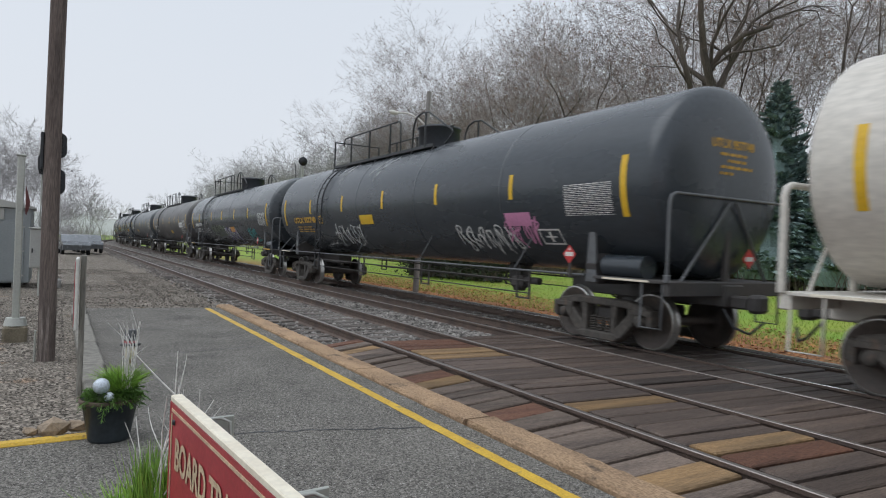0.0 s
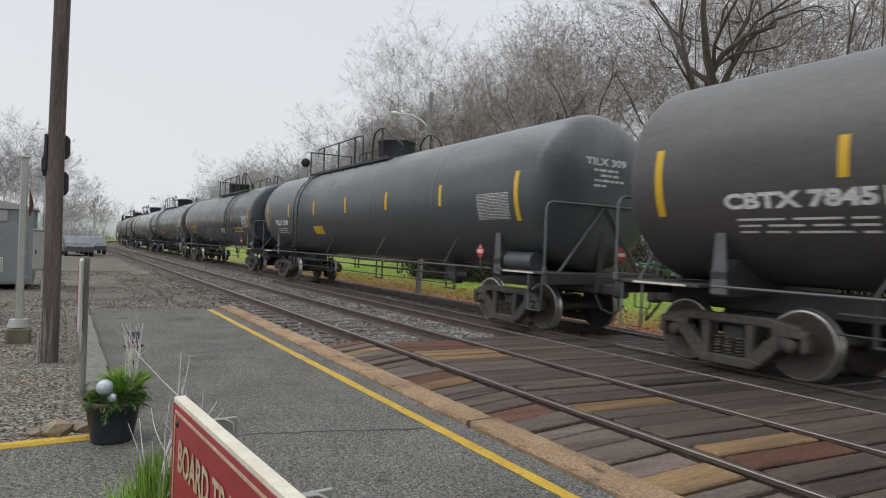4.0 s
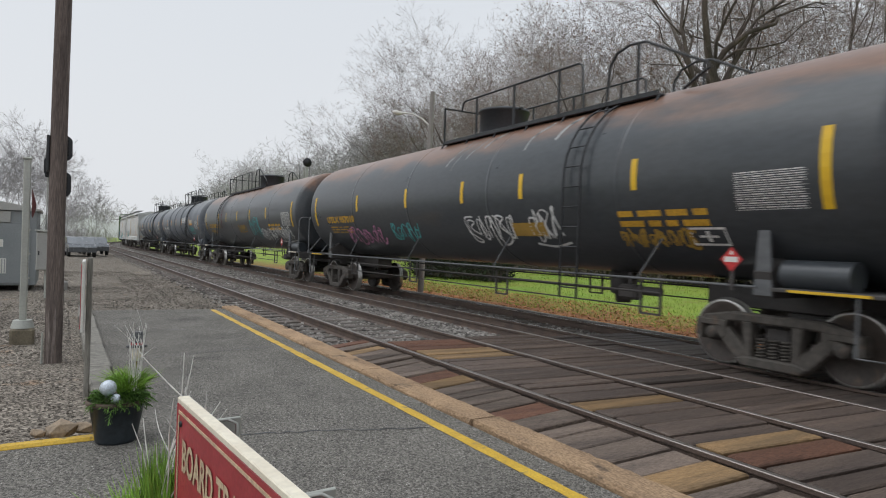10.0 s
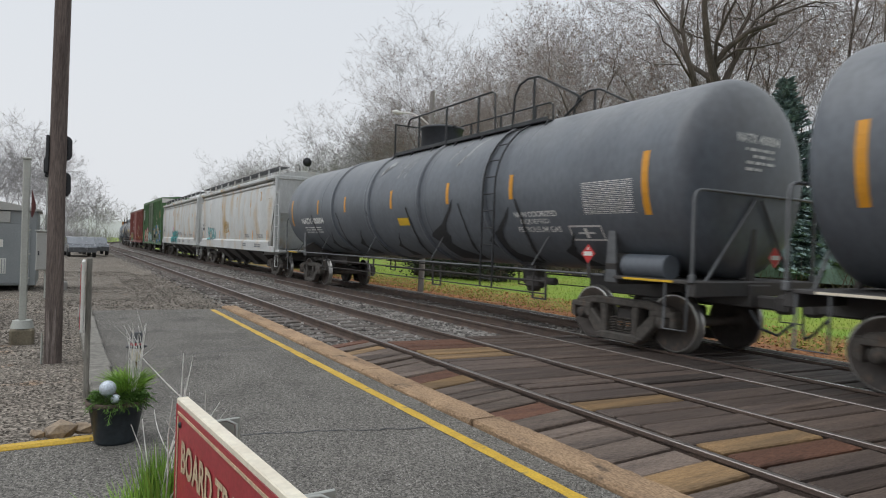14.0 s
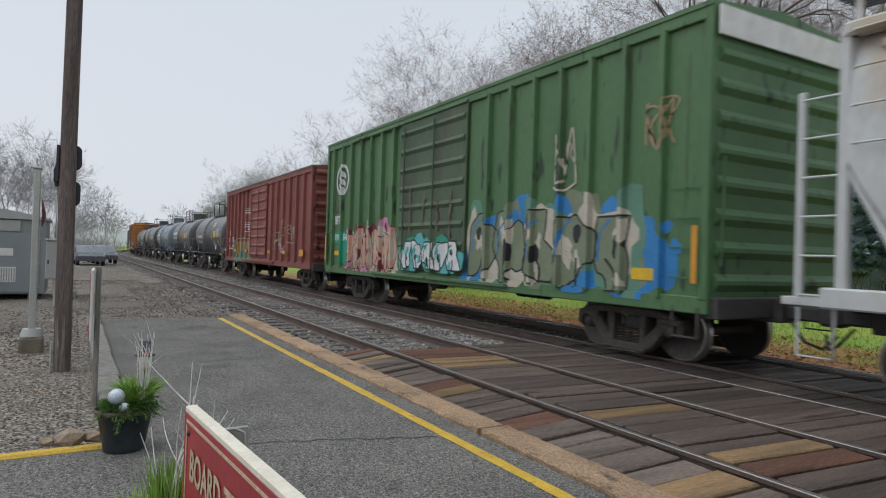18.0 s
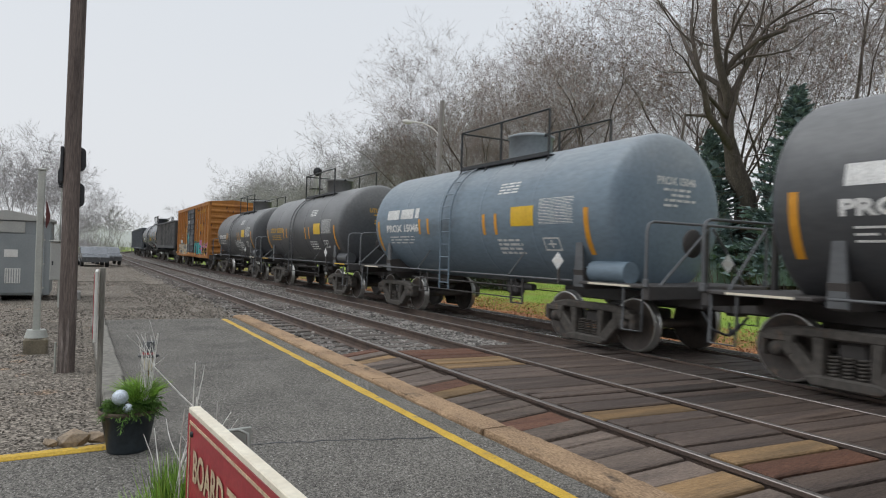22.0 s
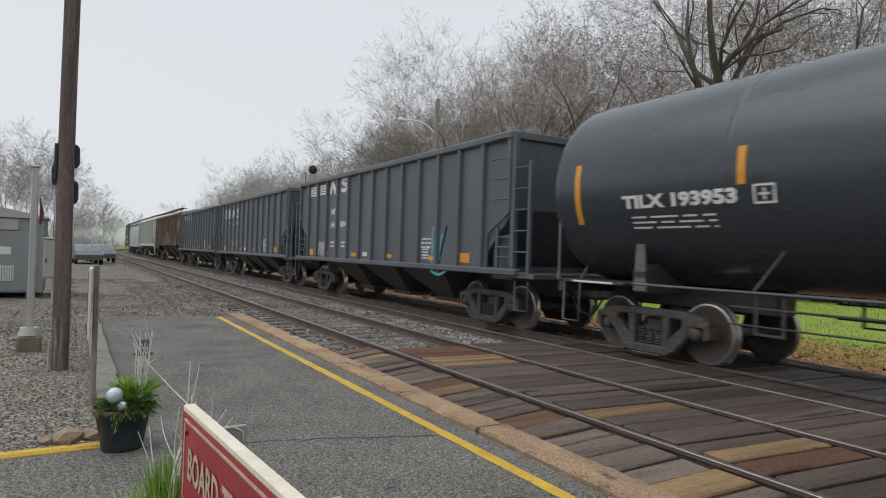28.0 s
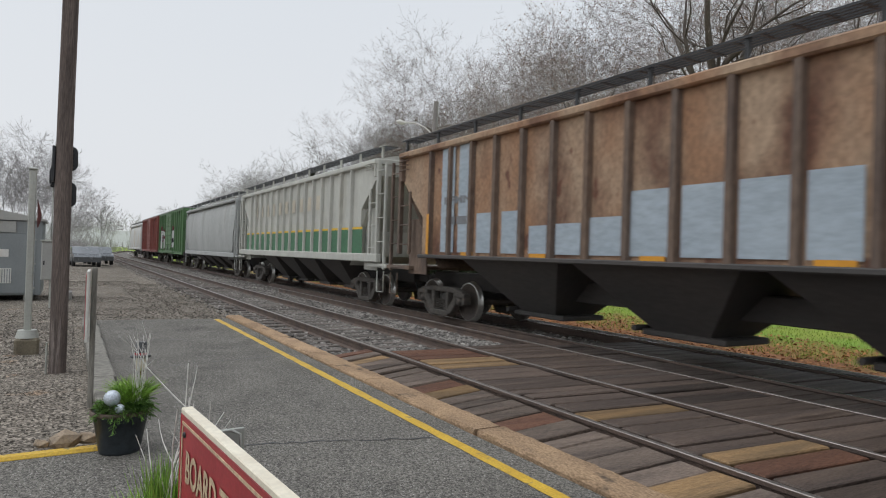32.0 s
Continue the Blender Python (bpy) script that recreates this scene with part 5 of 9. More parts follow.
paint("hopper_cream", (0.50, 0.50, 0.45), (0.44, 0.44, 0.40), 0.55, (0.34, 0.32, 0.26), 0.6, 0.2, (1, 1, 0.3), 1.2, 0.08)
paint("hopper_pale", (0.40, 0.41, 0.40), (0.35, 0.36, 0.35), 0.55, (0.25, 0.23, 0.2), 0.6, 0.2, (1, 1, 0.3), 1.2)
paint("hopper_rust", (0.30, 0.165, 0.092), (0.37, 0.265, 0.18), 0.78, (0.12, 0.055, 0.034), 0.50, 0.16, (0.8, 1, 0.5), 0.9, 0.25, fine=24, speck=((0.15, 0.07, 0.045), 3, 0.66))
paint("hopper_green", (0.055, 0.17, 0.085), (0.05, 0.145, 0.075), 0.55)
paint("hopper_rib", (0.135, 0.10, 0.08), (0.16, 0.11, 0.08), 0.8, (0.085, 0.06, 0.05), 0.52, 0.2, (1.2, 1, 0.4), 1.6, 0.25)
paint("dusty_rib", (0.19, 0.185, 0.175), (0.12, 0.12, 0.118), 0.8, (0.06, 0.06, 0.06), 0.55, 0.2, (3, 1, 0.3), 1.6, 0.3)
paint("faded_yellow", (0.50, 0.255, 0.04), (0.45, 0.215, 0.035), 0.6, (0.38, 0.155, 0.032), 0.5, 0.15, (1, 1, 1), 2.5)
paint("dome_grey", (0.06, 0.066, 0.076), (0.048, 0.052, 0.06), 0.5)
paint("dark_red_rust", (0.15, 0.045, 0.035), (0.11, 0.036, 0.03), 0.7)
paint("rust_orange", (0.44, 0.25, 0.10), (0.50, 0.36, 0.20), 0.7, (0.52, 0.47, 0.38), 0.5, 0.15, (1, 1, 0.5), 5, 0.2)
paint("spill_white", (0.33, 0.34, 0.34), (0.24, 0.25, 0.25), 0.6, (0.12, 0.12, 0.12), 0.5, 0.12, (1, 1, 1), 6)
paint("under_dark", (0.050, 0.048, 0.047), (0.068, 0.060, 0.056), 0.7)
paint("truck_grime", (0.082, 0.072, 0.062), (0.055, 0.049, 0.043), 0.75, (0.10, 0.07, 0.052), 0.6, 0.1, (1, 1, 1), 4, 0.3)
paint("wheel_steel", (0.074, 0.058, 0.048), (0.050, 0.042, 0.037), 0.6, (0.12, 0.085, 0.06), 0.6, 0.1, (1, 1, 1), 3, 0.2)
M["wheel_tread"] = mat("bright_tread", (0.5, 0.49, 0.47), (0.4, 0.39, 0.37), 0.3, 0.9, bump=0.03)
paint("rail_grey", (0.13, 0.135, 0.14), (0.10, 0.105, 0.11), 0.5)
paint("roof_grey", (0.30, 0.31, 0.31), (0.24, 0.25, 0.25), 0.5)
paint("patch_blue", (0.36, 0.42, 0.47), (0.32, 0.38, 0.43), 0.55, (0.28, 0.3, 0.3), 0.66)
M["mark_white"] = mat("stencil_white", (0.72, 0.72, 0.70), (0.6, 0.6, 0.58), 0.6, scale=3, fine=30, bump=0)
M["mark_yellow"] = mat("stencil_yellow", (0.60, 0.34, 0.03), (0.5, 0.28, 0.03), 0.6, scale=3, fine=30, bump=0)
M["reflector"] = mat("reflective_yellow", (0.72, 0.46, 0.02), (0.66, 0.40, 0.02), 0.45, scale=3, fine=20, fine_amt=0.08, bump=0)
M["reflector_orange"] = mat("reflective_orange", (0.68, 0.31, 0.025), (0.6, 0.27, 0.02), 0.45, scale=3, fine=20, fine_amt=0.08, bump=0)
M["placard_red"] = mat("placard_red", (0.55, 0.03, 0.03), (0.5, 0.03, 0.03), 0.5, bump=0)
for nm, c in (("white", (0.66, 0.67, 0.66)), ("cyan", (0.10, 0.42, 0.42)), ("pink", (0.60, 0.25, 0.42)), ("salmon", (0.58, 0.36, 0.26)), ("violet", (0.14, 0.10, 0.30)), ("blue", (0.04, 0.22, 0.50)), ("maroon", (0.16, 0.02, 0.03)),
              ("teal", (0.02, 0.30, 0.18)), ("gold", (0.42, 0.26, 0.05)), ("sage", (0.20, 0.24, 0.15)), ("tan", (0.36, 0.27, 0.15)), ("mint", (0.13, 0.27, 0.19)), ("grey", (0.20, 0.21, 0.22)), ("ink", (0.02, 0.02, 0.022)), ("cream", (0.55, 0.50, 0.40))):
    M["spray_" + nm] = mat("spray_" + nm, c, tuple(v * 0.85 for v in c), 0.6, scale=2, fine=20, fine_amt=0.1, bump=0)

CACHE = {}


def cached(key, material, make):
    k = (key, material.name)
    if k not in CACHE:
        CACHE[k] = make().mesh(key if isinstance(key, str) else key[0], material)
    return CACHE[k]


# surfaces on which marks are laid: y of the near side at height z
def round_side(R, zc, eps=0.006):
    return lambda x, z: -math.sqrt(max(0.0, R * R - (z - zc) ** 2)) - eps


def flat_side(y, eps=0.006):
    return lambda x, z: -y - eps


def mark_rect(g, side, x0, x1, z0, z1, n=6):
    vs = []
    for i in range(n + 1):
        z = z0 + (z1 - z0) * i / n
        vs += [(x0, side(x0, z), z), (x1, side(x1, z), z)]
    g.add(vs, [(2 * i, 2 * i + 1, 2 * i + 3, 2 * i + 2) for i in range(n)])
    return g


def ribbon(g, side, pts):
    """One ragged strip through (x, z, width across x, height across z)."""
    vs, n = [], 5
    for p, q in zip(pts, pts[1:] + pts[-1:]):
        for i in range(n if q is not p else 1):
            x, z, w, h = (a + (b - a) * i / n for a, b in zip(p, q))
            for k in (-0.5, 0.5):
                vs.append((x + k * w, side(x + k * w, z + k * h), z + k * h))
    return g.add(vs, [(2 * i, 2 * i + 1, 2 * i + 3, 2 * i + 2) for i in range(len(vs) // 2 - 1)])


def mark_text(side, words, x, z, w, h, bold=0.014):
    """Words drawn out to w by h metres, their foot at (x, z)."""
    vs, fs = text_mesh(words, 0.3, bold)
    x0, x1, z0, z1 = min(v[0] for v in vs), max(v[0] for v in vs), min(v[1] for v in vs), max(v[1] for v in vs)
    out = []
    for a, b in vs:
        u, v = x + (a - x0) / (x1 - x0) * w, z + (b - z0) / (z1 - z0) * h
        out.append((u, side(u, v), v))
    return Geo().add(out, fs)


def mark_line(g, side, pts, w, close=False):
    """A sprayed line of width w along (x, z) points."""
    if close:
        pts = pts + [pts[0]]
    n = len(pts)
    vs = []
    for i, (x, z) in enumerate(pts):
        a, b = pts[max(i - 1, 0)], pts[min(i + 1, n - 1)]
        dx, dz = b[0] - a[0], b[1] - a[1]
        d = math.hypot(dx, dz) or 1
        ox, oz = -dz / d * w / 2, dx / d * w / 2
        vs += [(x + ox, side(x + ox, z + oz), z + oz), (x - ox, side(x - ox, z - oz), z - oz)]
    g.add(vs, [(2 * i, 2 * i + 1, 2 * i + 3, 2 * i + 2) for i in range(n - 1)])


def curve_pts(ctrl, k=8):
    out = []
    n = len(ctrl)
    for i in range(n - 1):
        p0, p1, p2, p3 = ctrl[max(i - 1, 0)], ctrl[i], ctrl[i + 1], ctrl[min(i + 2, n - 1)]
        for j in range(k):
            t = j / k
            out.append(tuple(0.5 * (2 * p1[a] + (p2[a] - p0[a]) * t + (2 * p0[a] - 5 * p1[a] + 4 * p2[a] - p3[a]) * t * t + (3 * p1[a] - p0[a] - 3 * p2[a] + p3[a]) * t ** 3) for a in (0, 1)))
    return out + [ctrl[-1]]


def tag(side, x, z, w, h, seed, width=0.04, letters=6):
    """A sprayed tag: a row of looping strokes."""
    rnd = random.Random(seed)
    g = Geo()
    cw = w / letters
    for i in range(letters):
        cx = x + (i + 0.5) * cw
        ctrl = [(cx + rnd.uniform(-0.6, 0.6) * cw, z + h * t + rnd.uniform(-0.12, 0.12) * h) for t in rnd.choice(((0, 0.9, 0.5, 0.1), (1, 0.1, 0.2, 0.9), (0.1, 1, 0.6, 0.5, 0), (0.9, 0.8, 0.1, 0, 0.4), (0.2, 0.9, 0.9, 0.1, 0.2)))]
        mark_line(g, side, curve_pts(ctrl), width * rnd.uniform(0.8, 1.2))
        lo, hi = z + h * rnd.uniform(0.05, 0.35), z + h * rnd.uniform(0.6, 1.0)
        c2 = [(cx - 0.35 * cw, lo), (cx - 0.3 * cw, hi), (cx + rnd.uniform(0, 0.5) * cw, hi - 0.05 * h), (cx + rnd.uniform(-0.2, 0.2) * cw, (lo + hi) / 2), (cx + rnd.uniform(0.2, 0.6) * cw, lo)]
        mark_line(g, side, curve_pts(c2[:rnd.choice((3, 4, 5))], 6), width * rnd.uniform(0.7, 1.0))
    if rnd.random() < 0.5:
        mark_line(g, side, curve_pts([(x, z - 0.1 * h), (x + w * 0.5, z - 0.18 * h), (x + w, z - 0.05 * h)]), width)
    return g


def blob(g, side, x, z, rx, rz, rnd, k=18, rough=0.2, n=3, lim=None):
    ph = [rnd.uniform(0, 6.28) for _ in range(4)]
    ring = []
    for i in range(k):
        a = 2 * math.pi * i / k
        r = 1 + rough * (math.sin(2 * a + ph[0]) + math.sin(3 * a + ph[1]) + 0.7 * math.sin(5 * a + ph[2])) / 2
        q = z + rz * r * math.sin(a)
        ring.append((x + rx * r * math.cos(a), q if lim is None else min(max(q, lim[0]), lim[1])))
    vs = [(x, side(x, z), z)]
    for j in range(1, n + 1):
        for p, q in ring:
            u, v = x + (p - x) * j / n, z + (q - z) * j / n
            vs.append((u, side(u, v), v))
    fs = [(0, 1 + i, 1 + (i + 1) % k) for i in range(k)]
    for j in range(n - 1):
        o = 1 + j * k
        fs += [(o + i, o + k + i, o + k + (i + 1) % k, o + (i + 1) % k) for i in range(k)]
    g.add(vs, fs)
    return ring


def piece(car, side_of, x, z, w, h, seed, fill, line, accents=(), letters=5, words=""):
    """A sprayed mural: clouds of colour, then filled letter shapes with outlines, each colour a mesh."""
    rnd = random.Random(seed)
    for k, c in enumerate(accents):
        g = Geo()
        for i in range(7):
            blob(g, side_of(0.002 + 0.0007 * k + 0.00008 * i), x + w * (i + rnd.uniform(0.2, 0.8)) / 7, z + h * rnd.uniform(0.3, 0.72), w * rnd.uniform(0.06, 0.13), h * rnd.uniform(0.28, 0.50), rnd, rough=0.4, lim=(z, z + h * 1.12))
        part("graffiti", g, M["spray_" + c], car, "bright sprayed cloud shapes")
    if words:
        part("graffiti_outline", mark_text(side_of(0.008), words, x - 0.04, z + 0.02, w + 0.08, h * 0.96, 0.05), M["spray_" + line], car, "dark sprayed outline")
        part("graffiti", mark_text(side_of(0.012), words, x + 0.02, z + 0.06, w - 0.04, h * 0.87, 0.028), M["spray_" + fill], car, "sprayed block letters")
        return
    if not letters:
        return
    gf, gl, gh, gi = Geo(), Geo(), Geo(), Geo()
    cw = w / letters
    for i in range(letters):
        cx, cz = x + (i + 0.5) * cw, z + h * rnd.uniform(0.44, 0.54)
        e = 0.006 + 0.0004 * (i % 5)
        ring = blob(gf, side_of(e), cx, cz, cw * rnd.uniform(0.42, 0.54), h * rnd.uniform(0.42, 0.54), rnd, 24, 0.42, lim=(z + h * rnd.uniform(0.02, 0.10), z + h * rnd.uniform(0.80, 0.95)))
        for k in range(3):
            blob(gi, side_of(e + 0.0012 + 0.0003 * k), cx + cw * rnd.uniform(-0.25, 0.25), cz + h * rnd.uniform(-0.28, 0.25), cw * rnd.uniform(0.07, 0.16), h * rnd.uniform(0.06, 0.15), rnd, 12, 0.45, 1)
        mark_line(gl, side_of(e + 0.0035), ring, 0.035, True)
        # counters and bars of the letter
        q = cz + h * rnd.uniform(-0.18, 0.2)
        r2 = blob(gl, side_of(e + 0.003), cx + cw * rnd.uniform(-0.12, 0.12), q, cw * 0.10, h * rnd.uniform(0.06, 0.14), rnd, 12, 0.2, 1)
        mark_line(gl, side_of(e + 0.003), curve_pts([(cx + cw * rnd.uniform(-0.1, 0.2), z + h * 0.06), (cx + cw * rnd.uniform(-0.05, 0.1), z + h * 0.24), (cx + cw * rnd.uniform(-0.2, 0.2), z + h * 0.38)], 5), 0.05)
        mark_line(gh, side_of(e + 0.005), curve_pts([(cx - cw * 0.36, cz - h * 0.1), (cx - cw * 0.3, cz + h * 0.2), (cx - cw * 0.05, cz + h * 0.33)], 5), 0.04)
    part("graffiti", gf, M["spray_" + fill], car, "sprayed letter shapes")
    part("graffiti_fill", gi, M["spray_" + (accents[-1] if accents else "white")], car, "paler sprayed fills")
    part("graffiti_outline", gl, M["spray_" + line], car, "sprayed outlines")
    part("graffiti_highlight", gh, M["spray_" + (accents[0] if accents else "white")], car, "pale sprayed highlights")


def spill(car, side, zc, R, xs, seed):
    """Pale dried runs down from the valve housing."""
    rnd = random.Random(seed)
    g = Geo()
    for x in xs:
        z, zl, pts, q = zc + R * rnd.uniform(0.80, 0.86), zc + R * rnd.uniform(0.3, 0.62), [], x
        while z > zl:
            pts.append((q, z))
            q -= rnd.uniform(0.0, 0.12)
            z -= rnd.uniform(0.05, 0.09)
        if len(pts) > 2:
            g = Geo()
            mark_line(g, side, pts, rnd.uniform(0.025, 0.09))
            part("spill_streak", g, M["spill_white"], car, "pale dried spill streak")


# running gear
WR = 0.46


def wheelset_mesh():
    """Both wheels and the axle turned as one piece, the treads worn bright."""
    k = ("wheelset", 0)
    if k in CACHE:
        return CACHE[k]
    w = [(-0.07, 0.075), (-0.07, 0.11), (-0.04, 0.12), (-0.02, 0.2), (-0.03, 0.33), (-0.055, 0.37), (-0.06, WR - 0.03), (-0.06, WR - 0.006), (-0.05, WR), (0.03, WR), (0.042, WR + 0.02), (0.055, WR + 0.028), (0.066, WR + 0.024), (0.075, WR + 0.01), (0.07, 0.37), (0.03, 0.33), (0.02, 0.2), (0.05, 0.12), (0.08, 0.11), (0.08, 0.075)]
    prof = [(-1.05, 0.0001), (-1.05, 0.075)] + [(-0.7525 + a, r) for a, r in w] + [(0.7525 - a, r) for a, r in w[::-1]] + [(1.05, 0.075), (1.05, 0.0001)]
    me = Geo().lathe(prof, "y", 30).mesh("wheelset", M["wheel_steel"])
    me.materials.append(M["wheel_tread"])
    for p in me.polygons:
        if math.hypot(p.center[0], p.center[2]) > WR - 0.024:
            p.material_index = 1
    CACHE[k] = me
    return me


def frame_geo():
    """Cast side frame: arched top, sloping tension members, spring opening and journal boxes."""
    g, c = Geo(), 0.025
    y0, y1 = -0.09, 0.09
    g.slab([(-1.12, 0.60), (-1.0, 0.71), (-0.62, 0.78), (0.62, 0.78), (1.0, 0.71), (1.12, 0.60), (0.98, 0.57), (0.58, 0.65), (-0.58, 0.65), (-0.98, 0.57)], y0, y1, c)
    for s in (-1, 1):
        g.slab([(s * 0.96, 0.63), (s * 0.72, 0.63), (s * 0.32, 0.26), (s * 0.30, 0.10), (s * 0.50, 0.13)], y0 + 0.004, y1 - 0.004, c)
        g.slab([(s * 0.42, 0.67), (s * 0.27, 0.67), (s * 0.27, 0.16), (s * 0.38, 0.16)], y0 - 0.004, y1 + 0.004, c)
        g.slab([(s * 1.13, 0.66), (s * 1.15, 0.42), (s * 1.03, 0.36), (s * 1.03, 0.56), (s * 0.76, 0.56), (s * 0.76, 0.38), (s * 0.66, 0.42), (s * 0.64, 0.66)], y0 - 0.012, y1 + 0.012, c)
    g.slab([(-0.50, 0.16), (-0.40, 0.07), (0.40, 0.07), (0.50, 0.16), (0.36, 0.21), (-0.36, 0.21)], y0 - 0.03, y1 + 0.03, c)
    return g


def spring_geo():
    pts = [(0.065 * math.cos(a), 0.065 * math.sin(a), 0.20 + 0.26 * a / 37.7) for a in [i * 37.7 / 40 for i in range(41)]]
    return Geo().tube(pts, 0.016, 4)


def cap_geo():
    return Geo().lathe([(-0.12, 0.0001), (-0.12, 0.07), (-0.10, 0.09), (0.0, 0.11), (0.12, 0.12)], "y", 14)


def bolster_geo():
    g = Geo().box((0, 0, 0.52), (0.36, 1.9, 0.24), ch=0.04)
    g.box((0, 0, 0.7), (0.6, 0.5, 0.14), ch=0.03)
    for s in (-1, 1):
        g.box((s * 0.36, 0, 0.40), (0.07, 1.5, 0.1), ch=0.01)
    return g


SPIN = []


def truck(car, x, u):
    t = part("truck", cached("truck", M["under_dark"], bolster_geo), None, car, "four-wheeled freight truck", pose(x, 0, 0))
    for sg in (-1, 1):
        part("side_frame", cached("side_frame", M["truck_grime"], frame_geo), None, t, m=pose(0, sg * 1.0, 0))
        for sx in (-0.17, 0.0, 0.17):
            part("spring", cached("spring", M["truck_grime"], spring_geo), None, t, m=pose(sx, sg * 1.0, 0))
        for wx in (-0.889, 0.889):
            part("bearing_cap", cached("bearing_cap", M["truck_grime"], cap_geo), None, t, m=pose(wx, sg * 1.0, WR, 0, 0, 0 if sg < 0 else 180))
    for wx in (-0.889, 0.889):
        w = part("wheelset", wheelset_mesh(), None, t, "steel wheels on one axle", pose(wx, 0, WR))
        SPIN.append((w, wx, u + x + wx))
    return t


def coupler(car, x, sg):
    g = Geo().box((x + sg * 0.0, 0, 0.86), (0.7, 0.2, 0.2), ch=0.03)
    g.box((x + sg * 0.36, 0, 0.86), (0.22, 0.3, 0.28), ch=0.05)
    part("coupler", g, M["under_dark"], car, "rust-dark knuckle coupler")
    part("air_hose", Geo().tube([(x, -0.3, 0.75), (x + sg * 0.2, -0.32, 0.5), (x + sg * 0.38, -0.2, 0.42), (x + sg * 0.5, -0.05, 0.6)], 0.022, 6), M["black_metal"], car)


def bars(side, x, z, w, rows, h, gap, rnd, split=3):
    """Lines of stencilled writing too small to read, as plain bars."""
    g = Geo()
    for r in range(rows):
        zz, xx = z - r * (h + gap), x
        while xx < x + w - 0.04:
            L = min(rnd.uniform(0.12, 0.4) * w, x + w - xx)
            mark_rect(g, side, xx, xx + L, zz, zz + h, 2)
            xx += L + 0.06 * w
    return g


def table_plate(car, side, x0, x1, z0, z1, key="mark_white"):
    """A stencilled table: outlined rows of plain bars."""
    g, n = Geo(), 9
    rnd = random.Random(int(x0 * 10))
    for i in range(n):
        z = z0 + (z1 - z0) * i / n
        mark_rect(g, side, x0, x1, z, z + (z1 - z0) / n * 0.13, 1)
        xx = x0 + 0.02
        while xx < x1 - 0.06:
            L = rnd.uniform(0.05, 0.2)
            mark_rect(g, side, xx, min(xx + L, x1 - 0.02), z + (z1 - z0) / n * 0.42, z + (z1 - z0) / n * 0.68, 1)
            xx += L + 0.03
    part("data_table", g, M[key], car, "stencilled table of small writing")


def data_box(car, side, x0, x1, z0, z1, key="mark_white"):
    """A small outlined box with plain bars inside."""
    g, t = Geo(), 0.03
    for a, b, c, d in ((x0, x1, z0, z0 + t), (x0, x1, z1 - t, z1), (x0, x0 + t, z0, z1), (x1 - t, x1, z0, z1)):
        mark_rect(g, side, a, b, c, d, 2)
    mark_rect(g, side, x0 + (x1 - x0) * 0.45, x0 + (x1 - x0) * 0.55, z0 + 0.05, z1 - 0.05, 2)
    mark_rect(g, side, x0 + (x1 - x0) * 0.25, x0 + (x1 - x0) * 0.75, (z0 + z1) / 2 - t / 2, (z0 + z1) / 2 + t / 2, 1)
    part("data_box", g, M[key], car, "small outlined stencil box")


def diamond(car, x, y, z, key="placard_red", s=0.16):
    p = part("placard", Geo().prism([(x - s, z), (x, z - s), (x + s, z), (x, z + s)][::-1], "y", y - 0.004, y), M[key], car, "diamond hazard placard")
    g = Geo().prism([(x - s * 0.62, z - s * 0.22), (x + s * 0.62, z - s * 0.22), (x + s * 0.62, z + s * 0.22), (x - s * 0.62, z + s * 0.22)][::-1], "y", y - 0.008, y - 0.005)
    g.prism([(x - s * 0.2, z + s * 0.4), (x + s * 0.2, z + s * 0.4), (x, z + s * 0.75)][::-1], "y", y - 0.008, y - 0.005)
    part("placard_panel", g, M["white_paint"], p, "white placard panel")


def railing(car, pts_low, height, r=0.022, mat_key="black_metal", mid=True):
    """Guard rail along a line of feet: posts and rails, each a part."""
    for p in pts_low:
        part("railing_post", Geo().box((p[0], p[1], p[2] + height / 2), (0.05, 0.05, height), ch=0.006), M[mat_key], car)
    top = [(p[0], p[1], p[2] + height) for p in pts_low]
    part("handrail", Geo().tube(top, r, 6), M[mat_key], car)
    if mid:
        part("mid_rail", Geo().tube([(p[0], p[1], p[2] + height * 0.5) for p in pts_low], r * 0.7, 6), M[mat_key], car)


def ladder(car, x, y_of, z0, z1, w=0.42, n=8, mat_key="black_metal"):
    ld = None
    for sx in (-w / 2, w / 2):
        pts = [(x + sx, y_of(z0 + (z1 - z0) * i / 14), z0 + (z1 - z0) * i / 14) for i in range(15)]
        o = part("ladder" if ld is None else "stile", Geo().tube(pts, 0.022, 5), M[mat_key], ld or car)
        ld = ld or o
    for i in range(n):
        z = z0 + (z1 - z0) * (i + 0.5) / n
        part("rung", Geo().cyl((x - w / 2, y_of(z), z), (x + w / 2, y_of(z), z), 0.014, n=5), M[mat_key], ld)


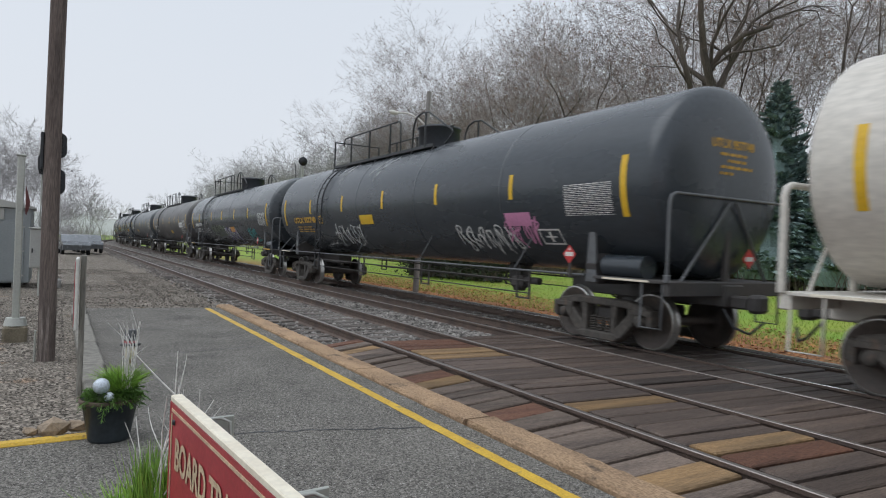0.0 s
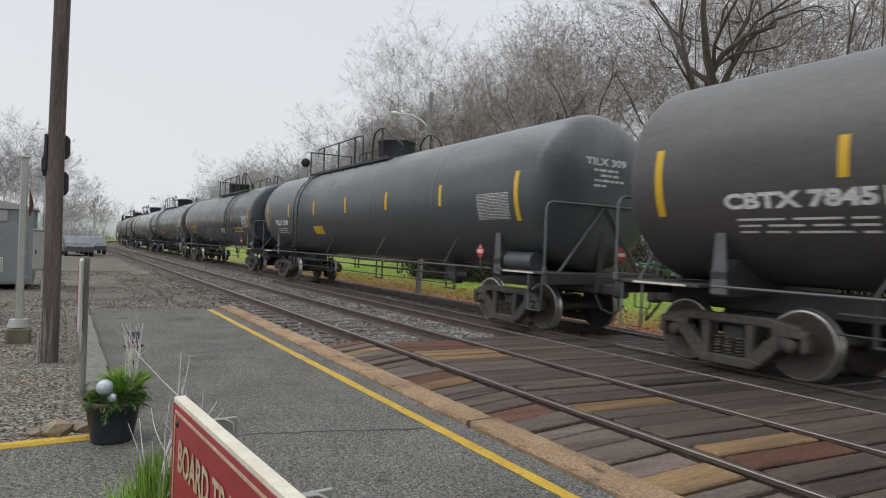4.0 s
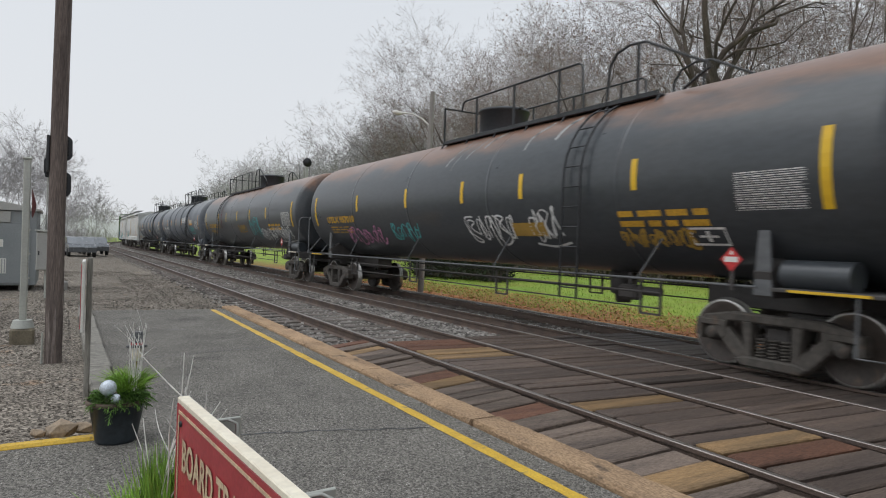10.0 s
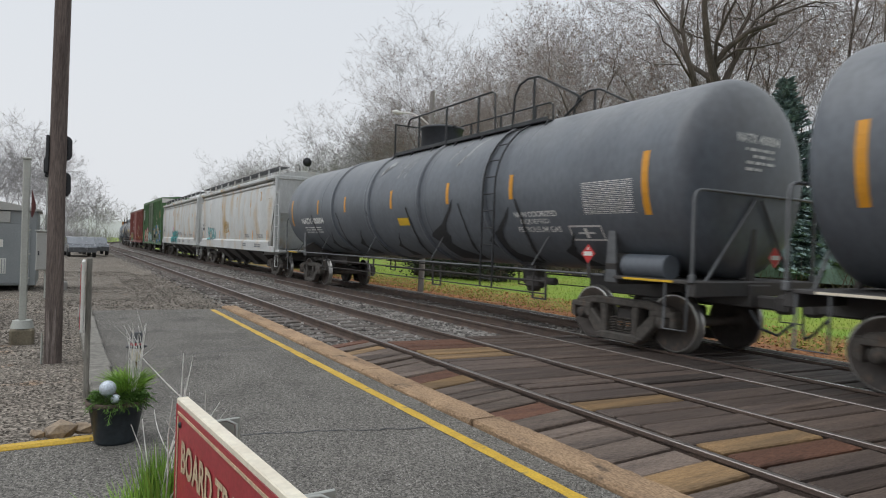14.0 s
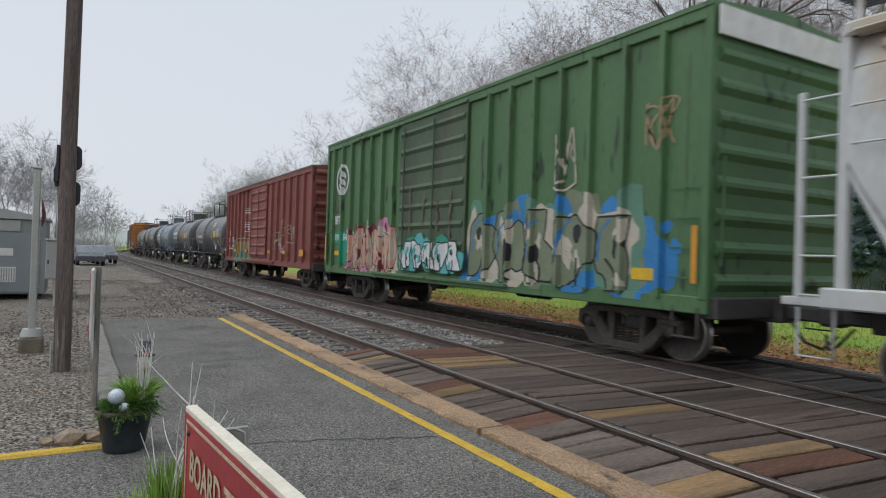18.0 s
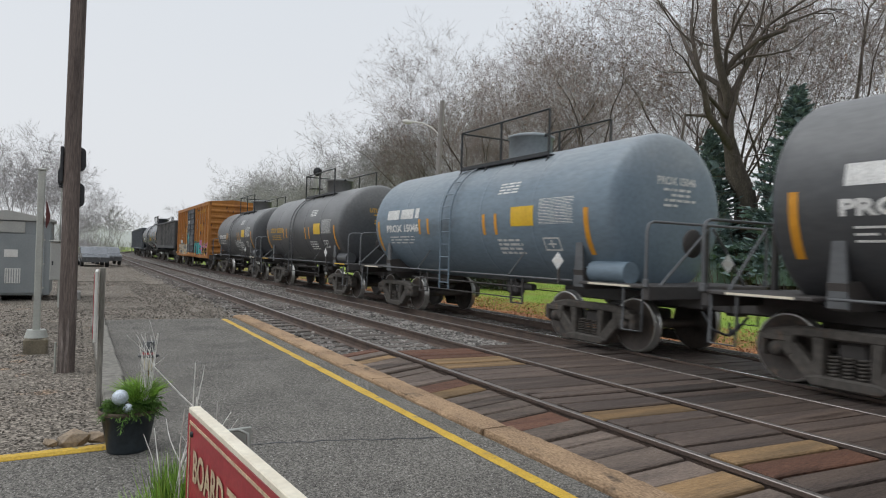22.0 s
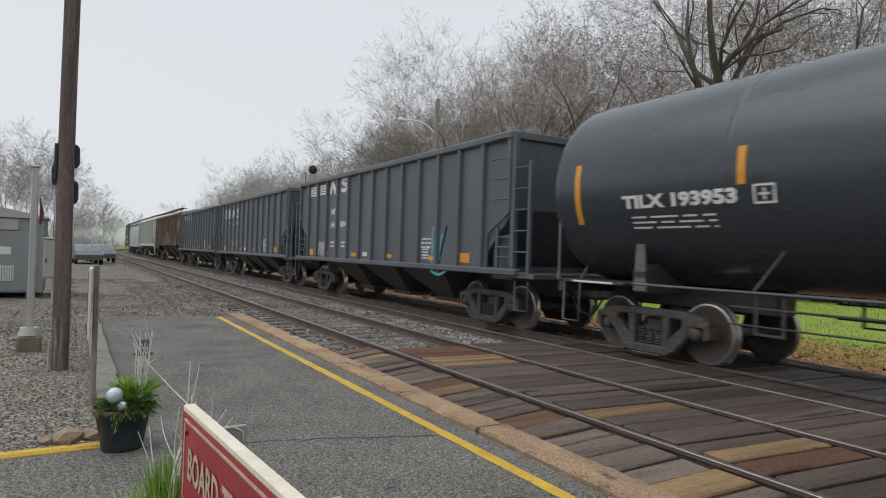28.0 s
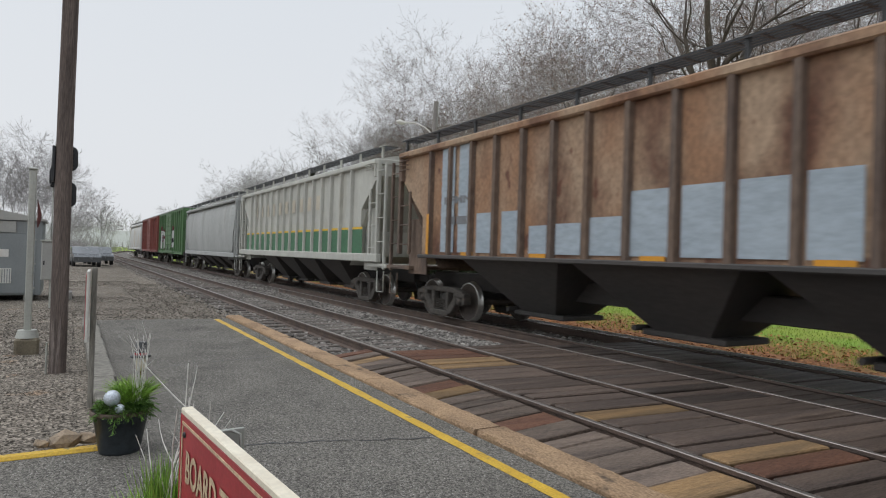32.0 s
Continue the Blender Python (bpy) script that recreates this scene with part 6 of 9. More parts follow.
def tank_car(u, half, R, zc, paint_key, number, mark, label, stripes, end_len=0.37, pitch=20.1, seed=1, tags=(), platform=(-5.5, 1.45), dome_x=0.3, dome_r=0.58, dome_h=0.55,
             ladder_x=-4.6, stripe_key="reflector", long_rail=True, extra=None, hazard="placard_red", plates=(), end_number=True, rib_x=()):
    """half: half the stripe-to-stripe length; the heads bulge beyond."""
    rnd = random.Random(seed)
    car = thing("tank_car", label, "tank car", group="train cars")
    side = round_side(R, zc)
    L = half + end_len
    prof = []
    for i in range(17):
        a = math.pi / 2 * i / 16
        prof.append((-L - R * 0.27 * max(0, math.cos(a)) ** 0.6, max(0.0001, R * math.sin(a) ** 0.6)))
    prof.append((-L + 0.08, R))
    seams = sorted([-L + 2 * L * k / 5 for k in range(1, 5)])
    for s in seams:
        prof += [(s - 0.06, R), (s - 0.02, R), (s - 0.012, R + 0.005), (s + 0.012, R + 0.005), (s + 0.02, R), (s + 0.06, R)]
    prof.append((L - 0.08, R))
    for i in range(16, -1, -1):
        a = math.pi / 2 * i / 16
        prof.append((L + R * 0.27 * max(0, math.cos(a)) ** 0.6, max(0.0001, R * math.sin(a) ** 0.6)))
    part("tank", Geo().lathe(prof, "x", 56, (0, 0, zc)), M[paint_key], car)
    for rx in rib_x:
        part("stiffener_ring", Geo().lathe([(rx - 0.06, R), (rx - 0.05, R + 0.05), (rx + 0.05, R + 0.05), (rx + 0.06, R)], "x", 48, (0, 0, zc)), M[paint_key], car)
    tx = pitch / 2 - 2.25
    fk, hk = ("tank_white", "tank_white") if paint_key == "tank_white" else ("under_dark", "rail_grey")
    for sg in (-1, 1):
        e = pitch / 2 - 0.55
        # end platform, sill, saddle, bolster web, steps and end rails
        part("end_platform", Geo().box((sg * (e - 0.75), 0, 1.14), (1.5, 2.9, 0.05), ch=0.01), M[fk], car)
        for s2 in (-1, 1):
            part("edge_strip", Geo().box((sg * (e - 0.8), s2 * 1.455, 1.14), (0.95, 0.008, 0.032)), M["cream_paint" if seed % 3 else "reflector"], car, "pale strip along the platform edge")
        part("stub_sill", Geo().box((sg * (e - 1.6), 0, 0.95), (3.4, 0.5, 0.34), ch=0.02), M[fk], car)
        part("end_beam", Geo().box((sg * e, 0, 1.05), (0.12, 2.9, 0.22), ch=0.015), M[fk], car)
        sd = [(-1.25, 1.02), (1.25, 1.02), (1.32, 1.35), (0.95, zc - math.sqrt(R * R - 0.9) + 0.05), (-0.95, zc - math.sqrt(R * R - 0.9) + 0.05), (-1.32, 1.35)]
        part("saddle", Geo().prism(sd, "x", sg * tx - 0.12, sg * tx + 0.12), M[fk], car, "saddle plate under the tank")
        for s2 in (-1, 1):
            part("web", Geo().prism([(sg * tx - 0.13, 1.05), (sg * tx + 0.13, 1.05), (sg * tx + 0.07, 1.95), (sg * tx + 0.16, 1.97), (sg * tx + 0.16, 2.06), (sg * tx - 0.16, 2.06), (sg * tx - 0.16, 1.97), (sg * tx - 0.07, 1.95)], "y", s2 * 1.28 - 0.02, s2 * 1.28 + 0.02), M["rail_grey" if fk == "under_dark" else fk], car, "tall bracing post with a cap")
            xr = sg * (e + 0.02)
            rz = 2.46 if half > 6 else 2.15
            part("end_rail_foot", Geo().box((xr, s2 * 1.47, 1.2), (0.09, 0.06, 0.12), ch=0.01), M[hk], car)
            part("brace_rod", Geo().cyl((xr, s2 * 0.06, rz - 0.06), (xr - sg * 0.1, s2 * 1.05, 1.15), 0.024, n=6), M[hk], car)
            part("step", Geo().tube([(xr - sg * 0.1, s2 * 1.42, 1.12), (xr - sg * 0.1, s2 * 1.44, 0.45), (xr - sg * 0.5, s2 * 1.44, 0.45), (xr - sg * 0.5, s2 * 1.42, 1.12)], 0.02, 5), M[hk], car, "bent sill step")
        hoop = [(xr, -1.47, 1.15), (xr, -1.47, rz - 0.14), (xr, -1.43, rz - 0.04), (xr, -1.33, rz), (xr, 1.33, rz), (xr, 1.43, rz - 0.04), (xr, 1.47, rz - 0.14), (xr, 1.47, 1.15)]
        part("end_handrail", Geo().tube(hoop, 0.045 if hk == "tank_white" else 0.024, 8), M[hk], car, "bent pipe handrail across the end")
        part("brake_stand" if sg > 0 else "end_post", Geo().box((sg * (e - 0.08), 0, (1.1 + rz) / 2), (0.07, 0.12, rz - 1.1), ch=0.01), M[fk], car)
        if sg > 0:
            part("hand_brake", Geo().lathe([(0.0, 0.0001), (0.0, 0.22), (0.03, 0.24), (0.05, 0.22), (0.05, 0.0001)], "x", 18, (e - 0.2, -0.2, 1.85)), M[fk], car, "round hand-brake wheel")
        coupler(car, sg * (pitch / 2 - 0.42), sg)
        truck(car, sg * tx, u)
    # long side rails with hangers
    for s2 in (-1, 1):
        y = s2 * 1.45
        part("running_rail", Geo().tube([(-tx, y, 1.16), (tx, y, 1.16)], 0.02, 6), M["rail_grey"], car, "long side handrail")
        if long_rail:
            part("lower_rail", Geo().tube([(-tx + 1.6, y * 0.9, 0.95), (tx - 1.6, y * 0.9, 0.95)], 0.018, 6), M["under_dark"], car)
            part("brake_pipe", Geo().tube([(-tx + 1.6, y * 0.9, 0.72), (tx - 1.6, y * 0.9, 0.72)], 0.014, 5), M["under_dark"], car)
            k = max(2, int(tx / 1.6))
            for i in range(k):
                x = -tx + 2.0 + (2 * tx - 4.0) * i / (k - 1)
                part("rail_hanger", Geo().box((x, y * 0.9, 0.86), (0.035, 0.035, 0.5)).box((x + 0.38, y * 0.9, 0.86), (0.035, 0.035, 0.5)).box((x + 0.19, y * 0.9, 0.62), (0.4, 0.03, 0.03)), M["under_dark"], car)
                zt = zc - math.sqrt(R * R - 1.1 ** 2) + 0.05
                part("strut", Geo().cyl((x, y * 0.97, 1.15), (x + 0.32, s2 * 1.22, max(1.5, zt + 0.1)), 0.014, n=6), M["rail_grey" if s2 < 0 else "under_dark"], car)
    part("brake_valve", Geo().box((tx - 3.0, -0.45, 0.86), (0.42, 0.26, 0.26), ch=0.05).cyl((tx - 2.8, -0.45, 0.9), (tx - 2.35, -0.45, 0.9), 0.075, n=10).box((tx - 3.0, -0.45, 1.06), (0.08, 0.08, 0.3)), M["under_dark"], car)
    part("outlet_housing", Geo().lathe([(0.62, 0.0001), (0.62, 0.14), (0.76, 0.16), (0.80, 0.24), (1.25, 0.26), (1.25, 0.0001)], "z", 14, (min(4.9, tx - 3.6), 0.0, 0.0)), M["under_dark"], car)
    part("air_reservoir", Geo().cyl((tx + 0.2, -1.1, 1.33), (tx + 1.05, -1.1, 1.33), 0.19, n=16), M[paint_key], car, "cylindrical air reservoir")
    # top: walkway, dome, railings
    p0, p1 = platform
    big = half > 6
    wz = zc + math.sqrt(R * R - 0.81 ** 2) + 0.07
    for s2 in (-1, 1):
        y = s2 * 0.81
        part("walkway", Geo().box(((p0 + p1) / 2, y * 0.88, wz), (p1 - p0, 0.24, 0.035), ch=0.006), M["black_metal"], car, "grated top walkway")
        part("toe_board", Geo().box(((p0 + p1) / 2, y * 1.03, wz + 0.03), (p1 - p0, 0.018, 0.08), ch=0.004), M["black_metal"], car)
        posts = [p0 + 0.05, p0 + 1.5, p0 + 2.95, p0 + 4.4] if big else [p0, (p0 + p1) / 2, p1]
        for x in posts:
            part("railing_post", Geo().box((x, y * 1.03, wz + 0.45), (0.045, 0.045, 0.95), ch=0.006), M["black_metal"], car)
        n = max(2, int((p1 - p0) / 1.1))
        for i in range(n + 1):
            x = p0 + (p1 - p0) * i / n
            part("walkway_bracket", Geo().cyl((x, y, wz), (x, y * 1.12, zc + math.sqrt(R * R - (y * 1.12) ** 2) - 0.03), 0.022, n=5), M["black_metal"], car)
        t = wz + 0.92
        if big:
            part("handrail", Geo().tube([(p0 + 0.85, y * 1.03, t - 0.25), (p0 + 0.9, y * 1.03, t - 0.05), (p0 + 1.0, y * 1.03, t), (p0 + 4.95, y * 1.03, t), (p0 + 5.05, y * 1.03, t - 0.06), (p0 + 5.1, y * 1.03, wz)], 0.024, 6), M["black_metal"], car)
            gx = p1 - 1.15
            part("gate_rail", Geo().tube([(gx - 0.02, y * 1.03, wz), (gx + 0.05, y * 1.03, t - 0.25), (gx + 0.2, y * 1.03, t - 0.05), (gx + 0.5, y * 1.03, t + 0.03), (gx + 0.85, y * 1.03, t), (gx + 2.05, y * 1.03, wz + 0.3), (gx + 2.1, y * 1.03, wz + 0.22), (gx + 1.95, y * 0.95, wz + 0.2), (gx + 1.55, y * 0.9, wz + 0.02)], 0.026, 6), M["black_metal"], car, "raised bent handrail at the valve housing")
            part("gate_post", Geo().box((gx + 0.7, y * 1.03, wz + 0.46), (0.045, 0.045, 0.92), ch=0.006), M["black_metal"], car)
        else:
            part("handrail", Geo().tube([(p0, y * 1.03, t), (p1, y * 1.03, t)], 0.022, 6), M["black_metal"], car)
    part("end_cross_rail", Geo().tube([(p0 + 0.05, -0.83, wz + 0.9), (p0 + 0.05, 0.83, wz + 0.9)], 0.022, 6), M["black_metal"], car)
    if big and paint_key != "tank_white":
        spill(car, round_side(R, zc, 0.004), zc, R, [p0 + q + rnd.uniform(-0.2, 0.2) for q in (1.6, 2.0, 2.4, 2.6, 4.6, 5.2)], seed)
    d = part("dome", Geo().lathe([(zc + R - 0.25, dome_r), (zc + R + dome_h - 0.06, dome_r), (zc + R + dome_h - 0.06, dome_r + 0.04), (zc + R + dome_h, dome_r + 0.03), (zc + R + dome_h + 0.05, dome_r * 0.7), (zc + R + dome_h + 0.06, 0.0001)], "z", 28, (dome_x, 0, 0)), M["dome_grey" if half > 6 else paint_key], car, "round valve housing")
    part("dome_lid_bolt", Geo().cyl((dome_x + dome_r * 0.9, 0, zc + R + dome_h - 0.03), (dome_x + dome_r + 0.12, 0, zc + R + dome_h - 0.03), 0.04, n=8), M["black_metal"], d)
    if ladder_x is not None:
        ladder(car, ladder_x, lambda z: side(0, z) - 0.09 if z > zc else -R - 0.095, 0.75, zc + R * 0.93, n=10, mat_key="black_metal" if half > 6 else paint_key)
    # marks
    for x, z0, z1, w in stripes:
        part("reflective_stripe", mark_rect(Geo(), side, x - w / 2, x + w / 2, z0, z1), M[stripe_key], car, "yellow reflective stripe")
    ns, nx, nz, nsz = number
    if ns:
        part("car_number", mark_text(side, ns, nx, nz, nsz, 0.21), M[mark], car, "stencilled car number")
        part("fine_print", bars(side, nx + 0.15, nz - 0.14, nsz * 0.75, 3, 0.028, 0.05, rnd), M[mark], car, "small stencilled lines")
    if end_number and ns:
        def hs(y, z):
            q = min(0.98, math.hypot(y, z - zc) / R)
            return L + R * 0.27 * math.cos(math.asin(q ** (1 / 0.6))) ** 0.6 + 0.008

        k = R / 1.55
        vs, fs = text_mesh(ns, 0.19, 0.006)
        wx = max(v[0] for v in vs)
        vs = [(-0.5 * k + v[0] / wx * 1.06 * k, zc + 0.52 * k + v[1]) for v in vs]
        part("head_number", Geo().add([(hs(y, z), y, z) for y, z in vs], fs), M[mark], car, "stencilled number on the tank head")
        g = Geo()
        for r, (a, b) in enumerate(((-0.3, 0.42), (-0.12, 0.4), (-0.28, 0.5), (-0.3, 0.1))):
            zz, y = zc + (0.40 - 0.1 * r) * k, a
            while y < b - 0.05:
                y2 = min(b, y + rnd.uniform(0.06, 0.2))
                g.add([(hs(y, zz), y, zz), (hs(y2, zz), y2, zz), (hs(y2, zz + 0.045), y2, zz + 0.045), (hs(y, zz + 0.045), y, zz + 0.045)], [(0, 1, 2, 3)])
                y = y2 + 0.035
        part("head_print", g, M[mark], car, "small stencilled lines")
    for x0, x1, z0, z1 in plates:
        table_plate(car, side, x0, x1, z0, z1)
    if hazard:
        diamond(car, tx - 0.3, -1.52, 1.5, hazard)
        part("placard_stand", Geo().box((tx - 0.3, -1.50, 1.3), (0.05, 0.02, 0.4)), M["under_dark"], car)
        g = Geo()
        zz, yy = 1.53, 0.44
        xe = e + 0.02
        p = part("end_placard", Geo().prism([(yy - 0.16, zz), (yy, zz - 0.16), (yy + 0.16, zz), (yy, zz + 0.16)], "x", xe, xe + 0.01), M[hazard], car, "diamond hazard placard on the end")
        part("end_placard_panel", Geo().box((xe + 0.013, yy, zz), (0.004, 0.2, 0.07)), M["white_paint"], p)
    for x, z, w, h, sd, c, n in tags:
        part("graffiti", tag(side, x, z, w, h, sd, letters=n), M["spray_" + c], car, "sprayed graffiti tag")
    if paint_key == "tank_slate":
        gs = round_side(R, zc, 0.012)
        for x, k in ((-5.4, 0.55), (-3.0, 0.6), (-0.4, 0.5), (1.85, 1.25), (4.25, 1.0), (6.3, 0.5)):
            x += rnd.uniform(-0.15, 0.15)
            hi = 1.35 + 1.0 * k
            run = [(x + 0.95 * k, hi, 0.03, 0.0), (x + 0.75 * k, hi - 0.2 * k, 0.10 * k, 0.0), (x + 0.5 * k, hi - 0.42 * k, 0.22 * k, 0.02), (x + 0.2 * k, hi - 0.58 * k, 0.52 * k, 0.03), (x + 0.12 * k, hi - 0.66 * k, 0.60 * k, 0.0),
                   (x + 0.2 * k, hi - 0.78 * k, 0.42 * k, 0.0), (x + 0.32 * k, hi - 0.9 * k, 0.5 * k, 0.0), (x + 0.5 * k, 1.36, 0.8 * k, 0.0), (x + 0.6 * k, 1.27, 0.95 * k, 0.0)]
            run = [(a + rnd.uniform(-0.04, 0.04), max(1.25, b), w * rnd.uniform(0.8, 1.2), h) for a, b, w, h in run]
            part("grime_streak", ribbon(Geo(), gs, run), M["grime_black"], car, "black spilt grime streak")
        for x in (-6.6, -4.2, -1.8, 0.7, 3.2, 5.3):
            run = [(x + 0.25 * math.sin(2.2 * (z - 1.3)) + rnd.uniform(-0.03, 0.03), z, rnd.uniform(0.03, 0.10) * (2.0 if z < 1.7 else 1), 0.0) for z in (2.5, 2.3, 2.1, 1.9, 1.75, 1.6, 1.45, 1.3)]
            part("grime_streak", ribbon(Geo(), gs, run), M["grime_black"], car, "black spilt grime streak")
        g = ribbon(Geo(), gs, [(-1.1, 3.45, 0.05, 0), (-1.0, 3.55, 0.2, 0), (-0.75, 3.72, 0.35, 0), (-0.6, 3.85, 0.3, 0)])
        part("spill_mark", g, M["spill_white"], car, "pale spill below the walkway")
    if extra:
        extra(car, side)
    return car


def long_stripes(half, z0=2.1, z1=3.08):
    out = [(-half, z0 + 0.02, z1, 0.13), (half, z0 + 0.02, z1, 0.13)]
    k = 6
    for i in range(1, k):
        out.append((-half + 2 * half * i / k, 2.5, 2.98, 0.12))
    return out


def cut(poly, k, at, below):
    """The part of a polygon on one side of a plane across axis k."""
    out = []
    for i, p in enumerate(poly):
        q = poly[i - 1]
        a, b = (q[k] <= at) == below, (p[k] <= at) == below
        if a != b:
            t = (at - q[k]) / (p[k] - q[k])
            out.append(tuple(q[j] + (p[j] - q[j]) * t for j in range(3)))
        if b:
            out.append(p)
    return out


def wrap_marks(car, W, posts, z0):
    """Lay the painted marks of a boxcar's near side on its panels, posts and sill."""
    base, top = W / 2 - 0.06, W / 2 + 0.04
    edges = sorted(x + o for x in posts for o in (-0.065, -0.045, 0.045, 0.065))

    def depth(x, z):
        if z < z0 + 0.051:
            return W / 2 - 0.008
        d = min((abs(x - p) for p in posts), default=9)
        return base if d >= 0.0649 else top if d <= 0.0451 else base + (top - base) * (0.065 - d) / 0.02

    for ob in car.children:
        me = ob.data
        if me is None or not me.vertices or not (-W / 2 - 0.045 < me.vertices[0].co.y < -W / 2 - 0.015) or max(v.co.y for v in me.vertices) > -W / 2 or ob.name.startswith("reflective"):
            continue
        g = Geo()
        step = 0.0003 if ob.name.startswith("emblem") else 0.0
        for k, p in enumerate(me.polygons):
            poly = [tuple(me.vertices[i].co) for i in p.vertices]
            e = -poly[0][1] - W / 2 - 0.017 + step * (k % 17)
            zs = [cut(poly, 2, z0 + 0.05, True), cut(poly, 2, z0 + 0.05, False)]
            for part_z in zs:
                rest = part_z
                lo, hi = min((q[0] for q in poly)), max((q[0] for q in poly))
                for x in [x for x in edges if lo < x < hi] + [None]:
                    if len(rest) < 3:
                        break
                    cell = rest if x is None else cut(rest, 0, x, True)
                    rest = rest if x is None else cut(rest, 0, x, False)
                    if len(cell) >= 3:
                        mz = sum(q[2] for q in cell) / len(cell)
                        g.add([(q[0], -depth(q[0], mz) - e, q[2]) for q in cell], [tuple(range(len(cell)))])
        if g.v:
            new_me = g.mesh(me.name, me.materials[0])
            ob.data = new_me


def box_car(u, L, W, z0, zt, key, door, rib_n, label, end_key=None, door_key=None, roof_key="roof_grey", pitch=16.6, marks=None, stripes=(), stripe_key="reflector", posts=None):
    car = thing("box_car", label, "boxcar", group="train cars")
    h = L / 2
    part("body", Geo().box((0, 0, (z0 + zt) / 2), (L - 0.06, W - 0.12, zt - z0)), M[key], car)
    part("roof", Geo().prism([(-W / 2 - 0.02, zt - 0.02), (W / 2 + 0.02, zt - 0.02), (W / 2 + 0.02, zt + 0.05), (0, zt + 0.2), (-W / 2 - 0.02, zt + 0.05)], "x", -h, h), M[roof_key], car, "shallow peaked metal roof")
    for i in range(14):
        x = -h + L * (i + 0.5) / 14
        part("roof_rib", Geo().prism([(-W / 2, zt + 0.05), (0, zt + 0.2), (W / 2, zt + 0.05), (0, zt + 0.235)], "x", x - 0.03, x + 0.03), M[roof_key], car)
    dx0, dx1 = door
    posts = posts or [-h + L * i / rib_n for i in range(1, rib_n) if not dx0 - 0.1 < -h + L * i / rib_n < dx1 + 0.1]
    for s in (-1, 1):
        y = s * (W / 2 - 0.06)
        part("side_sill", Geo().box((0, y, z0 - 0.07), (L, 0.1, 0.24), ch=0.015), M[key], car)
        part("top_chord", Geo().box((0, y, zt - 0.09), (L, 0.12, 0.2), ch=0.015), M[key], car)
        for sx in (-1, 1):
            part("corner_post", Geo().box((sx * (h - 0.07), y, (z0 + zt) / 2), (0.14, 0.13, zt - z0), ch=0.02), M[key], car)
        for x in posts:
            part("side_post", Geo().prism([(x - 0.065, y), (x - 0.045, y + s * 0.10), (x + 0.045, y + s * 0.10), (x + 0.065, y)][::s], "z", z0, zt - 0.15), M[key], car)
        dy = y + s * 0.05
        dk = M[door_key or key]
        d = part("door", Geo().box(((dx0 + dx1) / 2, dy, (z0 + zt) / 2 - 0.02), (dx1 - dx0, 0.06, zt - z0 - 0.3), ch=0.01), dk, car, "sliding ribbed side door")
        for i in range(8):
            z = z0 + 0.25 + (zt - z0 - 0.7) * i / 7
            part("door_rib", Geo().add([(x, dy + s * o, z + q) for x in (dx0 + 0.08, dx1 - 0.08) for o, q in ((0.028, -0.09), (0.075, 0), (0.028, 0.09))], [(0, 1, 4, 3), (1, 2, 5, 4), (0, 2, 1), (3, 4, 5)]), dk, d)
        for x in (dx0 + 0.35, (dx0 + dx1) / 2 + 0.25):
            part("door_bar", Geo().cyl((x, dy + s * 0.09, z0 + 0.1), (x, dy + s * 0.09, zt - 0.3), 0.02, n=6), dk, d)
        part("door_track", Geo().box(((dx0 + dx1) / 2, dy + s * 0.02, z0 - 0.06), ((dx1 - dx0) * 2, 0.1, 0.07), ch=0.01), M[key], car)
        part("door_rail", Geo().box(((dx0 + dx1) / 2 - (dx1 - dx0) / 2, dy + s * 0.02, zt - 0.14), ((dx1 - dx0) * 2, 0.1, 0.07), ch=0.01), M[key], car)
    for sg in (-1, 1):
        x = sg * (h - 0.03)
        part("end_wall", Geo().box((x, 0, (z0 + zt) / 2), (0.05, W - 0.1, zt - z0)), M[end_key or key], car)
        k = 9
        for i in range(k):
            z = z0 + 0.25 + (zt - z0 - 0.45) * i / (k - 1)
            g = Geo().add([(x + sg * o, y, z + q) for y in (-W / 2 + 0.15, W / 2 - 0.15) for o, q in ((0.02, -0.13), (0.09, -0.03), (0.09, 0.03), (0.02, 0.13))], [(0, 1, 5, 4), (1, 2, 6, 5), (2, 3, 7, 6), (0, 3, 2, 1), (4, 5, 6, 7)])
            part("end_corrugation", g, M[end_key or key], car)
        for s in (-1, 1):
            y = s * (W / 2 + 0.03)
            for i in range(4):
                part("grab_iron", Geo().tube([(sg * (h - 0.12), y, z0 + 0.3 + i * 0.42), (sg * (h - 0.12), y + s * 0.06, z0 + 0.3 + i * 0.42), (sg * (h - 0.62), y + s * 0.06, z0 + 0.3 + i * 0.42), (sg * (h - 0.62), y, z0 + 0.3 + i * 0.42)], 0.014, 5), M[key], car)
            part("sill_step", Geo().tube([(sg * (h - 0.12), y, z0 - 0.1), (sg * (h - 0.12), y, 0.5), (sg * (h - 0.55), y, 0.5), (sg * (h - 0.55), y, z0 - 0.1)], 0.02, 5), M["under_dark"], car)
        for s in (-1, 1):
            part("end_rung", Geo().tube([(x + sg * 0.1, s * (W / 2 - 0.2), 1.5), (x + sg * 0.12, s * (W / 2 - 0.2), 3.0)], 0.018, 5), M[key], car)
        part("end_sill", Geo().box((sg * (h - 0.05), 0, z0 - 0.1), (0.3, W - 0.2, 0.3), ch=0.02), M["under_dark"], car)
        coupler(car, sg * (pitch / 2 - 0.42), sg)
        truck(car, sg * (pitch / 2 - 2.75), u)
    part("centre_sill", Geo().box((0, 0, 0.88), (pitch - 1.2, 0.5, 0.34), ch=0.02), M["under_dark"], car)
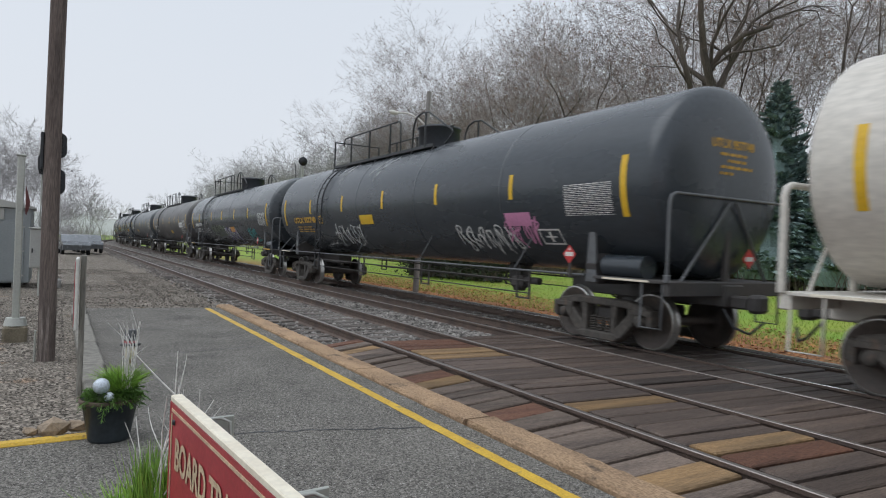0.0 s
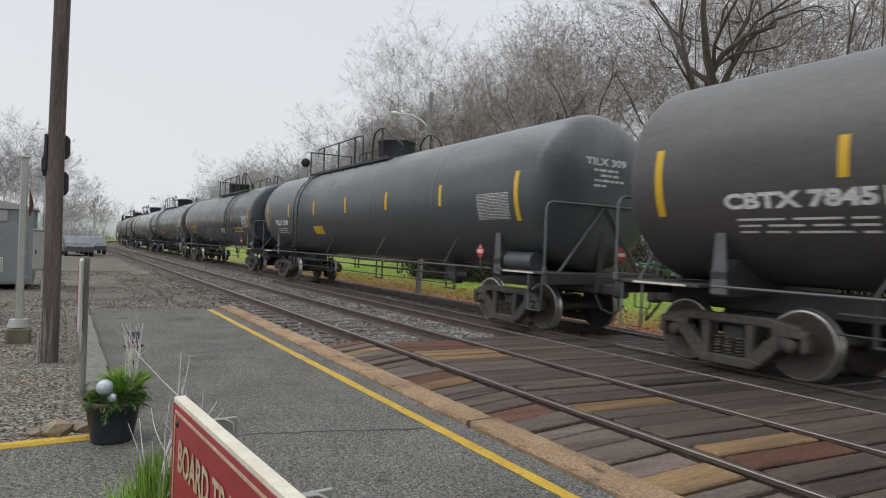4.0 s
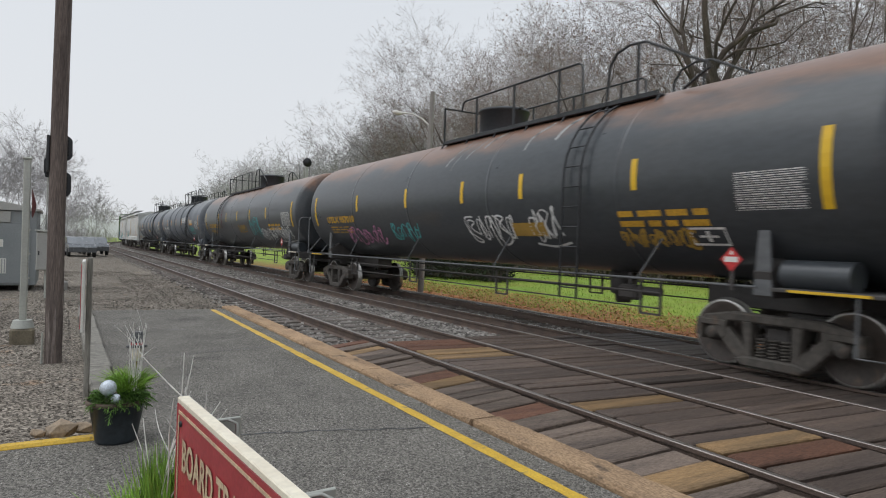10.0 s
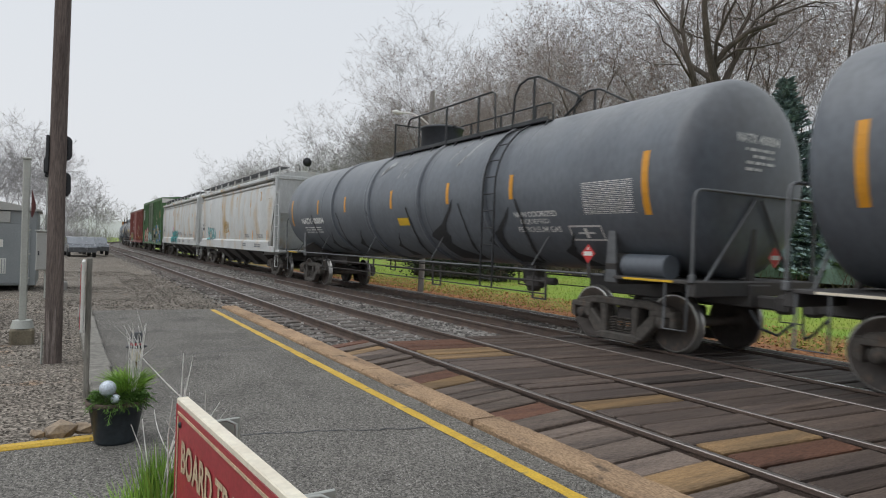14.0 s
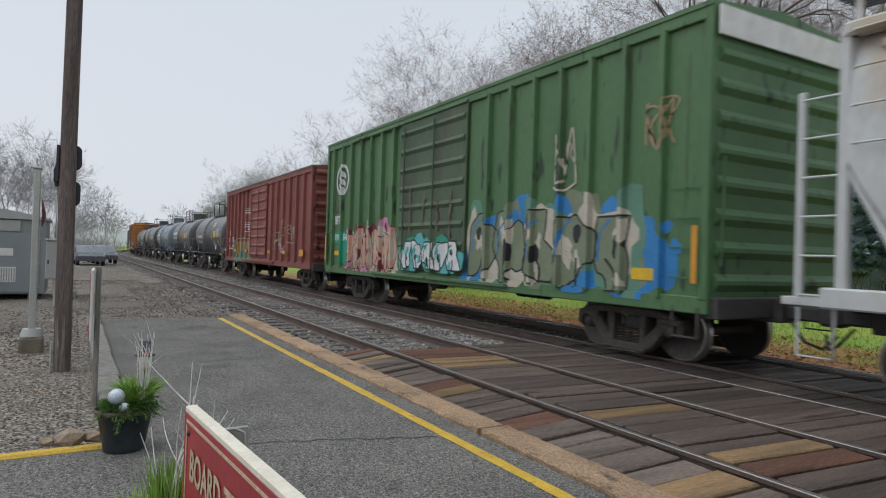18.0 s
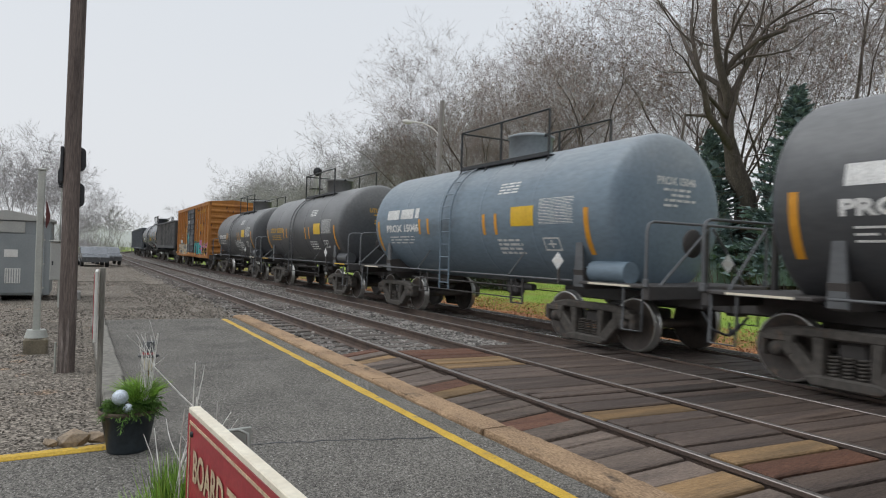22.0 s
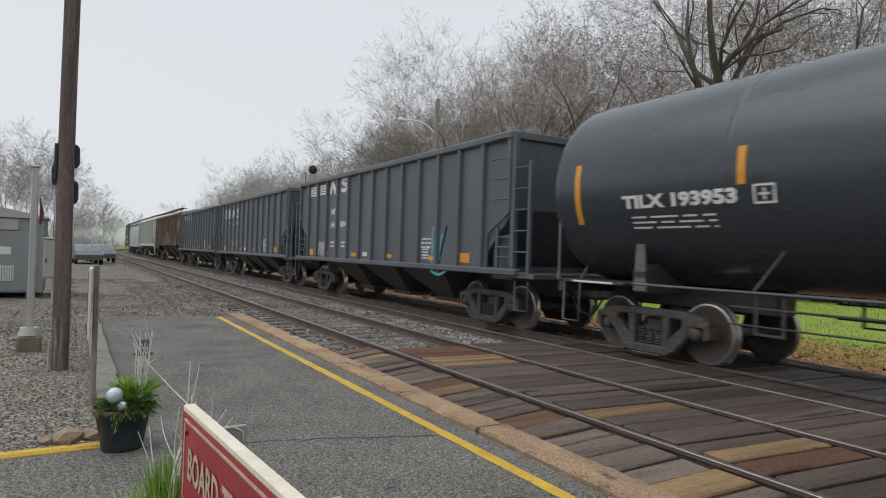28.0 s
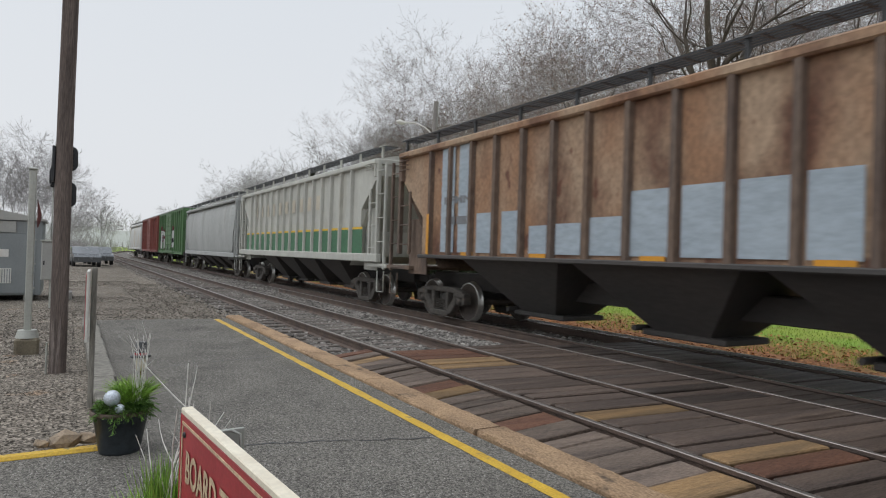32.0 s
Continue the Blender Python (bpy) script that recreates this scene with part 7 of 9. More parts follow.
    for i in range(6):
        x = -h * 0.55 + h * 1.1 * i / 5
        part("crossbearer", Geo().prism([(-W / 2 + 0.1, z0 - 0.05), (W / 2 - 0.1, z0 - 0.05), (0.3, 0.72), (-0.3, 0.72)], "x", x - 0.03, x + 0.03), M["under_dark"], car)
    part("brake_tank", Geo().cyl((0.8, 0.4, 0.78), (1.9, 0.4, 0.78), 0.2, n=14), M["under_dark"], car)
    part("brake_valve", Geo().box((-1.6, -0.5, 0.8), (0.5, 0.35, 0.35), ch=0.06), M["under_dark"], car)
    side = flat_side(W / 2)
    for x, z, w, hh in stripes:
        part("reflective_stripe", mark_rect(Geo(), flat_side(W / 2 + (0.07 if z < z0 + 0.1 else 0.046)), x - w / 2, x + w / 2, z, z + hh, 1), M[stripe_key], car, "yellow reflective stripe")
    if marks:
        marks(car, W)
        wrap_marks(car, W, posts, z0)
    return car


def hopper_car(u, L, W, z0, zt, key, label, ribs=12, covered=False, slope=1.6, end_key=None, bays=3, pitch=15.2, marks=None, stripes=(), smooth_side=False, low_key=None, roof_h=0.28, slope_z=2.6, category="hopper car", knee=0.0):
    """Hopper: ribbed or curved sides, sloping ends behind open end cages, bays below."""
    car = thing("gondola_car" if category == "gondola" else "hopper_car", label, category, group="train cars")
    h = L / 2
    ek = M[end_key or key]
    if smooth_side:
        prof = []
        for i in range(13):
            t = i / 12
            prof.append((W / 2 - 0.14 * (2 * t - 1) ** 2 - 0.1 * max(0, t - 0.85) / 0.15, z0 + (zt - z0) * t))
        out = [(-a, b) for a, b in prof] + prof[::-1]
        n = len(out)
        vs = []
        for x, f in ((-h + slope, 0), (h - slope, 0)):
            vs += [(x, a, b) for a, b in out]
        # side sheets end on a slant: wide at the top, short at the floor
        vs = [(-h + slope * max(0, 1 - ((b - z0) / (slope_z - z0))) if x < 0 else h - slope * max(0, 1 - ((b - z0) / (slope_z - z0))), a, b) for x, a, b in vs]
        fs = [(i, (i + 1) % n, n + (i + 1) % n, n + i) for i in range(n)]
        g = Geo().add(vs, fs, True)
        g.add(vs, [tuple(range(n))[::-1], tuple(range(n, 2 * n))])
        part("body", g, M[key], car, "smooth curved side sheets")
    else:
        sheet = [(-h + slope, z0), (h - slope, z0)] + ([(h - slope, knee)] if knee else []) + [(h, slope_z), (h, zt), (-h, zt), (-h, slope_z)] + ([(-h + slope, knee)] if knee else [])
        g = Geo().prism(sheet, "y", -W / 2 + 0.08, W / 2 - 0.08)
        if not covered:
            g = Geo()
            for s in (-1, 1):
                part("side_sheet", Geo().prism(sheet if knee else [(-h + slope * 0.2, z0), (h - slope * 0.2, z0), (h, zt), (-h, zt)], "y", s * (W / 2 - 0.08) - 0.02, s * (W / 2 - 0.08) + 0.02), M[key], car)
            for sg in (-1, 1):
                part("end_sheet", Geo().prism([(sg * h, zt), (sg * (h - 0.05), zt), (sg * (h - 0.05), slope_z), (sg * (h - slope - 0.6), z0), (sg * (h - slope - 0.5), z0 - 0.1), (sg * h, slope_z)][::sg], "y", -W / 2 + 0.1, W / 2 - 0.1), M[key], car)
            g.box((0, 0, z0), (L - 2 * slope, W - 0.2, 0.1))
        part("body", g, M[key], car, "steel body sheets")
    for s in (-1, 1):
        y = s * (W / 2 - 0.08)
        if not smooth_side:
            for x in ribs if isinstance(ribs, list) else [-h + 0.06 + (L - 0.12) * i / ribs for i in range(ribs + 1)]:
                over = abs(x) - (h - slope)
                if knee and 0.1 < over < slope - 0.2:
                    continue
                foot = knee + over / slope * (slope_z - knee) + 0.02 if knee and over > 0 else z0 - 0.02
                part("side_post", Geo().prism([(x - 0.075, y), (x - 0.05, y + s * 0.1), (x + 0.05, y + s * 0.1), (x + 0.075, y)][::s], "z", foot, zt - 0.08), M[low_key or key] if low_key else M[key], car)
        part("top_chord", Geo().box((0, y + s * 0.02, zt - 0.05), (L + 0.06, 0.2, 0.16), ch=0.03), M[key], car)
        part("side_sill", Geo().box((0, y + s * 0.03, z0 - 0.04), (L - 2 * slope + 0.1 if key == "hopper_rust" else L + 0.5, 0.16, 0.09 if key == "hopper_rust" else 0.13 if key == "hopper_black" else 0.24), ch=0.02), M["under_dark" if key == "hopper_rust" else key], car)
        for sg in (-1, 1):
            # end cage: corner post, ladder rungs, diagonal
            cx = sg * (h + 0.55)
            part("corner_post", Geo().box((cx - sg * 0.5, y, (z0 + zt) / 2), (0.12, 0.12, zt - z0), ch=0.015), ek, car)
            pt = min(slope_z + 0.9, zt - 0.15)
            part("end_post", Geo().box((cx, y, (1.1 + pt) / 2), (0.08, 0.08, pt - 1.1), ch=0.01), ek, car)
            if knee:
                part("cage_post", Geo().box((sg * (h - 0.5), y, (z0 + slope_z - 0.35) / 2), (0.09, 0.07, slope_z - 0.35 - z0), ch=0.01), ek, car)
                part("bolster_web", Geo().box((sg * (h - slope * 0.6), y * 0.9, (1.05 + knee) / 2), (slope * 0.8, 0.03, knee - 1.05), ch=0.005), ek, car)
                for i in range(3):
                    z = z0 + 0.25 + (slope_z - 0.7 - z0) * i / 2.5
                    part("rung", Geo().cyl((sg * (h - 0.5), y + s * 0.03, z), (sg * (h + 0.05), y + s * 0.03, z), 0.016, n=5), ek, car)
            else:
                part("diagonal", Geo().cyl((cx - sg * 0.5, y, slope_z), (cx - sg * (slope + 0.4), y, z0), 0.05, n=6), ek, car)
            for i in range(6):
                z = 1.2 + (slope_z - 0.4) * i / 5
                part("rung", Geo().cyl((cx, y + s * 0.03, z), (cx - sg * 0.5, y + s * 0.03, z), 0.016, n=5), ek, car)
            for i in range(4):
                z = slope_z + 0.2 + (zt - slope_z - 0.3) * i / 3
                part("grab_iron", Geo().tube([(sg * (h - 0.1), y + s * 0.1, z), (sg * (h - 0.1), y + s * 0.16, z), (sg * (h - 0.55), y + s * 0.16, z), (sg * (h - 0.55), y + s * 0.1, z)], 0.014, 5), ek, car)
            part("sill_step", Geo().tube([(cx, y, 1.05), (cx, y, 0.48), (cx - sg * 0.42, y, 0.48), (cx - sg * 0.42, y, 1.05)], 0.02, 5), ek, car)
    for sg in (-1, 1):
        part("end_platform", Geo().box((sg * (h + 0.1), 0, min(z0 - 0.1, 1.2)), (1.3, W - 0.1, 0.1), ch=0.01), ek, car)
        part("end_chord", Geo().box((sg * h, 0, zt - 0.05), (0.16, W, 0.16), ch=0.02), M[key], car)
        if covered:
            part("end_wall", Geo().prism([(-W / 2 + 0.1, slope_z), (W / 2 - 0.1, slope_z), (W / 2 - 0.1, zt), (0, zt + roof_h - 0.05), (-W / 2 + 0.1, zt)], "x", sg * h - 0.03, sg * h + 0.03), ek, car)
            part("slope_sheet", Geo().add([(sg * h, y, slope_z) for y in (-W / 2 + 0.1, W / 2 - 0.1)] + [(sg * (h - slope - 0.8), y, z0 - 0.3) for y in (W / 2 - 0.1, -W / 2 + 0.1)] + [(sg * (h - 0.05), y, slope_z) for y in (-W / 2 + 0.1, W / 2 - 0.1)] + [(sg * (h - slope - 0.85), y, z0 - 0.3) for y in (W / 2 - 0.1, -W / 2 + 0.1)], [(0, 1, 2, 3), (4, 7, 6, 5), (0, 4, 5, 1), (3, 2, 6, 7)]), ek, car, "sloping end sheet")
        coupler(car, sg * (pitch / 2 - 0.42), sg)
        truck(car, sg * (pitch / 2 - 2.3), u)
    part("centre_sill", Geo().box((0, 0, 0.9), (pitch - 1.2, 0.55, 0.4), ch=0.02), M["under_dark"], car)
    span = 2 * (pitch / 2 - 2.3 - 1.35)
    for b in range(bays):
        x = -span / 2 + span * (b + 0.5) / bays
        w = span / bays * 0.47
        vs = [(x + a * w * (1.0 if k else 0.30), c * (W / 2 - 0.1 if k else 0.5), z0 if k else 0.38) for k in (1, 0) for a, c in ((-1, -1), (1, -1), (1, 1), (-1, 1))]
        bay = part("hopper_bay", Geo().add(vs, [(0, 4, 5, 1), (1, 5, 6, 2), (2, 6, 7, 3), (3, 7, 4, 0), (4, 7, 6, 5), (0, 1, 2, 3)]), M["under_dark"], car, "black tapering discharge bay")
        part("gate", Geo().box((x, 0, 0.36), (w * 0.95, 1.1, 0.1), ch=0.02).cyl((x - w * 0.5, -0.7, 0.42), (x - w * 0.5, 0.7, 0.42), 0.05, n=8), M["under_dark"], bay)
    if covered:
        part("roof", Geo().prism([(-W / 2 + 0.05, zt - 0.02), (W / 2 - 0.05, zt - 0.02), (W / 2 - 0.05, zt + 0.03), (0.4, zt + roof_h), (-0.4, zt + roof_h), (-W / 2 + 0.05, zt + 0.03)], "x", -h, h), M[key], car)
        for s in (-1, 1):
            y = s * (W / 2 - 0.35)
            g = Geo()
            for q in range(5):
                g.box((0, y - 0.2 + 0.1 * q, zt + roof_h + 0.08), (L + 0.4, 0.025, 0.035))
            for q in range(40):
                g.box((-h + L * (q + 0.5) / 40, y, zt + roof_h + 0.07), (0.03, 0.42, 0.02))
            part("roof_walk", g, M["black_metal"], car, "grated roof walkway")
            for i in range(11):
                x = -h + L * i / 10
                part("walk_bracket", Geo().box((x, y - s * 0.05 + s * 0.2, zt + roof_h - 0.08), (0.07, 0.05, 0.34)), M["black_metal" if key == "hopper_rust" else key], car)
        part("hatch_trough", Geo().box((0, 0, zt + roof_h + 0.03), (L - 1.2, 0.6, 0.1), ch=0.03), M[key], car, "long roof hatch")
    for x, z, w, hh in stripes:
        part("reflective_stripe", mark_rect(Geo(), flat_side(W / 2 - 0.055 if not smooth_side else W / 2 - 0.0), x - w / 2, x + w / 2, z, z + hh, 1), M["reflector_orange"], car, "orange-yellow reflective stripe")
    if marks:
        marks(car, W)
    return car


TRAIN = []


def add(u, car):
    TRAIN.append((u, car))


def build_train():
    H = 8.68
    ls = long_stripes(H)

    spec = [(7.3, 8.44, 2.16, 2.7)]
    N0, NZ = -7.63, 2.18

    def rects(*items):
        def make(c, s):
            for nm, x0, x1, z0, z1, key in items:
                if nm == "box":
                    data_box(c, s, x0, x1, z0, z1, key)
                elif nm == "lines":
                    part("yellow_lines", bars(s, x0, z1 - 0.1, x1 - x0, 2, 0.09, 0.06, random.Random(3)), M[key], c, "stencilled lines")
                elif nm == "words":
                    gas_words(c, s, x0, z0)
                else:
                    part(nm, mark_rect(Geo(), s, x0, x1, z0, z1), M[key], c, "painted stencil panel")
        return make

    def own(xs):
        return [(-H, 2.12, 3.08, 0.13), (H, 2.12, 3.08, 0.13)] + [(x, 2.5, 2.98, 0.12) for x in xs]

    def long_tank(u, key, num, mark, label, seed, tags=(), extra=None, stripes=ls, plates=spec, **kw):
        add(u, tank_car(u, H, 1.55, 2.73, key, (num, N0, NZ, 0.206 * len(num)), mark, label, stripes, seed=seed, tags=tags, extra=extra, plates=plates, **kw))

    add(4.95, tank_car(4.95, H, 1.47, 2.7, "tank_white", ("", 0, 0, 0), "mark_yellow", "dirty cream-white tank car in the train", ls, seed=1))
    long_tank(-15.8, "tank_black", "UTLX 957740", "mark_yellow", "long black tank car with yellow stripes and white graffiti", 2,
              ((3.5, 1.5, 2.2, 0.5, 12, "white", 6), (5.4, 1.65, 1.1, 0.55, 14, "pink", 4), (-4.03, 1.5, 2.4, 0.58, 13, "white", 5)),
              rects(("yellow_panel", -1.6, -0.7, 2.1, 2.36, "reflector"), ("pink_panel", 5.5, 6.3, 2.0, 2.25, "spray_pink"), ("box", 6.4, 7.0, 1.66, 1.94, "mark_white"), ("box", -5.05, -4.7, 2.16, 2.41, "mark_yellow")))
    long_tank(-35.9, "tank_satin", "SHQX 51289", "mark_white", "long black tank car with violet and green graffiti", 3,
              ((-2.94, 1.77, 3.3, 0.45, 15, "sage", 8), (0.09, 1.42, 2.7, 0.66, 16, "violet", 6), (0.15, 1.42, 2.7, 0.66, 17, "white", 7), (3.0, 1.6, 1.8, 0.6, 18, "grey", 6), (4.9, 1.55, 1.4, 0.5, 19, "cyan", 5)),
              rects(("yellow_panel", 1.58, 2.5, 1.87, 2.12, "reflector_orange"), ("box", -4.2, -3.8, 1.84, 2.08, "mark_white")), own((-6.3, -2.66, 0.06, 2.91, 5.6)))
    long_tank(-56.2, "tank_soot", "CBTX 784515", "mark_white", "long grey-black tank car with white panels", 4, (),
              rects(("white_panel", 5.85, 7.2, 2.38, 2.53, "mark_white"), ("white_panel", 5.85, 7.2, 2.18, 2.33, "mark_white"), ("yellow_panel", 0.95, 1.85, 1.76, 1.97, "reflector"), ("box", 7.27, 7.85, 1.7, 1.97, "mark_white"), ("words", 6.1, 0, 2.05, 0, "")), own((-6.1, -2.4, 1.2, 3.73, 5.72)))
    long_tank(-77.0, "tank_grey", "TILX 309", "mark_white", "long grey tank car with white lettering", 5, (), rects(("yellow_panel", -3.2, -2.3, 1.85, 2.12, "reflector")))
    long_tank(-97.8, "tank_black", "UTLX 958488", "mark_yellow", "long black tank car with yellow stencils", 6, ((-1.5, 1.9, 1.2, 0.3, 20, "grey", 5),),
              rects(("cream_panel", 2.23, 3.25, 1.88, 2.14, "spray_cream"), ("lines", 5.33, 7.3, 1.92, 2.17, "mark_yellow"), ("box", -5.2, -4.85, 2.18, 2.4, "mark_yellow")), own((-5.6, -2.02, 0.74, 2.99, 5.19)), platform=(-1.4, 5.5), dome_x=0.05, ladder_x=4.3)
    long_tank(-118.0, "tank_satin", "SHQX 5484", "mark_white", "long glossy black tank car with white stencils", 7, (),
              rects(("box", -5.54, -5.21, 2.17, 2.41, "mark_white"), ("yellow_panel", -2.76, -1.85, 1.82, 2.13, "reflector_orange"), ("words", 6.0, 0, 2.36, 0, ""), ("box", 6.65, 7.3, 1.77, 2.03, "mark_white")), own((-5.82, -3.22, -0.15, 2.95, 5.71)), plates=[(7.47, 8.58, 2.32, 2.9)])
    long_tank(-138.4, "tank_green", "TILX 304054", "mark_white", "long green-grey tank car with white graffiti", 8,
              ((-2.33, 1.85, 2.4, 0.55, 22, "white", 7), (2.45, 1.7, 2.2, 0.3, 23, "white", 9), (5.0, 1.6, 1.4, 0.3, 24, "grey", 5)),
              rects(("cream_panel", -3.15, -2.1, 1.87, 2.12, "spray_gold"), ("white_panel", 0.77, 1.5, 1.81, 1.93, "spray_cream"), ("box", -5.6, -5.25, 2.2, 2.43, "mark_white")), own((-5.77, -2.82, -0.99, 2.27, 5.4)))
    long_tank(-158.8, "tank_rusty", "UTLX 957010", "mark_yellow", "long black tank car with rusty top and graffiti", 9,
              ((0.87, 1.66, 1.8, 0.55, 25, "white", 5), (3.04, 1.72, 1.0, 0.58, 26, "white", 3), (5.3, 1.64, 1.5, 0.26, 28, "gold", 8), (-6.24, 1.58, 2.6, 0.45, 29, "pink", 7), (-3.0, 1.7, 1.6, 0.4, 27, "cyan", 5)),
              rects(("cream_panel", 2.5, 3.5, 1.8, 2.05, "spray_gold"), ("lines", 5.39, 7.04, 1.96, 2.2, "mark_yellow"), ("box", 6.65, 7.25, 1.68, 1.93, "mark_white")), own((-5.04, -1.86, 0.85, 2.96, 5.8)), plates=[(7.5, 8.46, 2.14, 2.64)], platform=(-1.25, 5.6), dome_x=0.18, ladder_x=4.5)
    long_tank(-179.0, "tank_rusty", "UTLX 958292", "mark_yellow", "long black rust-streaked tank car with cyan graffiti", 10,
              ((2.1, 1.73, 1.7, 0.9, 31, "cyan", 4), (-0.33, 1.98, 1.5, 0.28, 32, "gold", 6), (3.61, 1.6, 2.2, 0.45, 33, "white", 7), (5.74, 1.62, 2.4, 0.5, 34, "white", 9), (-2.16, 1.8, 1.65, 0.3, 35, "grey", 8), (-3.67, 1.38, 1.5, 0.26, 36, "grey", 7), (-4.3, 2.2, 0.22, 1.1, 30, "maroon", 1)),
              rects(("lines", 5.24, 6.96, 2.02, 2.26, "mark_yellow"), ("box", -5.1, -4.75, 2.16, 2.4, "mark_yellow")), own((-4.98, -2.92, -0.4, 2.17, 5.01)))
    long_tank(-199.3, "tank_slate", "NATX 400800", "mark_white", "long slate-grey tank car with stiffener rings and graffiti", 11,
              ((-6.26, 1.55, 7.2, 0.55, 36, "grey", 14), (1.96, 2.72, 1.75, 0.3, 37, "white", 10), (2.66, 1.8, 1.7, 0.32, 38, "grey", 7), (5.28, 1.92, 1.5, 0.42, 39, "cyan", 5)),
              rects(("white_panel", 5.44, 6.4, 2.55, 2.78, "spray_cream"), ("orange_panel", 5.44, 6.4, 2.43, 2.55, "reflector_orange"), ("box", -5.75, -5.45, 2.2, 2.45, "mark_white")), own((-5.82, -3.31, -0.82, 1.85, 5.2)), stripe_key="reflector_orange", rib_x=(-4.4, -1.5, 1.5, 4.4), platform=(-1.4, 5.5), dome_x=-0.1, ladder_x=4.7)
    long_tank(-219.7, "tank_slate", "NATX 400804", "mark_white", "long slate-grey tank car with dark grime streaks", 12, (),
              rects(("yellow_panel", 0.25, 0.85, 2.05, 2.24, "reflector"), ("words", 5.34, 0, 2.15, 0, ""), ("box", 6.8, 7.6, 1.72, 1.98, "mark_white")), own((-5.8, -3.32, -0.04, 2.9, 5.32)), stripe_key="reflector_orange", rib_x=(-4.4, -1.5, 1.5, 4.4), platform=(-1.4, 5.5), dome_x=-0.1, ladder_x=4.7)
    for u, lab, sd in ((-238.95, "white curved-side covered hopper with rust streaks", 1), (-257.25, "grime-streaked white curved-side covered hopper with cyan graffiti", 2)):
        add(u, hopper_car(u, 16.4, 3.2, 1.22, 4.25, "hopper_white", lab, covered=True, smooth_side=True, slope=0.9, slope_z=2.7, pitch=18.3, bays=4, marks=white_marks(sd), stripes=tuple((-7.4 + 2.45 * i, 1.56, 0.10, 0.42) for i in range(7))))
    add(-274.85, box_car(-274.85, 15.25, 3.2, 1.02, 5.08, "box_green", (-1.92, 1.39), 20, "tall green ribbed boxcar covered in graffiti", door_key="door_olive", roof_key="box_green", marks=green_marks, posts=[-6.94 + 0.7625 * i for i in range(19) if not -2.1 < -6.94 + 0.7625 * i < 1.55], stripes=((-7.45, 1.25, 0.09, 0.8), (7.45, 1.25, 0.09, 0.8)), stripe_key="reflector_orange", pitch=16.9))
    add(-291.6, box_car(-291.6, 15.0, 3.2, 1.02, 4.6, "box_red", (-1.68, 1.23), 14, "rust-red ribbed boxcar with small graffiti", roof_key="hopper_rib", marks=red_marks, posts=[-6.92 + 0.87 * i for i in range(6)] + [2.1 + 0.9 * i for i in range(6)], stripes=tuple((x, 1.35, 0.4, 0.12) for x in (-7.2, -4.8, -2.4, 2.0, 4.3)) + ((6.6, 1.3, 0.5, 0.25),), stripe_key="reflector_orange", pitch=16.6))
    sh = 4.3
    ss = [(-4.5, 1.62, 2.44, 0.12), (4.28, 1.62, 2.44, 0.12), (-1.95, 2.05, 2.44, 0.1), (-1.5, 2.05, 2.44, 0.1), (1.06, 2.0, 2.44, 0.1), (1.51, 2.0, 2.44, 0.1)]
    kw = dict(end_len=0.3, pitch=12.5, platform=(-0.9, 2.5), dome_x=0.8, dome_r=0.5, dome_h=0.5, ladder_x=-0.42, stripe_key="reflector_orange", hazard="mark_white", plates=((2.95, 3.95, 2.18, 2.68),))

    def logo_bars(c, s):
        part("owner_logo", bars(s, -3.9, 2.47, 1.9, 1, 0.26, 0.05, random.Random(2)), M["mark_white"], c, "white owner's mark")

    def yellow_panel(c, s):
        part("yellow_panel", mark_rect(Geo(), s, 2.06, 2.8, 2.16, 2.55), M["reflector"], c, "yellow stencil panel")
        part("fine_print", bars(s, 1.5, 1.86, 0.85, 4, 0.045, 0.04, random.Random(4)), M["mark_white"], c, "small stencilled lines")
        data_box(c, s, 3.02, 3.5, 1.68, 1.93)
        part("fine_print", bars(s, 1.5, 3.04, 0.68, 4, 0.035, 0.03, random.Random(6)), M["mark_white"], c, "small stencilled lines")

    add(-306.15, tank_car(-306.15, sh, 1.40, 2.36, "tank_matt", ("OFOX 23539", -3.95, 2.12, 1.95), "mark_white", "short matt black tank car with white number", ss, seed=21, extra=yellow_panel, **kw))
    add(-318.8, tank_car(-318.8, sh, 1.40, 2.36, "tank_matt", ("PROX 16566", -3.95, 2.12, 1.95), "mark_white", "short black tank car with yellow-green graffiti", ss, seed=22, extra=lambda c, s: (logo_bars(c, s), yellow_panel(c, s)), tags=((-1.56, 1.93, 1.2, 0.5, 41, "gold", 4), (-2.6, 1.6, 1.4, 0.35, 42, "cyan", 5)), **kw))
    add(-331.27, tank_car(-331.27, sh, 1.42, 2.40, "tank_blue", ("PROX 15046", -3.95, 2.12, 1.95), "mark_white", "short slate-blue tank car with white lettering", ss, seed=23, extra=lambda c, s: (logo_bars(c, s), yellow_panel(c, s)), **kw))
    add(-343.75, tank_car(-343.75, sh + 0.05, 1.46, 2.42, "tank_matt", ("UTLX 125212", -3.95, 2.28, 1.95), "mark_yellow", "short black tank car with yellow lettering", ss, seed=24, extra=yellow_panel, **kw))
    add(-356.2, tank_car(-356.2, sh, 1.40, 2.36, "tank_matt", ("OFOX 23555", -3.95, 2.12, 1.95), "mark_white", "short black tank car with white graffiti tag", ss, seed=25, extra=yellow_panel, tags=((0.27, 1.55, 1.5, 0.48, 43, "white", 6),), **kw))
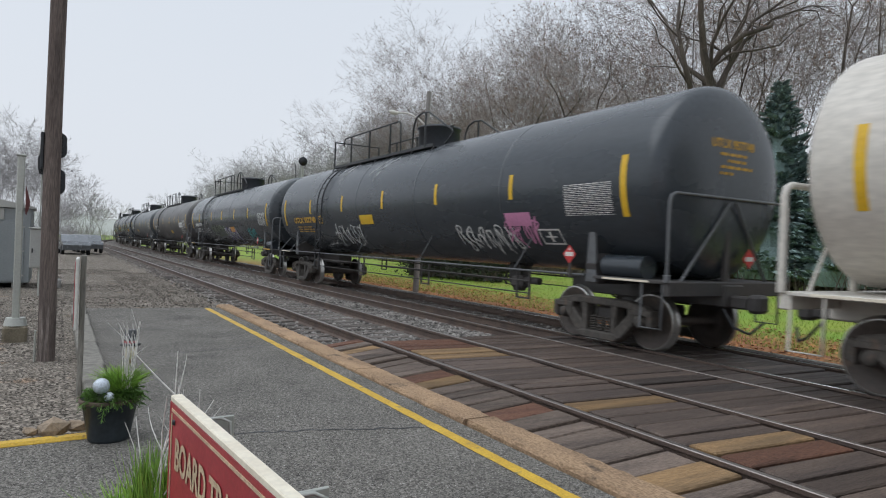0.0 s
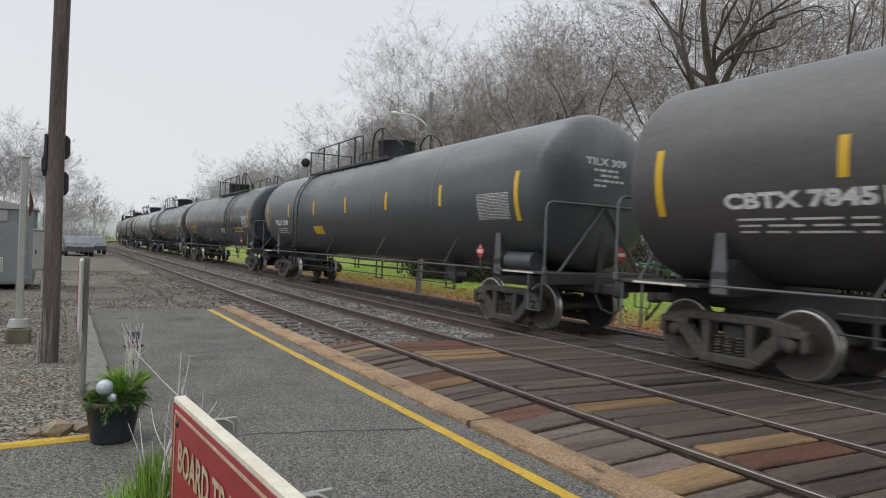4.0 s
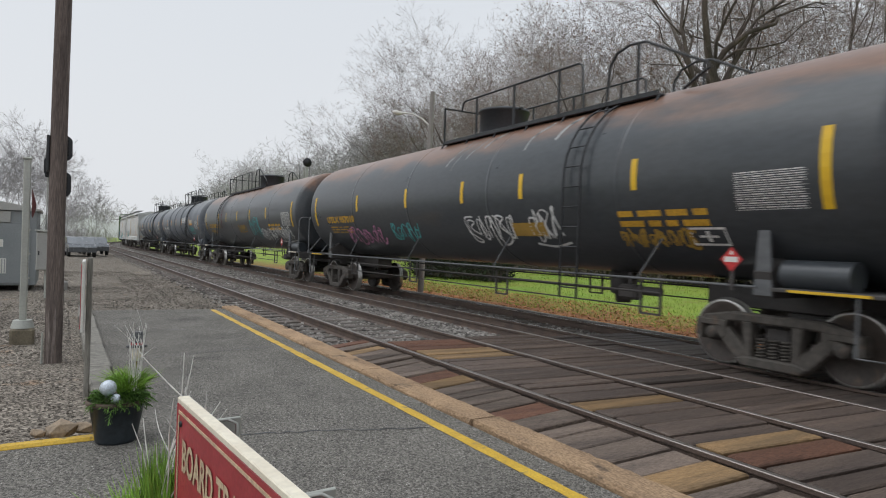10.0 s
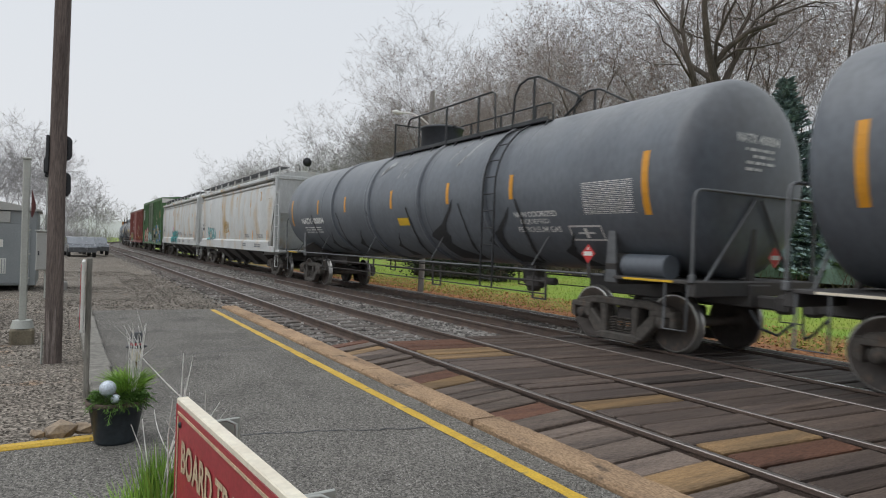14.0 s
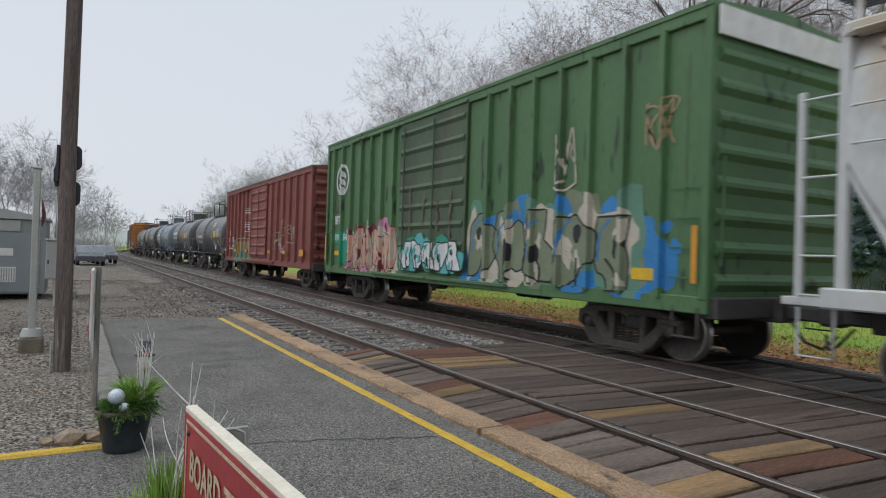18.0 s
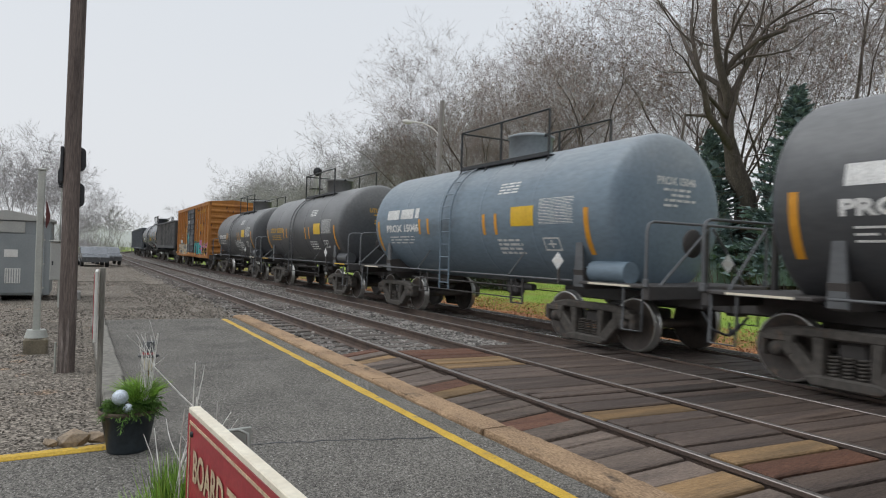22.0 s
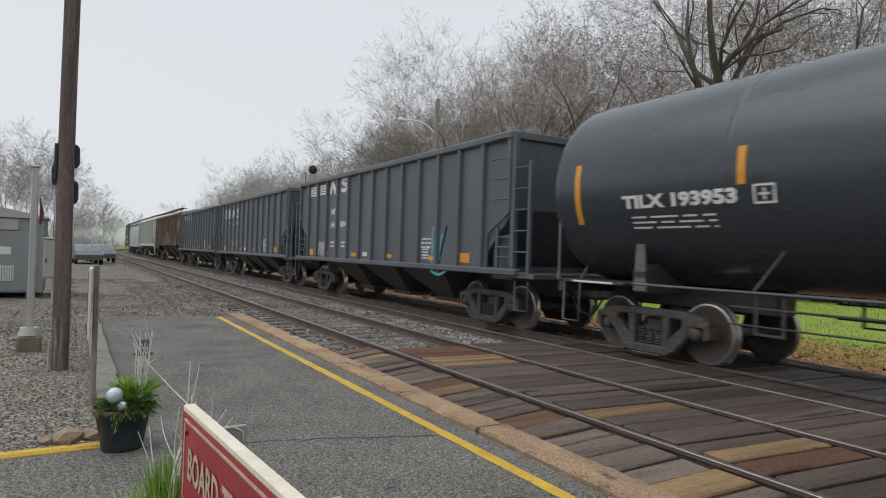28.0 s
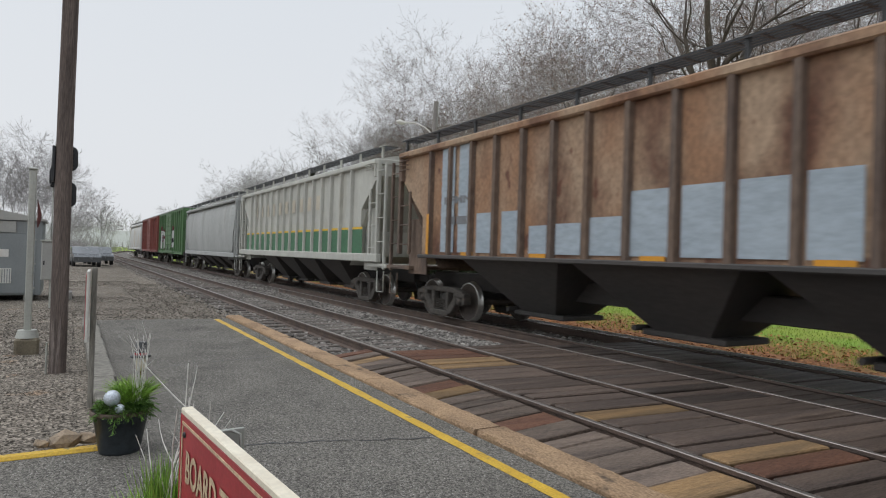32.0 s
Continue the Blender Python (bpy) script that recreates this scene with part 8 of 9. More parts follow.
    add(-370.7, box_car(-370.7, 15.15, 3.2, 1.02, 4.58, "box_yellow", (-1.5, 1.43), 14, "orange-yellow boxcar with black door and graffiti", door_key="door_black", roof_key="box_yellow", marks=yellow_marks, posts=[-6.9 + 1.0 * i for i in range(5)] + [2.3 + 1.1 * i for i in range(5)], stripes=tuple((x, 1.02, 0.4, 0.12) for x in (-7.2, -5.4, -2.4, -0.2, 2.8, 5.0, 6.9)), stripe_key="reflector_orange", pitch=16.9))
    add(-387.9, hopper_car(-387.9, 14.3, 3.2, 1.55, 3.9, "gondola_grey", "dirty grey ribbed gondola car with dusty streaks", ribs=16, low_key="dusty_rib", slope=0.3, slope_z=1.8, bays=0, pitch=16.1, category="gondola"))
    add(-404.75, tank_car(-404.75, 7.8, 1.62, 2.75, "tank_black", ("TILX 193953", -6.73, 2.31, 2.0), "mark_white", "large black tank car with white number", [(-7.74, 2.1, 3.1, 0.13), (-4.66, 2.55, 3.05, 0.12), (-1.6, 2.55, 3.05, 0.12), (1.4, 2.55, 3.05, 0.12), (4.6, 2.55, 3.05, 0.12), (7.74, 2.1, 3.1, 0.13)], seed=31, ladder_x=-0.4, stripe_key="reflector_orange", pitch=17.7, platform=(-2.2, 2.2), dome_x=-0.4, dome_r=0.6, extra=lambda c, s: (data_box(c, s, -4.5, -4.2, 2.29, 2.54), part("yellow_panel", mark_rect(Geo(), s, 1.6, 2.9, 2.2, 2.5), M["mark_yellow"], c, "yellow stencil panel"), part("cream_panel", mark_rect(Geo(), s, -2.6, -1.8, 1.55, 1.9), M["spray_cream"], c, "tan stencil panel"))))
    for u, num, sd in ((-421.2, ("146", "894"), 1), (-436.4, ("144", "931"), 2), (-451.5, ("148", "425"), 3)):
        add(u, hopper_car(u, 13.5, 3.2, 1.25, 3.97, "hopper_black", "black ribbed open coal hopper with white lettering", ribs=14, slope=0.85, slope_z=2.45, knee=1.97, bays=3, marks=coal_marks(num, sd), stripes=tuple((x, 1.36, 0.42, 0.11) for x in (-3.9, -1.4, 1.1, 3.6)) + ((-5.38, 1.33, 0.42, 0.22), (5.05, 1.35, 0.4, 0.21))))
    # end_key: darker brown paints in the shade on this car's recessed ends
    add(-468.2, hopper_car(-468.2, 16.4, 3.2, 1.55, 4.15, "hopper_rust", "rust-brown ribbed covered hopper with pale blue patches", ribs=[-0.25 + 0.9 * k for k in range(-7, 9)] + [-8.1, 8.1], low_key="hopper_rib", covered=True, slope=1.2, slope_z=3.5, knee=2.45, end_key="hopper_rib", bays=3, pitch=18.2, marks=rust_marks, stripes=tuple((x, 1.53, 0.48, 0.1) for x in (-4.9, -2.45, 0.26, 2.9, 5.4)), roof_h=0.3))
    add(-486.1, hopper_car(-486.1, 16.3, 3.2, 1.45, 4.2, "hopper_cream", "cream ribbed covered hopper with a green lower band", ribs=18, covered=True, slope=1.15, slope_z=3.75, knee=2.86, bays=4, pitch=17.5, marks=band_marks, roof_h=0.3))
    add(-504.0, hopper_car(-504.0, 16.0, 3.2, 1.25, 4.2, "hopper_pale", "pale grey curved-side covered hopper", covered=True, smooth_side=True, slope=0.9, slope_z=2.7, bays=4, pitch=18.0))
    add(-521.5, box_car(-521.5, 15.25, 3.2, 1.15, 4.6, "box_green", (-2.4, 1.2), 14, "dark green boxcar with graffiti", pitch=16.9, marks=lambda c, W: piece(c, lambda e: flat_side(W / 2 + 0.02, e), -6, 1.3, 9, 1.9, 5, "white", "ink", ("maroon",))))
    add(-538.4, box_car(-538.4, 15.25, 3.2, 1.15, 4.6, "box_red", (-1.7, 1.4), 14, "dull red ribbed steel boxcar", pitch=16.9))
    add(-555.8, hopper_car(-555.8, 16.0, 3.2, 1.25, 4.2, "hopper_white", "white curved-side covered hopper", covered=True, smooth_side=True, slope=0.9, slope_z=2.7, bays=4, pitch=18.0))


def gas_words(c, s, x, z):
    for i, w in enumerate(("NON ODORIZED", "LIQUEFIED", "PETROLEUM GAS")):
        part("stencil", mark_text(s, w, x + (0.15 if i == 1 else 0), z - 0.14 * i, 1.25 if i != 1 else 0.85, 0.1, 0.004), M["mark_white"], c, "white stencilled words")


def green_marks(c, W):
    so = lambda e: flat_side(W / 2 + 0.02, e)
    s = so(0.012)
    # round white tree emblem as plain shapes
    g = Geo()
    mark_line(g, s, [(-6.27 + 0.5 * math.cos(a), 3.84 + 0.46 * math.sin(a)) for a in [i * math.pi / 18 for i in range(36)]], 0.1, True)
    mark_line(g, s, [(-6.27, 3.4), (-6.27, 4.28)], 0.12)
    for k in range(3):
        for sg in (-1, 1):
            mark_line(g, s, [(-6.27, 4.15 - k * 0.25), (-6.27 + sg * 0.27, 3.9 - k * 0.25)], 0.13)
    part("emblem", g, M["mark_white"], c, "round white emblem")
    part("owner_mark", mark_text(s, "IBT", -6.84, 2.42, 0.46, 0.27, 0.012), M["mark_white"], c, "white stencilled letters")
    part("graffiti", tag(s, -6.85, 2.8, 0.5, 0.5, 66, 0.025, 3), M["spray_sage"], c, "faint sprayed tag")
    for x, w in ((-6.87, 0.5), (-6.17, 0.5)):
        part("number_panel", mark_rect(Geo(), so(0.008), x, x + w, 1.15 if x > -6.5 else 1.8, 2.16, 1), M["spray_teal"], c, "green number panel")
    part("car_number", mark_text(s, "191", -6.8, 1.88, 0.38, 0.22), M["mark_white"], c)
    part("car_number", mark_text(s, "54", -6.1, 1.88, 0.36, 0.22), M["mark_white"], c)
    part("yellow_panel", mark_rect(Geo(), s, -6.84, -6.4, 1.4, 1.55, 1), M["reflector"], c, "yellow stencil panel")
    piece(c, so, -5.75, 0.95, 3.6, 1.4, 61, "salmon", "maroon", ("cream", "pink", "maroon", "cream"), 7)
    piece(c, lambda e: flat_side(W / 2 + 0.07, e), -1.6, 1.1, 2.9, 0.85, 62, "white", "ink", ("teal", "cyan"), 5)
    piece(c, so, 1.5, 0.95, 4.8, 1.6, 63, "sage", "ink", ("blue", "sage", "blue", "mint", "cream"), 5)
    g = Geo()
    blob(g, so(0.001), 6.15, 1.6, 0.85, 0.66, random.Random(3))
    for x, z, r in ((6.95, 1.3, 0.14), (7.05, 1.75, 0.1), (6.9, 2.05, 0.08), (5.75, 2.3, 0.22)):
        blob(g, so(0.001), x, z, r, r * 1.2, random.Random(int(x * 9)))
    part("graffiti", g, M["spray_blue"], c, "blue sprayed cloud")
    part("yellow_panel", mark_rect(Geo(), s, 6.23, 6.67, 1.25, 1.43, 1), M["reflector"], c, "yellow stencil panel")
    part("graffiti", tag(s, 4.3, 2.9, 0.6, 0.9, 64, letters=2), M["spray_cream"], c, "cream sprayed tag")
    part("graffiti", tag(s, 6.4, 3.2, 0.7, 0.8, 65, letters=2), M["spray_tan"], c, "tan sprayed tag")
    ds = flat_side(W / 2 + 0.05, 0.006)
    streaks(c, ds, [(-1.2, 3.2, 1.4, 0.10), (-0.5, 2.9, 2.1, 0.16), (0.2, 2.8, 2.0, 0.14), (0.8, 3.0, 1.2, 0.10)], "hopper_rib", 9, "brown rust on the door")
    streaks(c, so(0.003), [(3.0, 4.6, 3.2, 0.05), (4.6, 4.7, 2.9, 0.04), (6.1, 4.8, 3.1, 0.05), (-3.9, 4.7, 3.4, 0.04), (7.2, 4.5, 2.2, 0.05)], "door_olive", 10, "dark dirt run")
    x = 15.25 / 2
    part("end_panel", Geo().box((x + 0.07, 0, 4.85), (0.03, W - 0.1, 0.4)), M["white_paint"], c, "white painted top of the end wall")


def streaks(c, s, spots, key, seed, label):
    """Ragged vertical runs of dirt or rust: (x, top, bottom, width)."""
    rnd = random.Random(seed)
    for x, z1, z0, w in spots:
        g, pts, z = Geo(), [], z1
        while z > z0:
            pts.append((x + rnd.uniform(-0.3, 0.3) * w, z))
            z -= rnd.uniform(0.08, 0.2)
        ribbon(g, s, [(q, z, w * rnd.uniform(0.35, 1.3) * (1 - 0.6 * i / len(pts)), 0.0) for i, (q, z) in enumerate(pts)])
        part("rust_streak", g, M[key], c, label)


def red_marks(c, W):
    so = lambda e: flat_side(W / 2 + 0.02, e)
    s = so(0.012)
    part("owner_mark", mark_text(s, "CP", -6.6, 2.22, 0.42, 0.24), M["mark_white"], c, "white stencilled letters")
    part("car_number", mark_text(s, "215", -6.79, 1.86, 0.54, 0.24), M["mark_white"], c)
    part("car_number", mark_text(s, "788", -5.95, 1.86, 0.54, 0.24), M["mark_white"], c)
    part("fine_print", bars(s, -6.7, 1.6, 1.2, 2, 0.07, 0.06, random.Random(1)), M["mark_white"], c, "small stencilled lines")
    for z in (3.4, 2.7):
        h = 0.26 if z > 3 else 0.62
        g = bars(s, -2.95, z, 0.95, 2 if z > 3 else 4, 0.05, 0.07, random.Random(int(z * 7)))
        for a, b, p, q in ((-3.05, -1.9, z + 0.11, z + 0.125), (-3.05, -1.9, z + 0.11 - h, z + 0.125 - h), (-3.05, -3.035, z + 0.11 - h, z + 0.125), (-1.915, -1.9, z + 0.11 - h, z + 0.125)):
            mark_rect(g, s, a, b, p, q, 1)
        part("stencil_box", g, M["mark_white"], c, "white framed stencil block")
    part("data_frame", bars(s, 3.7, 1.65, 0.35, 4, 0.04, 0.04, random.Random(5)), M["mark_white"], c, "white framed data panel")
    streaks(c, so(0.003), [(-6.3, 2.2, 1.0, 0.04), (3.2, 4.2, 3.1, 0.05), (5.4, 4.3, 2.6, 0.05), (6.4, 3.9, 1.6, 0.04), (-4.2, 4.3, 3.5, 0.04)], "dark_red_rust", 7, "dark rust run")
    camo(c, so)
    for x, z, w, h, sd, col, n in ((-1.4, 1.5, 1.3, 0.55, 72, "tan", 5), (2.3, 1.65, 0.5, 0.6, 73, "tan", 2), (2.9, 1.6, 0.7, 0.6, 74, "cream", 3), (4.7, 1.9, 0.8, 0.6, 75, "cream", 3), (3.6, 2.1, 0.6, 0.6, 76, "tan", 3)):
        part("graffiti", tag(s, x, z, w, h, sd, 0.03, n), M["spray_" + col], c, "pale sprayed tag")


def camo(c, so):
    """Blocky camouflage sprayed over the lower panels, with a pale line above."""
    rnd = random.Random(71)
    part("graffiti", mark_rect(Geo(), so(0.001), -5.3, -1.75, 0.90, 1.9, 1), M["spray_sage"], c, "dull green sprayed ground")
    for k, (col, zz, hh) in enumerate((("mint", 1.05, 0.34), ("tan", 1.5, 0.5), ("gold", 1.6, 0.42), ("grey", 1.5, 0.5), ("ink", 1.6, 0.3), ("tan", 1.65, 0.3), ("mint", 1.1, 0.3))):
        g = Geo()
        for i in range(7):
            x = -5.25 + 3.5 * (i + rnd.uniform(0.1, 0.9)) / 7
            blob(g, so(0.002 + 0.0008 * k + 0.00005 * i), x, zz + rnd.uniform(-0.1, 0.12), rnd.uniform(0.09, 0.19) if k else 0.36, hh * rnd.uniform(0.7, 1.0), rnd, 16, 0.3, lim=(0.90, 1.92))
        part("graffiti", g, M["spray_" + col], c, "camouflage patches of sprayed paint")
    g = Geo()
    mark_line(g, so(0.008), curve_pts([(-5.25, 1.3), (-5.15, 1.85), (-4.9, 2.0), (-4.5, 1.9), (-4.2, 2.05), (-3.6, 1.98), (-3.1, 2.08), (-2.4, 2.0), (-1.9, 2.05)], 6), 0.03)
    part("graffiti", g, M["spray_cream"], c, "pale sprayed outline")


def yellow_marks(c, W):
    so = lambda e: flat_side(W / 2 + 0.02, e)
    s = so(0.012)
    g = Geo()
    mark_line(g, s, [(3.85, 3.5), (5.5, 2.4)], 0.26)
    part("emblem", g, M["faded_yellow"], c, "faded yellow emblem bar")
    g = Geo()
    mark_line(g, so(0.0125), [(3.85, 2.4), (5.5, 3.5)], 0.26)
    for ax, az, sx, sz in ((3.75, 3.56, -1, 1), (5.6, 2.34, 1, -1), (3.75, 2.34, -1, -1), (5.6, 3.56, 1, 1)):
        part("emblem_arrowhead", Geo().add([(ax, so(0.0135)(0, 0), az), (ax - sx * 0.5, so(0.0135)(0, 0), az + sz * 0.05), (ax - sx * 0.05, so(0.0135)(0, 0), az - sz * 0.45)], [(0, 1, 2)]), M["faded_yellow"], c)
    part("emblem", g, M["faded_yellow"], c, "faded yellow crossed-arrow emblem")
    part("slogan", mark_text(s, "I'm nationwide", 1.62, 3.92, 3.0, 0.3, 0.008), M["faded_yellow"], c, "faded yellow slogan")
    part("owner_name", bars(s, 4.75, 3.97, 1.6, 1, 0.25, 0.06, random.Random(4)), M["faded_yellow"], c, "faded yellow lettering")
    part("owner_name", bars(s, -4.6, 2.75, 2.4, 1, 0.4, 0.06, random.Random(5)), M["faded_yellow"], c, "faded yellow lettering")
    part("owner_mark", mark_text(s, "RB", -5.6, 2.3, 0.5, 0.24), M["mark_white"], c, "white stencilled letters")
    part("owner_mark", mark_text(s, "OX", -4.7, 2.3, 0.5, 0.24), M["mark_white"], c, "white stencilled letters")
    part("car_number", bars(s, -5.75, 1.9, 1.5, 1, 0.22, 0.05, random.Random(6)), M["mark_white"], c, "worn white number")
    streaks(c, so(0.003), [(-6.9, 4.2, 1.1, 0.05), (-2.9, 4.2, 1.0, 0.07), (2.3, 4.3, 2.0, 0.04), (3.4, 4.25, 1.1, 0.09), (4.5, 4.3, 1.0, 0.10), (5.6, 4.2, 2.1, 0.05), (6.7, 4.2, 1.2, 0.06), (-4.9, 3.0, 1.9, 0.05)], "hopper_rib", 8, "dark rust run")
    piece(c, so, -6.4, 0.95, 4.4, 0.95, 81, "cream", "tan", ("cream", "grey"), 4)
    piece(c, so, 1.75, 1.0, 3.1, 0.95, 82, "cyan", "maroon", ("pink", "teal", "pink"), 5, "TILER")
    piece(c, so, 4.9, 1.0, 2.2, 0.9, 83, "gold", "ink", ("tan", "pink"), 3)
    ds = flat_side(W / 2 + 0.05, 0.006)
    for z, w in ((3.5, 1.2), (3.1, 0.5), (2.8, 0.3), (2.55, 0.5)):
        part("door_stencil", bars(ds, -1.7 if w < 1 else -1.2, z, w, 1 if w < 1 else 2, 0.07, 0.05, random.Random(int(z * 9))), M["mark_white"], c, "white stencilled lines")
    part("graffiti", tag(ds, -1.6, 1.9, 1.2, 0.7, 84, 0.05, 5), M["spray_cyan"], c, "cyan sprayed tag")
    part("graffiti", tag(ds, -0.2, 1.8, 1.2, 0.7, 85, 0.04, 6), M["spray_grey"], c, "grey sprayed tag")
    g = Geo()
    mark_line(g, s, [(2.88 + 0.36 * math.cos(a), 3.27 + 0.34 * math.sin(a)) for a in [0.5 + i * 0.28 for i in range(20)]], 0.05)
    part("graffiti", g, M["spray_cream"], c, "pale sprayed ring")


def coal_marks(num, sd):
    def marks(c, W):
        s = flat_side(W / 2 - 0.058, 0.006)
        g = Geo()
        for r in range(4):
            for x0, x1 in ((-5.79, -4.92), (-4.66, -3.93)) if sd != 2 else ((-5.5, -4.91), (-4.65, -3.9)):
                zz = (3.7 if sd != 2 else 3.46) - r * (0.09 if sd != 2 else 0.125)
                mark_rect(g, s, x0, x1 - (0.05 * r if sd == 2 else 0), zz, zz + (0.06 if sd != 2 else 0.085), 1)
        part("owner_stripes", g, M["mark_white"], c, "white horizontal emblem bars")
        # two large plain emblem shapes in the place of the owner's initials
        g = Geo()
        dz = 0.35 if sd != 2 else 0
        for a, b in (((-3.58, 3.05), (-3.42, 3.47)), ((-3.42, 3.47), (-3.12, 3.05)), ((-3.12, 3.05), (-2.96, 3.47))):
            lift = flat_side(W / 2 - 0.058, 0.006 + 0.002 * (a[0] + 4))
            mark_line(g, lift, [(a[0], a[1] + dz), (b[0], b[1] + dz)], 0.17)
        mark_line(g, s, curve_pts([(-2.06, 3.40 + dz), (-2.35, 3.48 + dz), (-2.55, 3.38 + dz), (-2.15, 3.24 + dz), (-2.25, 3.1 + dz), (-2.6, 3.13 + dz)]), 0.13)
        part("owner_emblem", g, M["mark_white"], c, "white angular emblem")
        z = 2.27 if sd != 2 else 2.66
        part("car_number", mark_text(s, "NS", -3.46 if sd != 2 else -4.31, z + 0.44 if sd != 2 else z, 0.4, 0.2), M["mark_white"], c, "white stencilled letters")
        part("car_number", mark_text(s, num[0], -3.46 if sd != 2 else -3.4, z, 0.5, 0.2), M["mark_white"], c)
        part("car_number", mark_text(s, num[1], -2.62, z, 0.54, 0.2), M["mark_white"], c)
        part("fine_print", bars(s, -3.5, 1.75, 0.45, 2, 0.06, 0.06, random.Random(1)), M["mark_white"], c)
        part("fine_print", bars(s, -2.5, 1.75, 0.5, 2, 0.06, 0.06, random.Random(2)), M["mark_white"], c)
        part("fine_print", bars(s, 3.0, 1.85, 0.5, 3, 0.05, 0.05, random.Random(3)), M["mark_white"], c)
        part("data_panel", bars(s, 3.05, 1.6, 0.35, 4, 0.04, 0.03, random.Random(4)), M["mark_white"], c, "white data panel")
        part("white_panel", mark_rect(Geo(), s, -0.7, -0.35, 1.38, 1.5, 1), M["mark_white"], c)
        if sd == 1:
            part("graffiti", tag(s, -4.66, 1.3, 0.65, 0.5, 91, 0.035, 4), M["spray_white"], c, "white sprayed tag")
            part("graffiti", tag(s, 3.5, 1.22, 0.8, 1.0, 92, 0.07, 2), M["spray_cyan"], c, "pale green sprayed tag")
    return marks


def white_marks(sd):
    def marks(c, W):
        def so(e):
            return lambda x, z: -(W / 2 + 0.05 if z < 1.53 else W / 2 - 0.14 * (2 * (z - 1.22) / 3.03 - 1) ** 2) - e

        s = so(0.008)
        part("car_number", mark_text(s, "GBRX" if sd == 2 else "AEX", -7.6, 2.3, 0.75, 0.15, 0.004), M["spray_ink"], c, "black stencilled letters")
        part("car_number", bars(s, -7.6, 2.05, 0.6, 1, 0.16, 0.04, random.Random(3)), M["spray_ink"], c)
        part("top_band", Geo().box((0, -W / 2 + 0.08, 3.98), (15.8, 0.06, 0.12), ch=0.02).box((0, -W / 2 + 0.1, 4.14), (15.8, 0.06, 0.08), ch=0.02), M["hopper_white"], c, "pressed bands under the eave")
        for x, w in ((3.2, 0.7), (5.5, 0.9), (3.1, 0.8), (5.4, 1.0)):
            part("fine_print", bars(s, x, 1.75 if x in (3.2, 5.5) else 1.33, w, 2, 0.05, 0.04, random.Random(int(x * 7))), M["spray_grey"], c, "grey stencilled lines")
        for x in (-5.0, -2.4, 0.2, 2.8, 5.4):
            part("weld_seam", mark_rect(Geo(), so(0.001), x - 0.012, x + 0.012, 1.6, 3.85, 8), M["roof_grey"], c, "grey vertical weld seam")
        part("sill_ledge", Geo().prism([(-W / 2 - 0.035, 1.2), (-W / 2 + 0.1, 1.2), (-W / 2 + 0.1, 1.55), (-W / 2 - 0.0, 1.53), (-W / 2 - 0.045, 1.47)], "x", -7.6, 7.6), M["hopper_white"], c, "pale flanged side sill")
        if sd == 2:
            streaks(c, so(0.002), [(-1.05, 3.45, 2.75, 0.2), (-0.45, 3.4, 2.75, 0.22), (-0.1, 3.42, 2.78, 0.2), (0.9, 3.3, 2.7, 0.16), (1.7, 3.2, 2.8, 0.12), (1.2, 2.5, 2.15, 0.3), (3.4, 3.3, 2.9, 0.1), (5.3, 3.8, 3.5, 0.4), (-2.4, 3.75, 3.2, 0.25), (-4.6, 3.6, 2.9, 0.2), (6.6, 3.2, 2.8, 0.2)], "rust_orange", 12, "orange rust patch")
            piece(c, so, -2.86, 1.1, 2.9, 1.05, 95, "cyan", "ink", ("cyan",), 5)
            g = Geo()
            blob(g, so(0.012), -2.1, 2.2, 0.18, 0.2, random.Random(8), 16, 0.1)
            part("graffiti", g, M["spray_pink"], c, "round pink sprayed spot")
            part("graffiti", mark_text(flat_side(W / 2 + 0.05, 0.004), "SAVAGE", 0.75, 1.22, 1.2, 0.22, 0.004), M["spray_grey"], c, "dark sprayed capital letters")
            part("graffiti", tag(s, 0.21, 1.75, 1.8, 0.2, 96, 0.025, 12), M["spray_grey"], c, "thin dark scrawl")
        else:
            streaks(c, so(0.002), [(-5.4, 3.6, 3.0, 0.2), (-2.0, 3.5, 2.9, 0.25), (1.4, 3.7, 3.1, 0.2), (4.3, 3.4, 2.6, 0.2), (6.0, 3.7, 3.2, 0.3)], "rust_orange", 13, "orange rust patch")
            piece(c, so, -6.0, 1.4, 2.2, 0.9, 97, "cyan", "grey", (), 4)
            part("graffiti", tag(s, -1.5, 2.0, 1.2, 0.5, 98, 0.05, 4), M["spray_gold"], c, "yellow sprayed tag")
    return marks


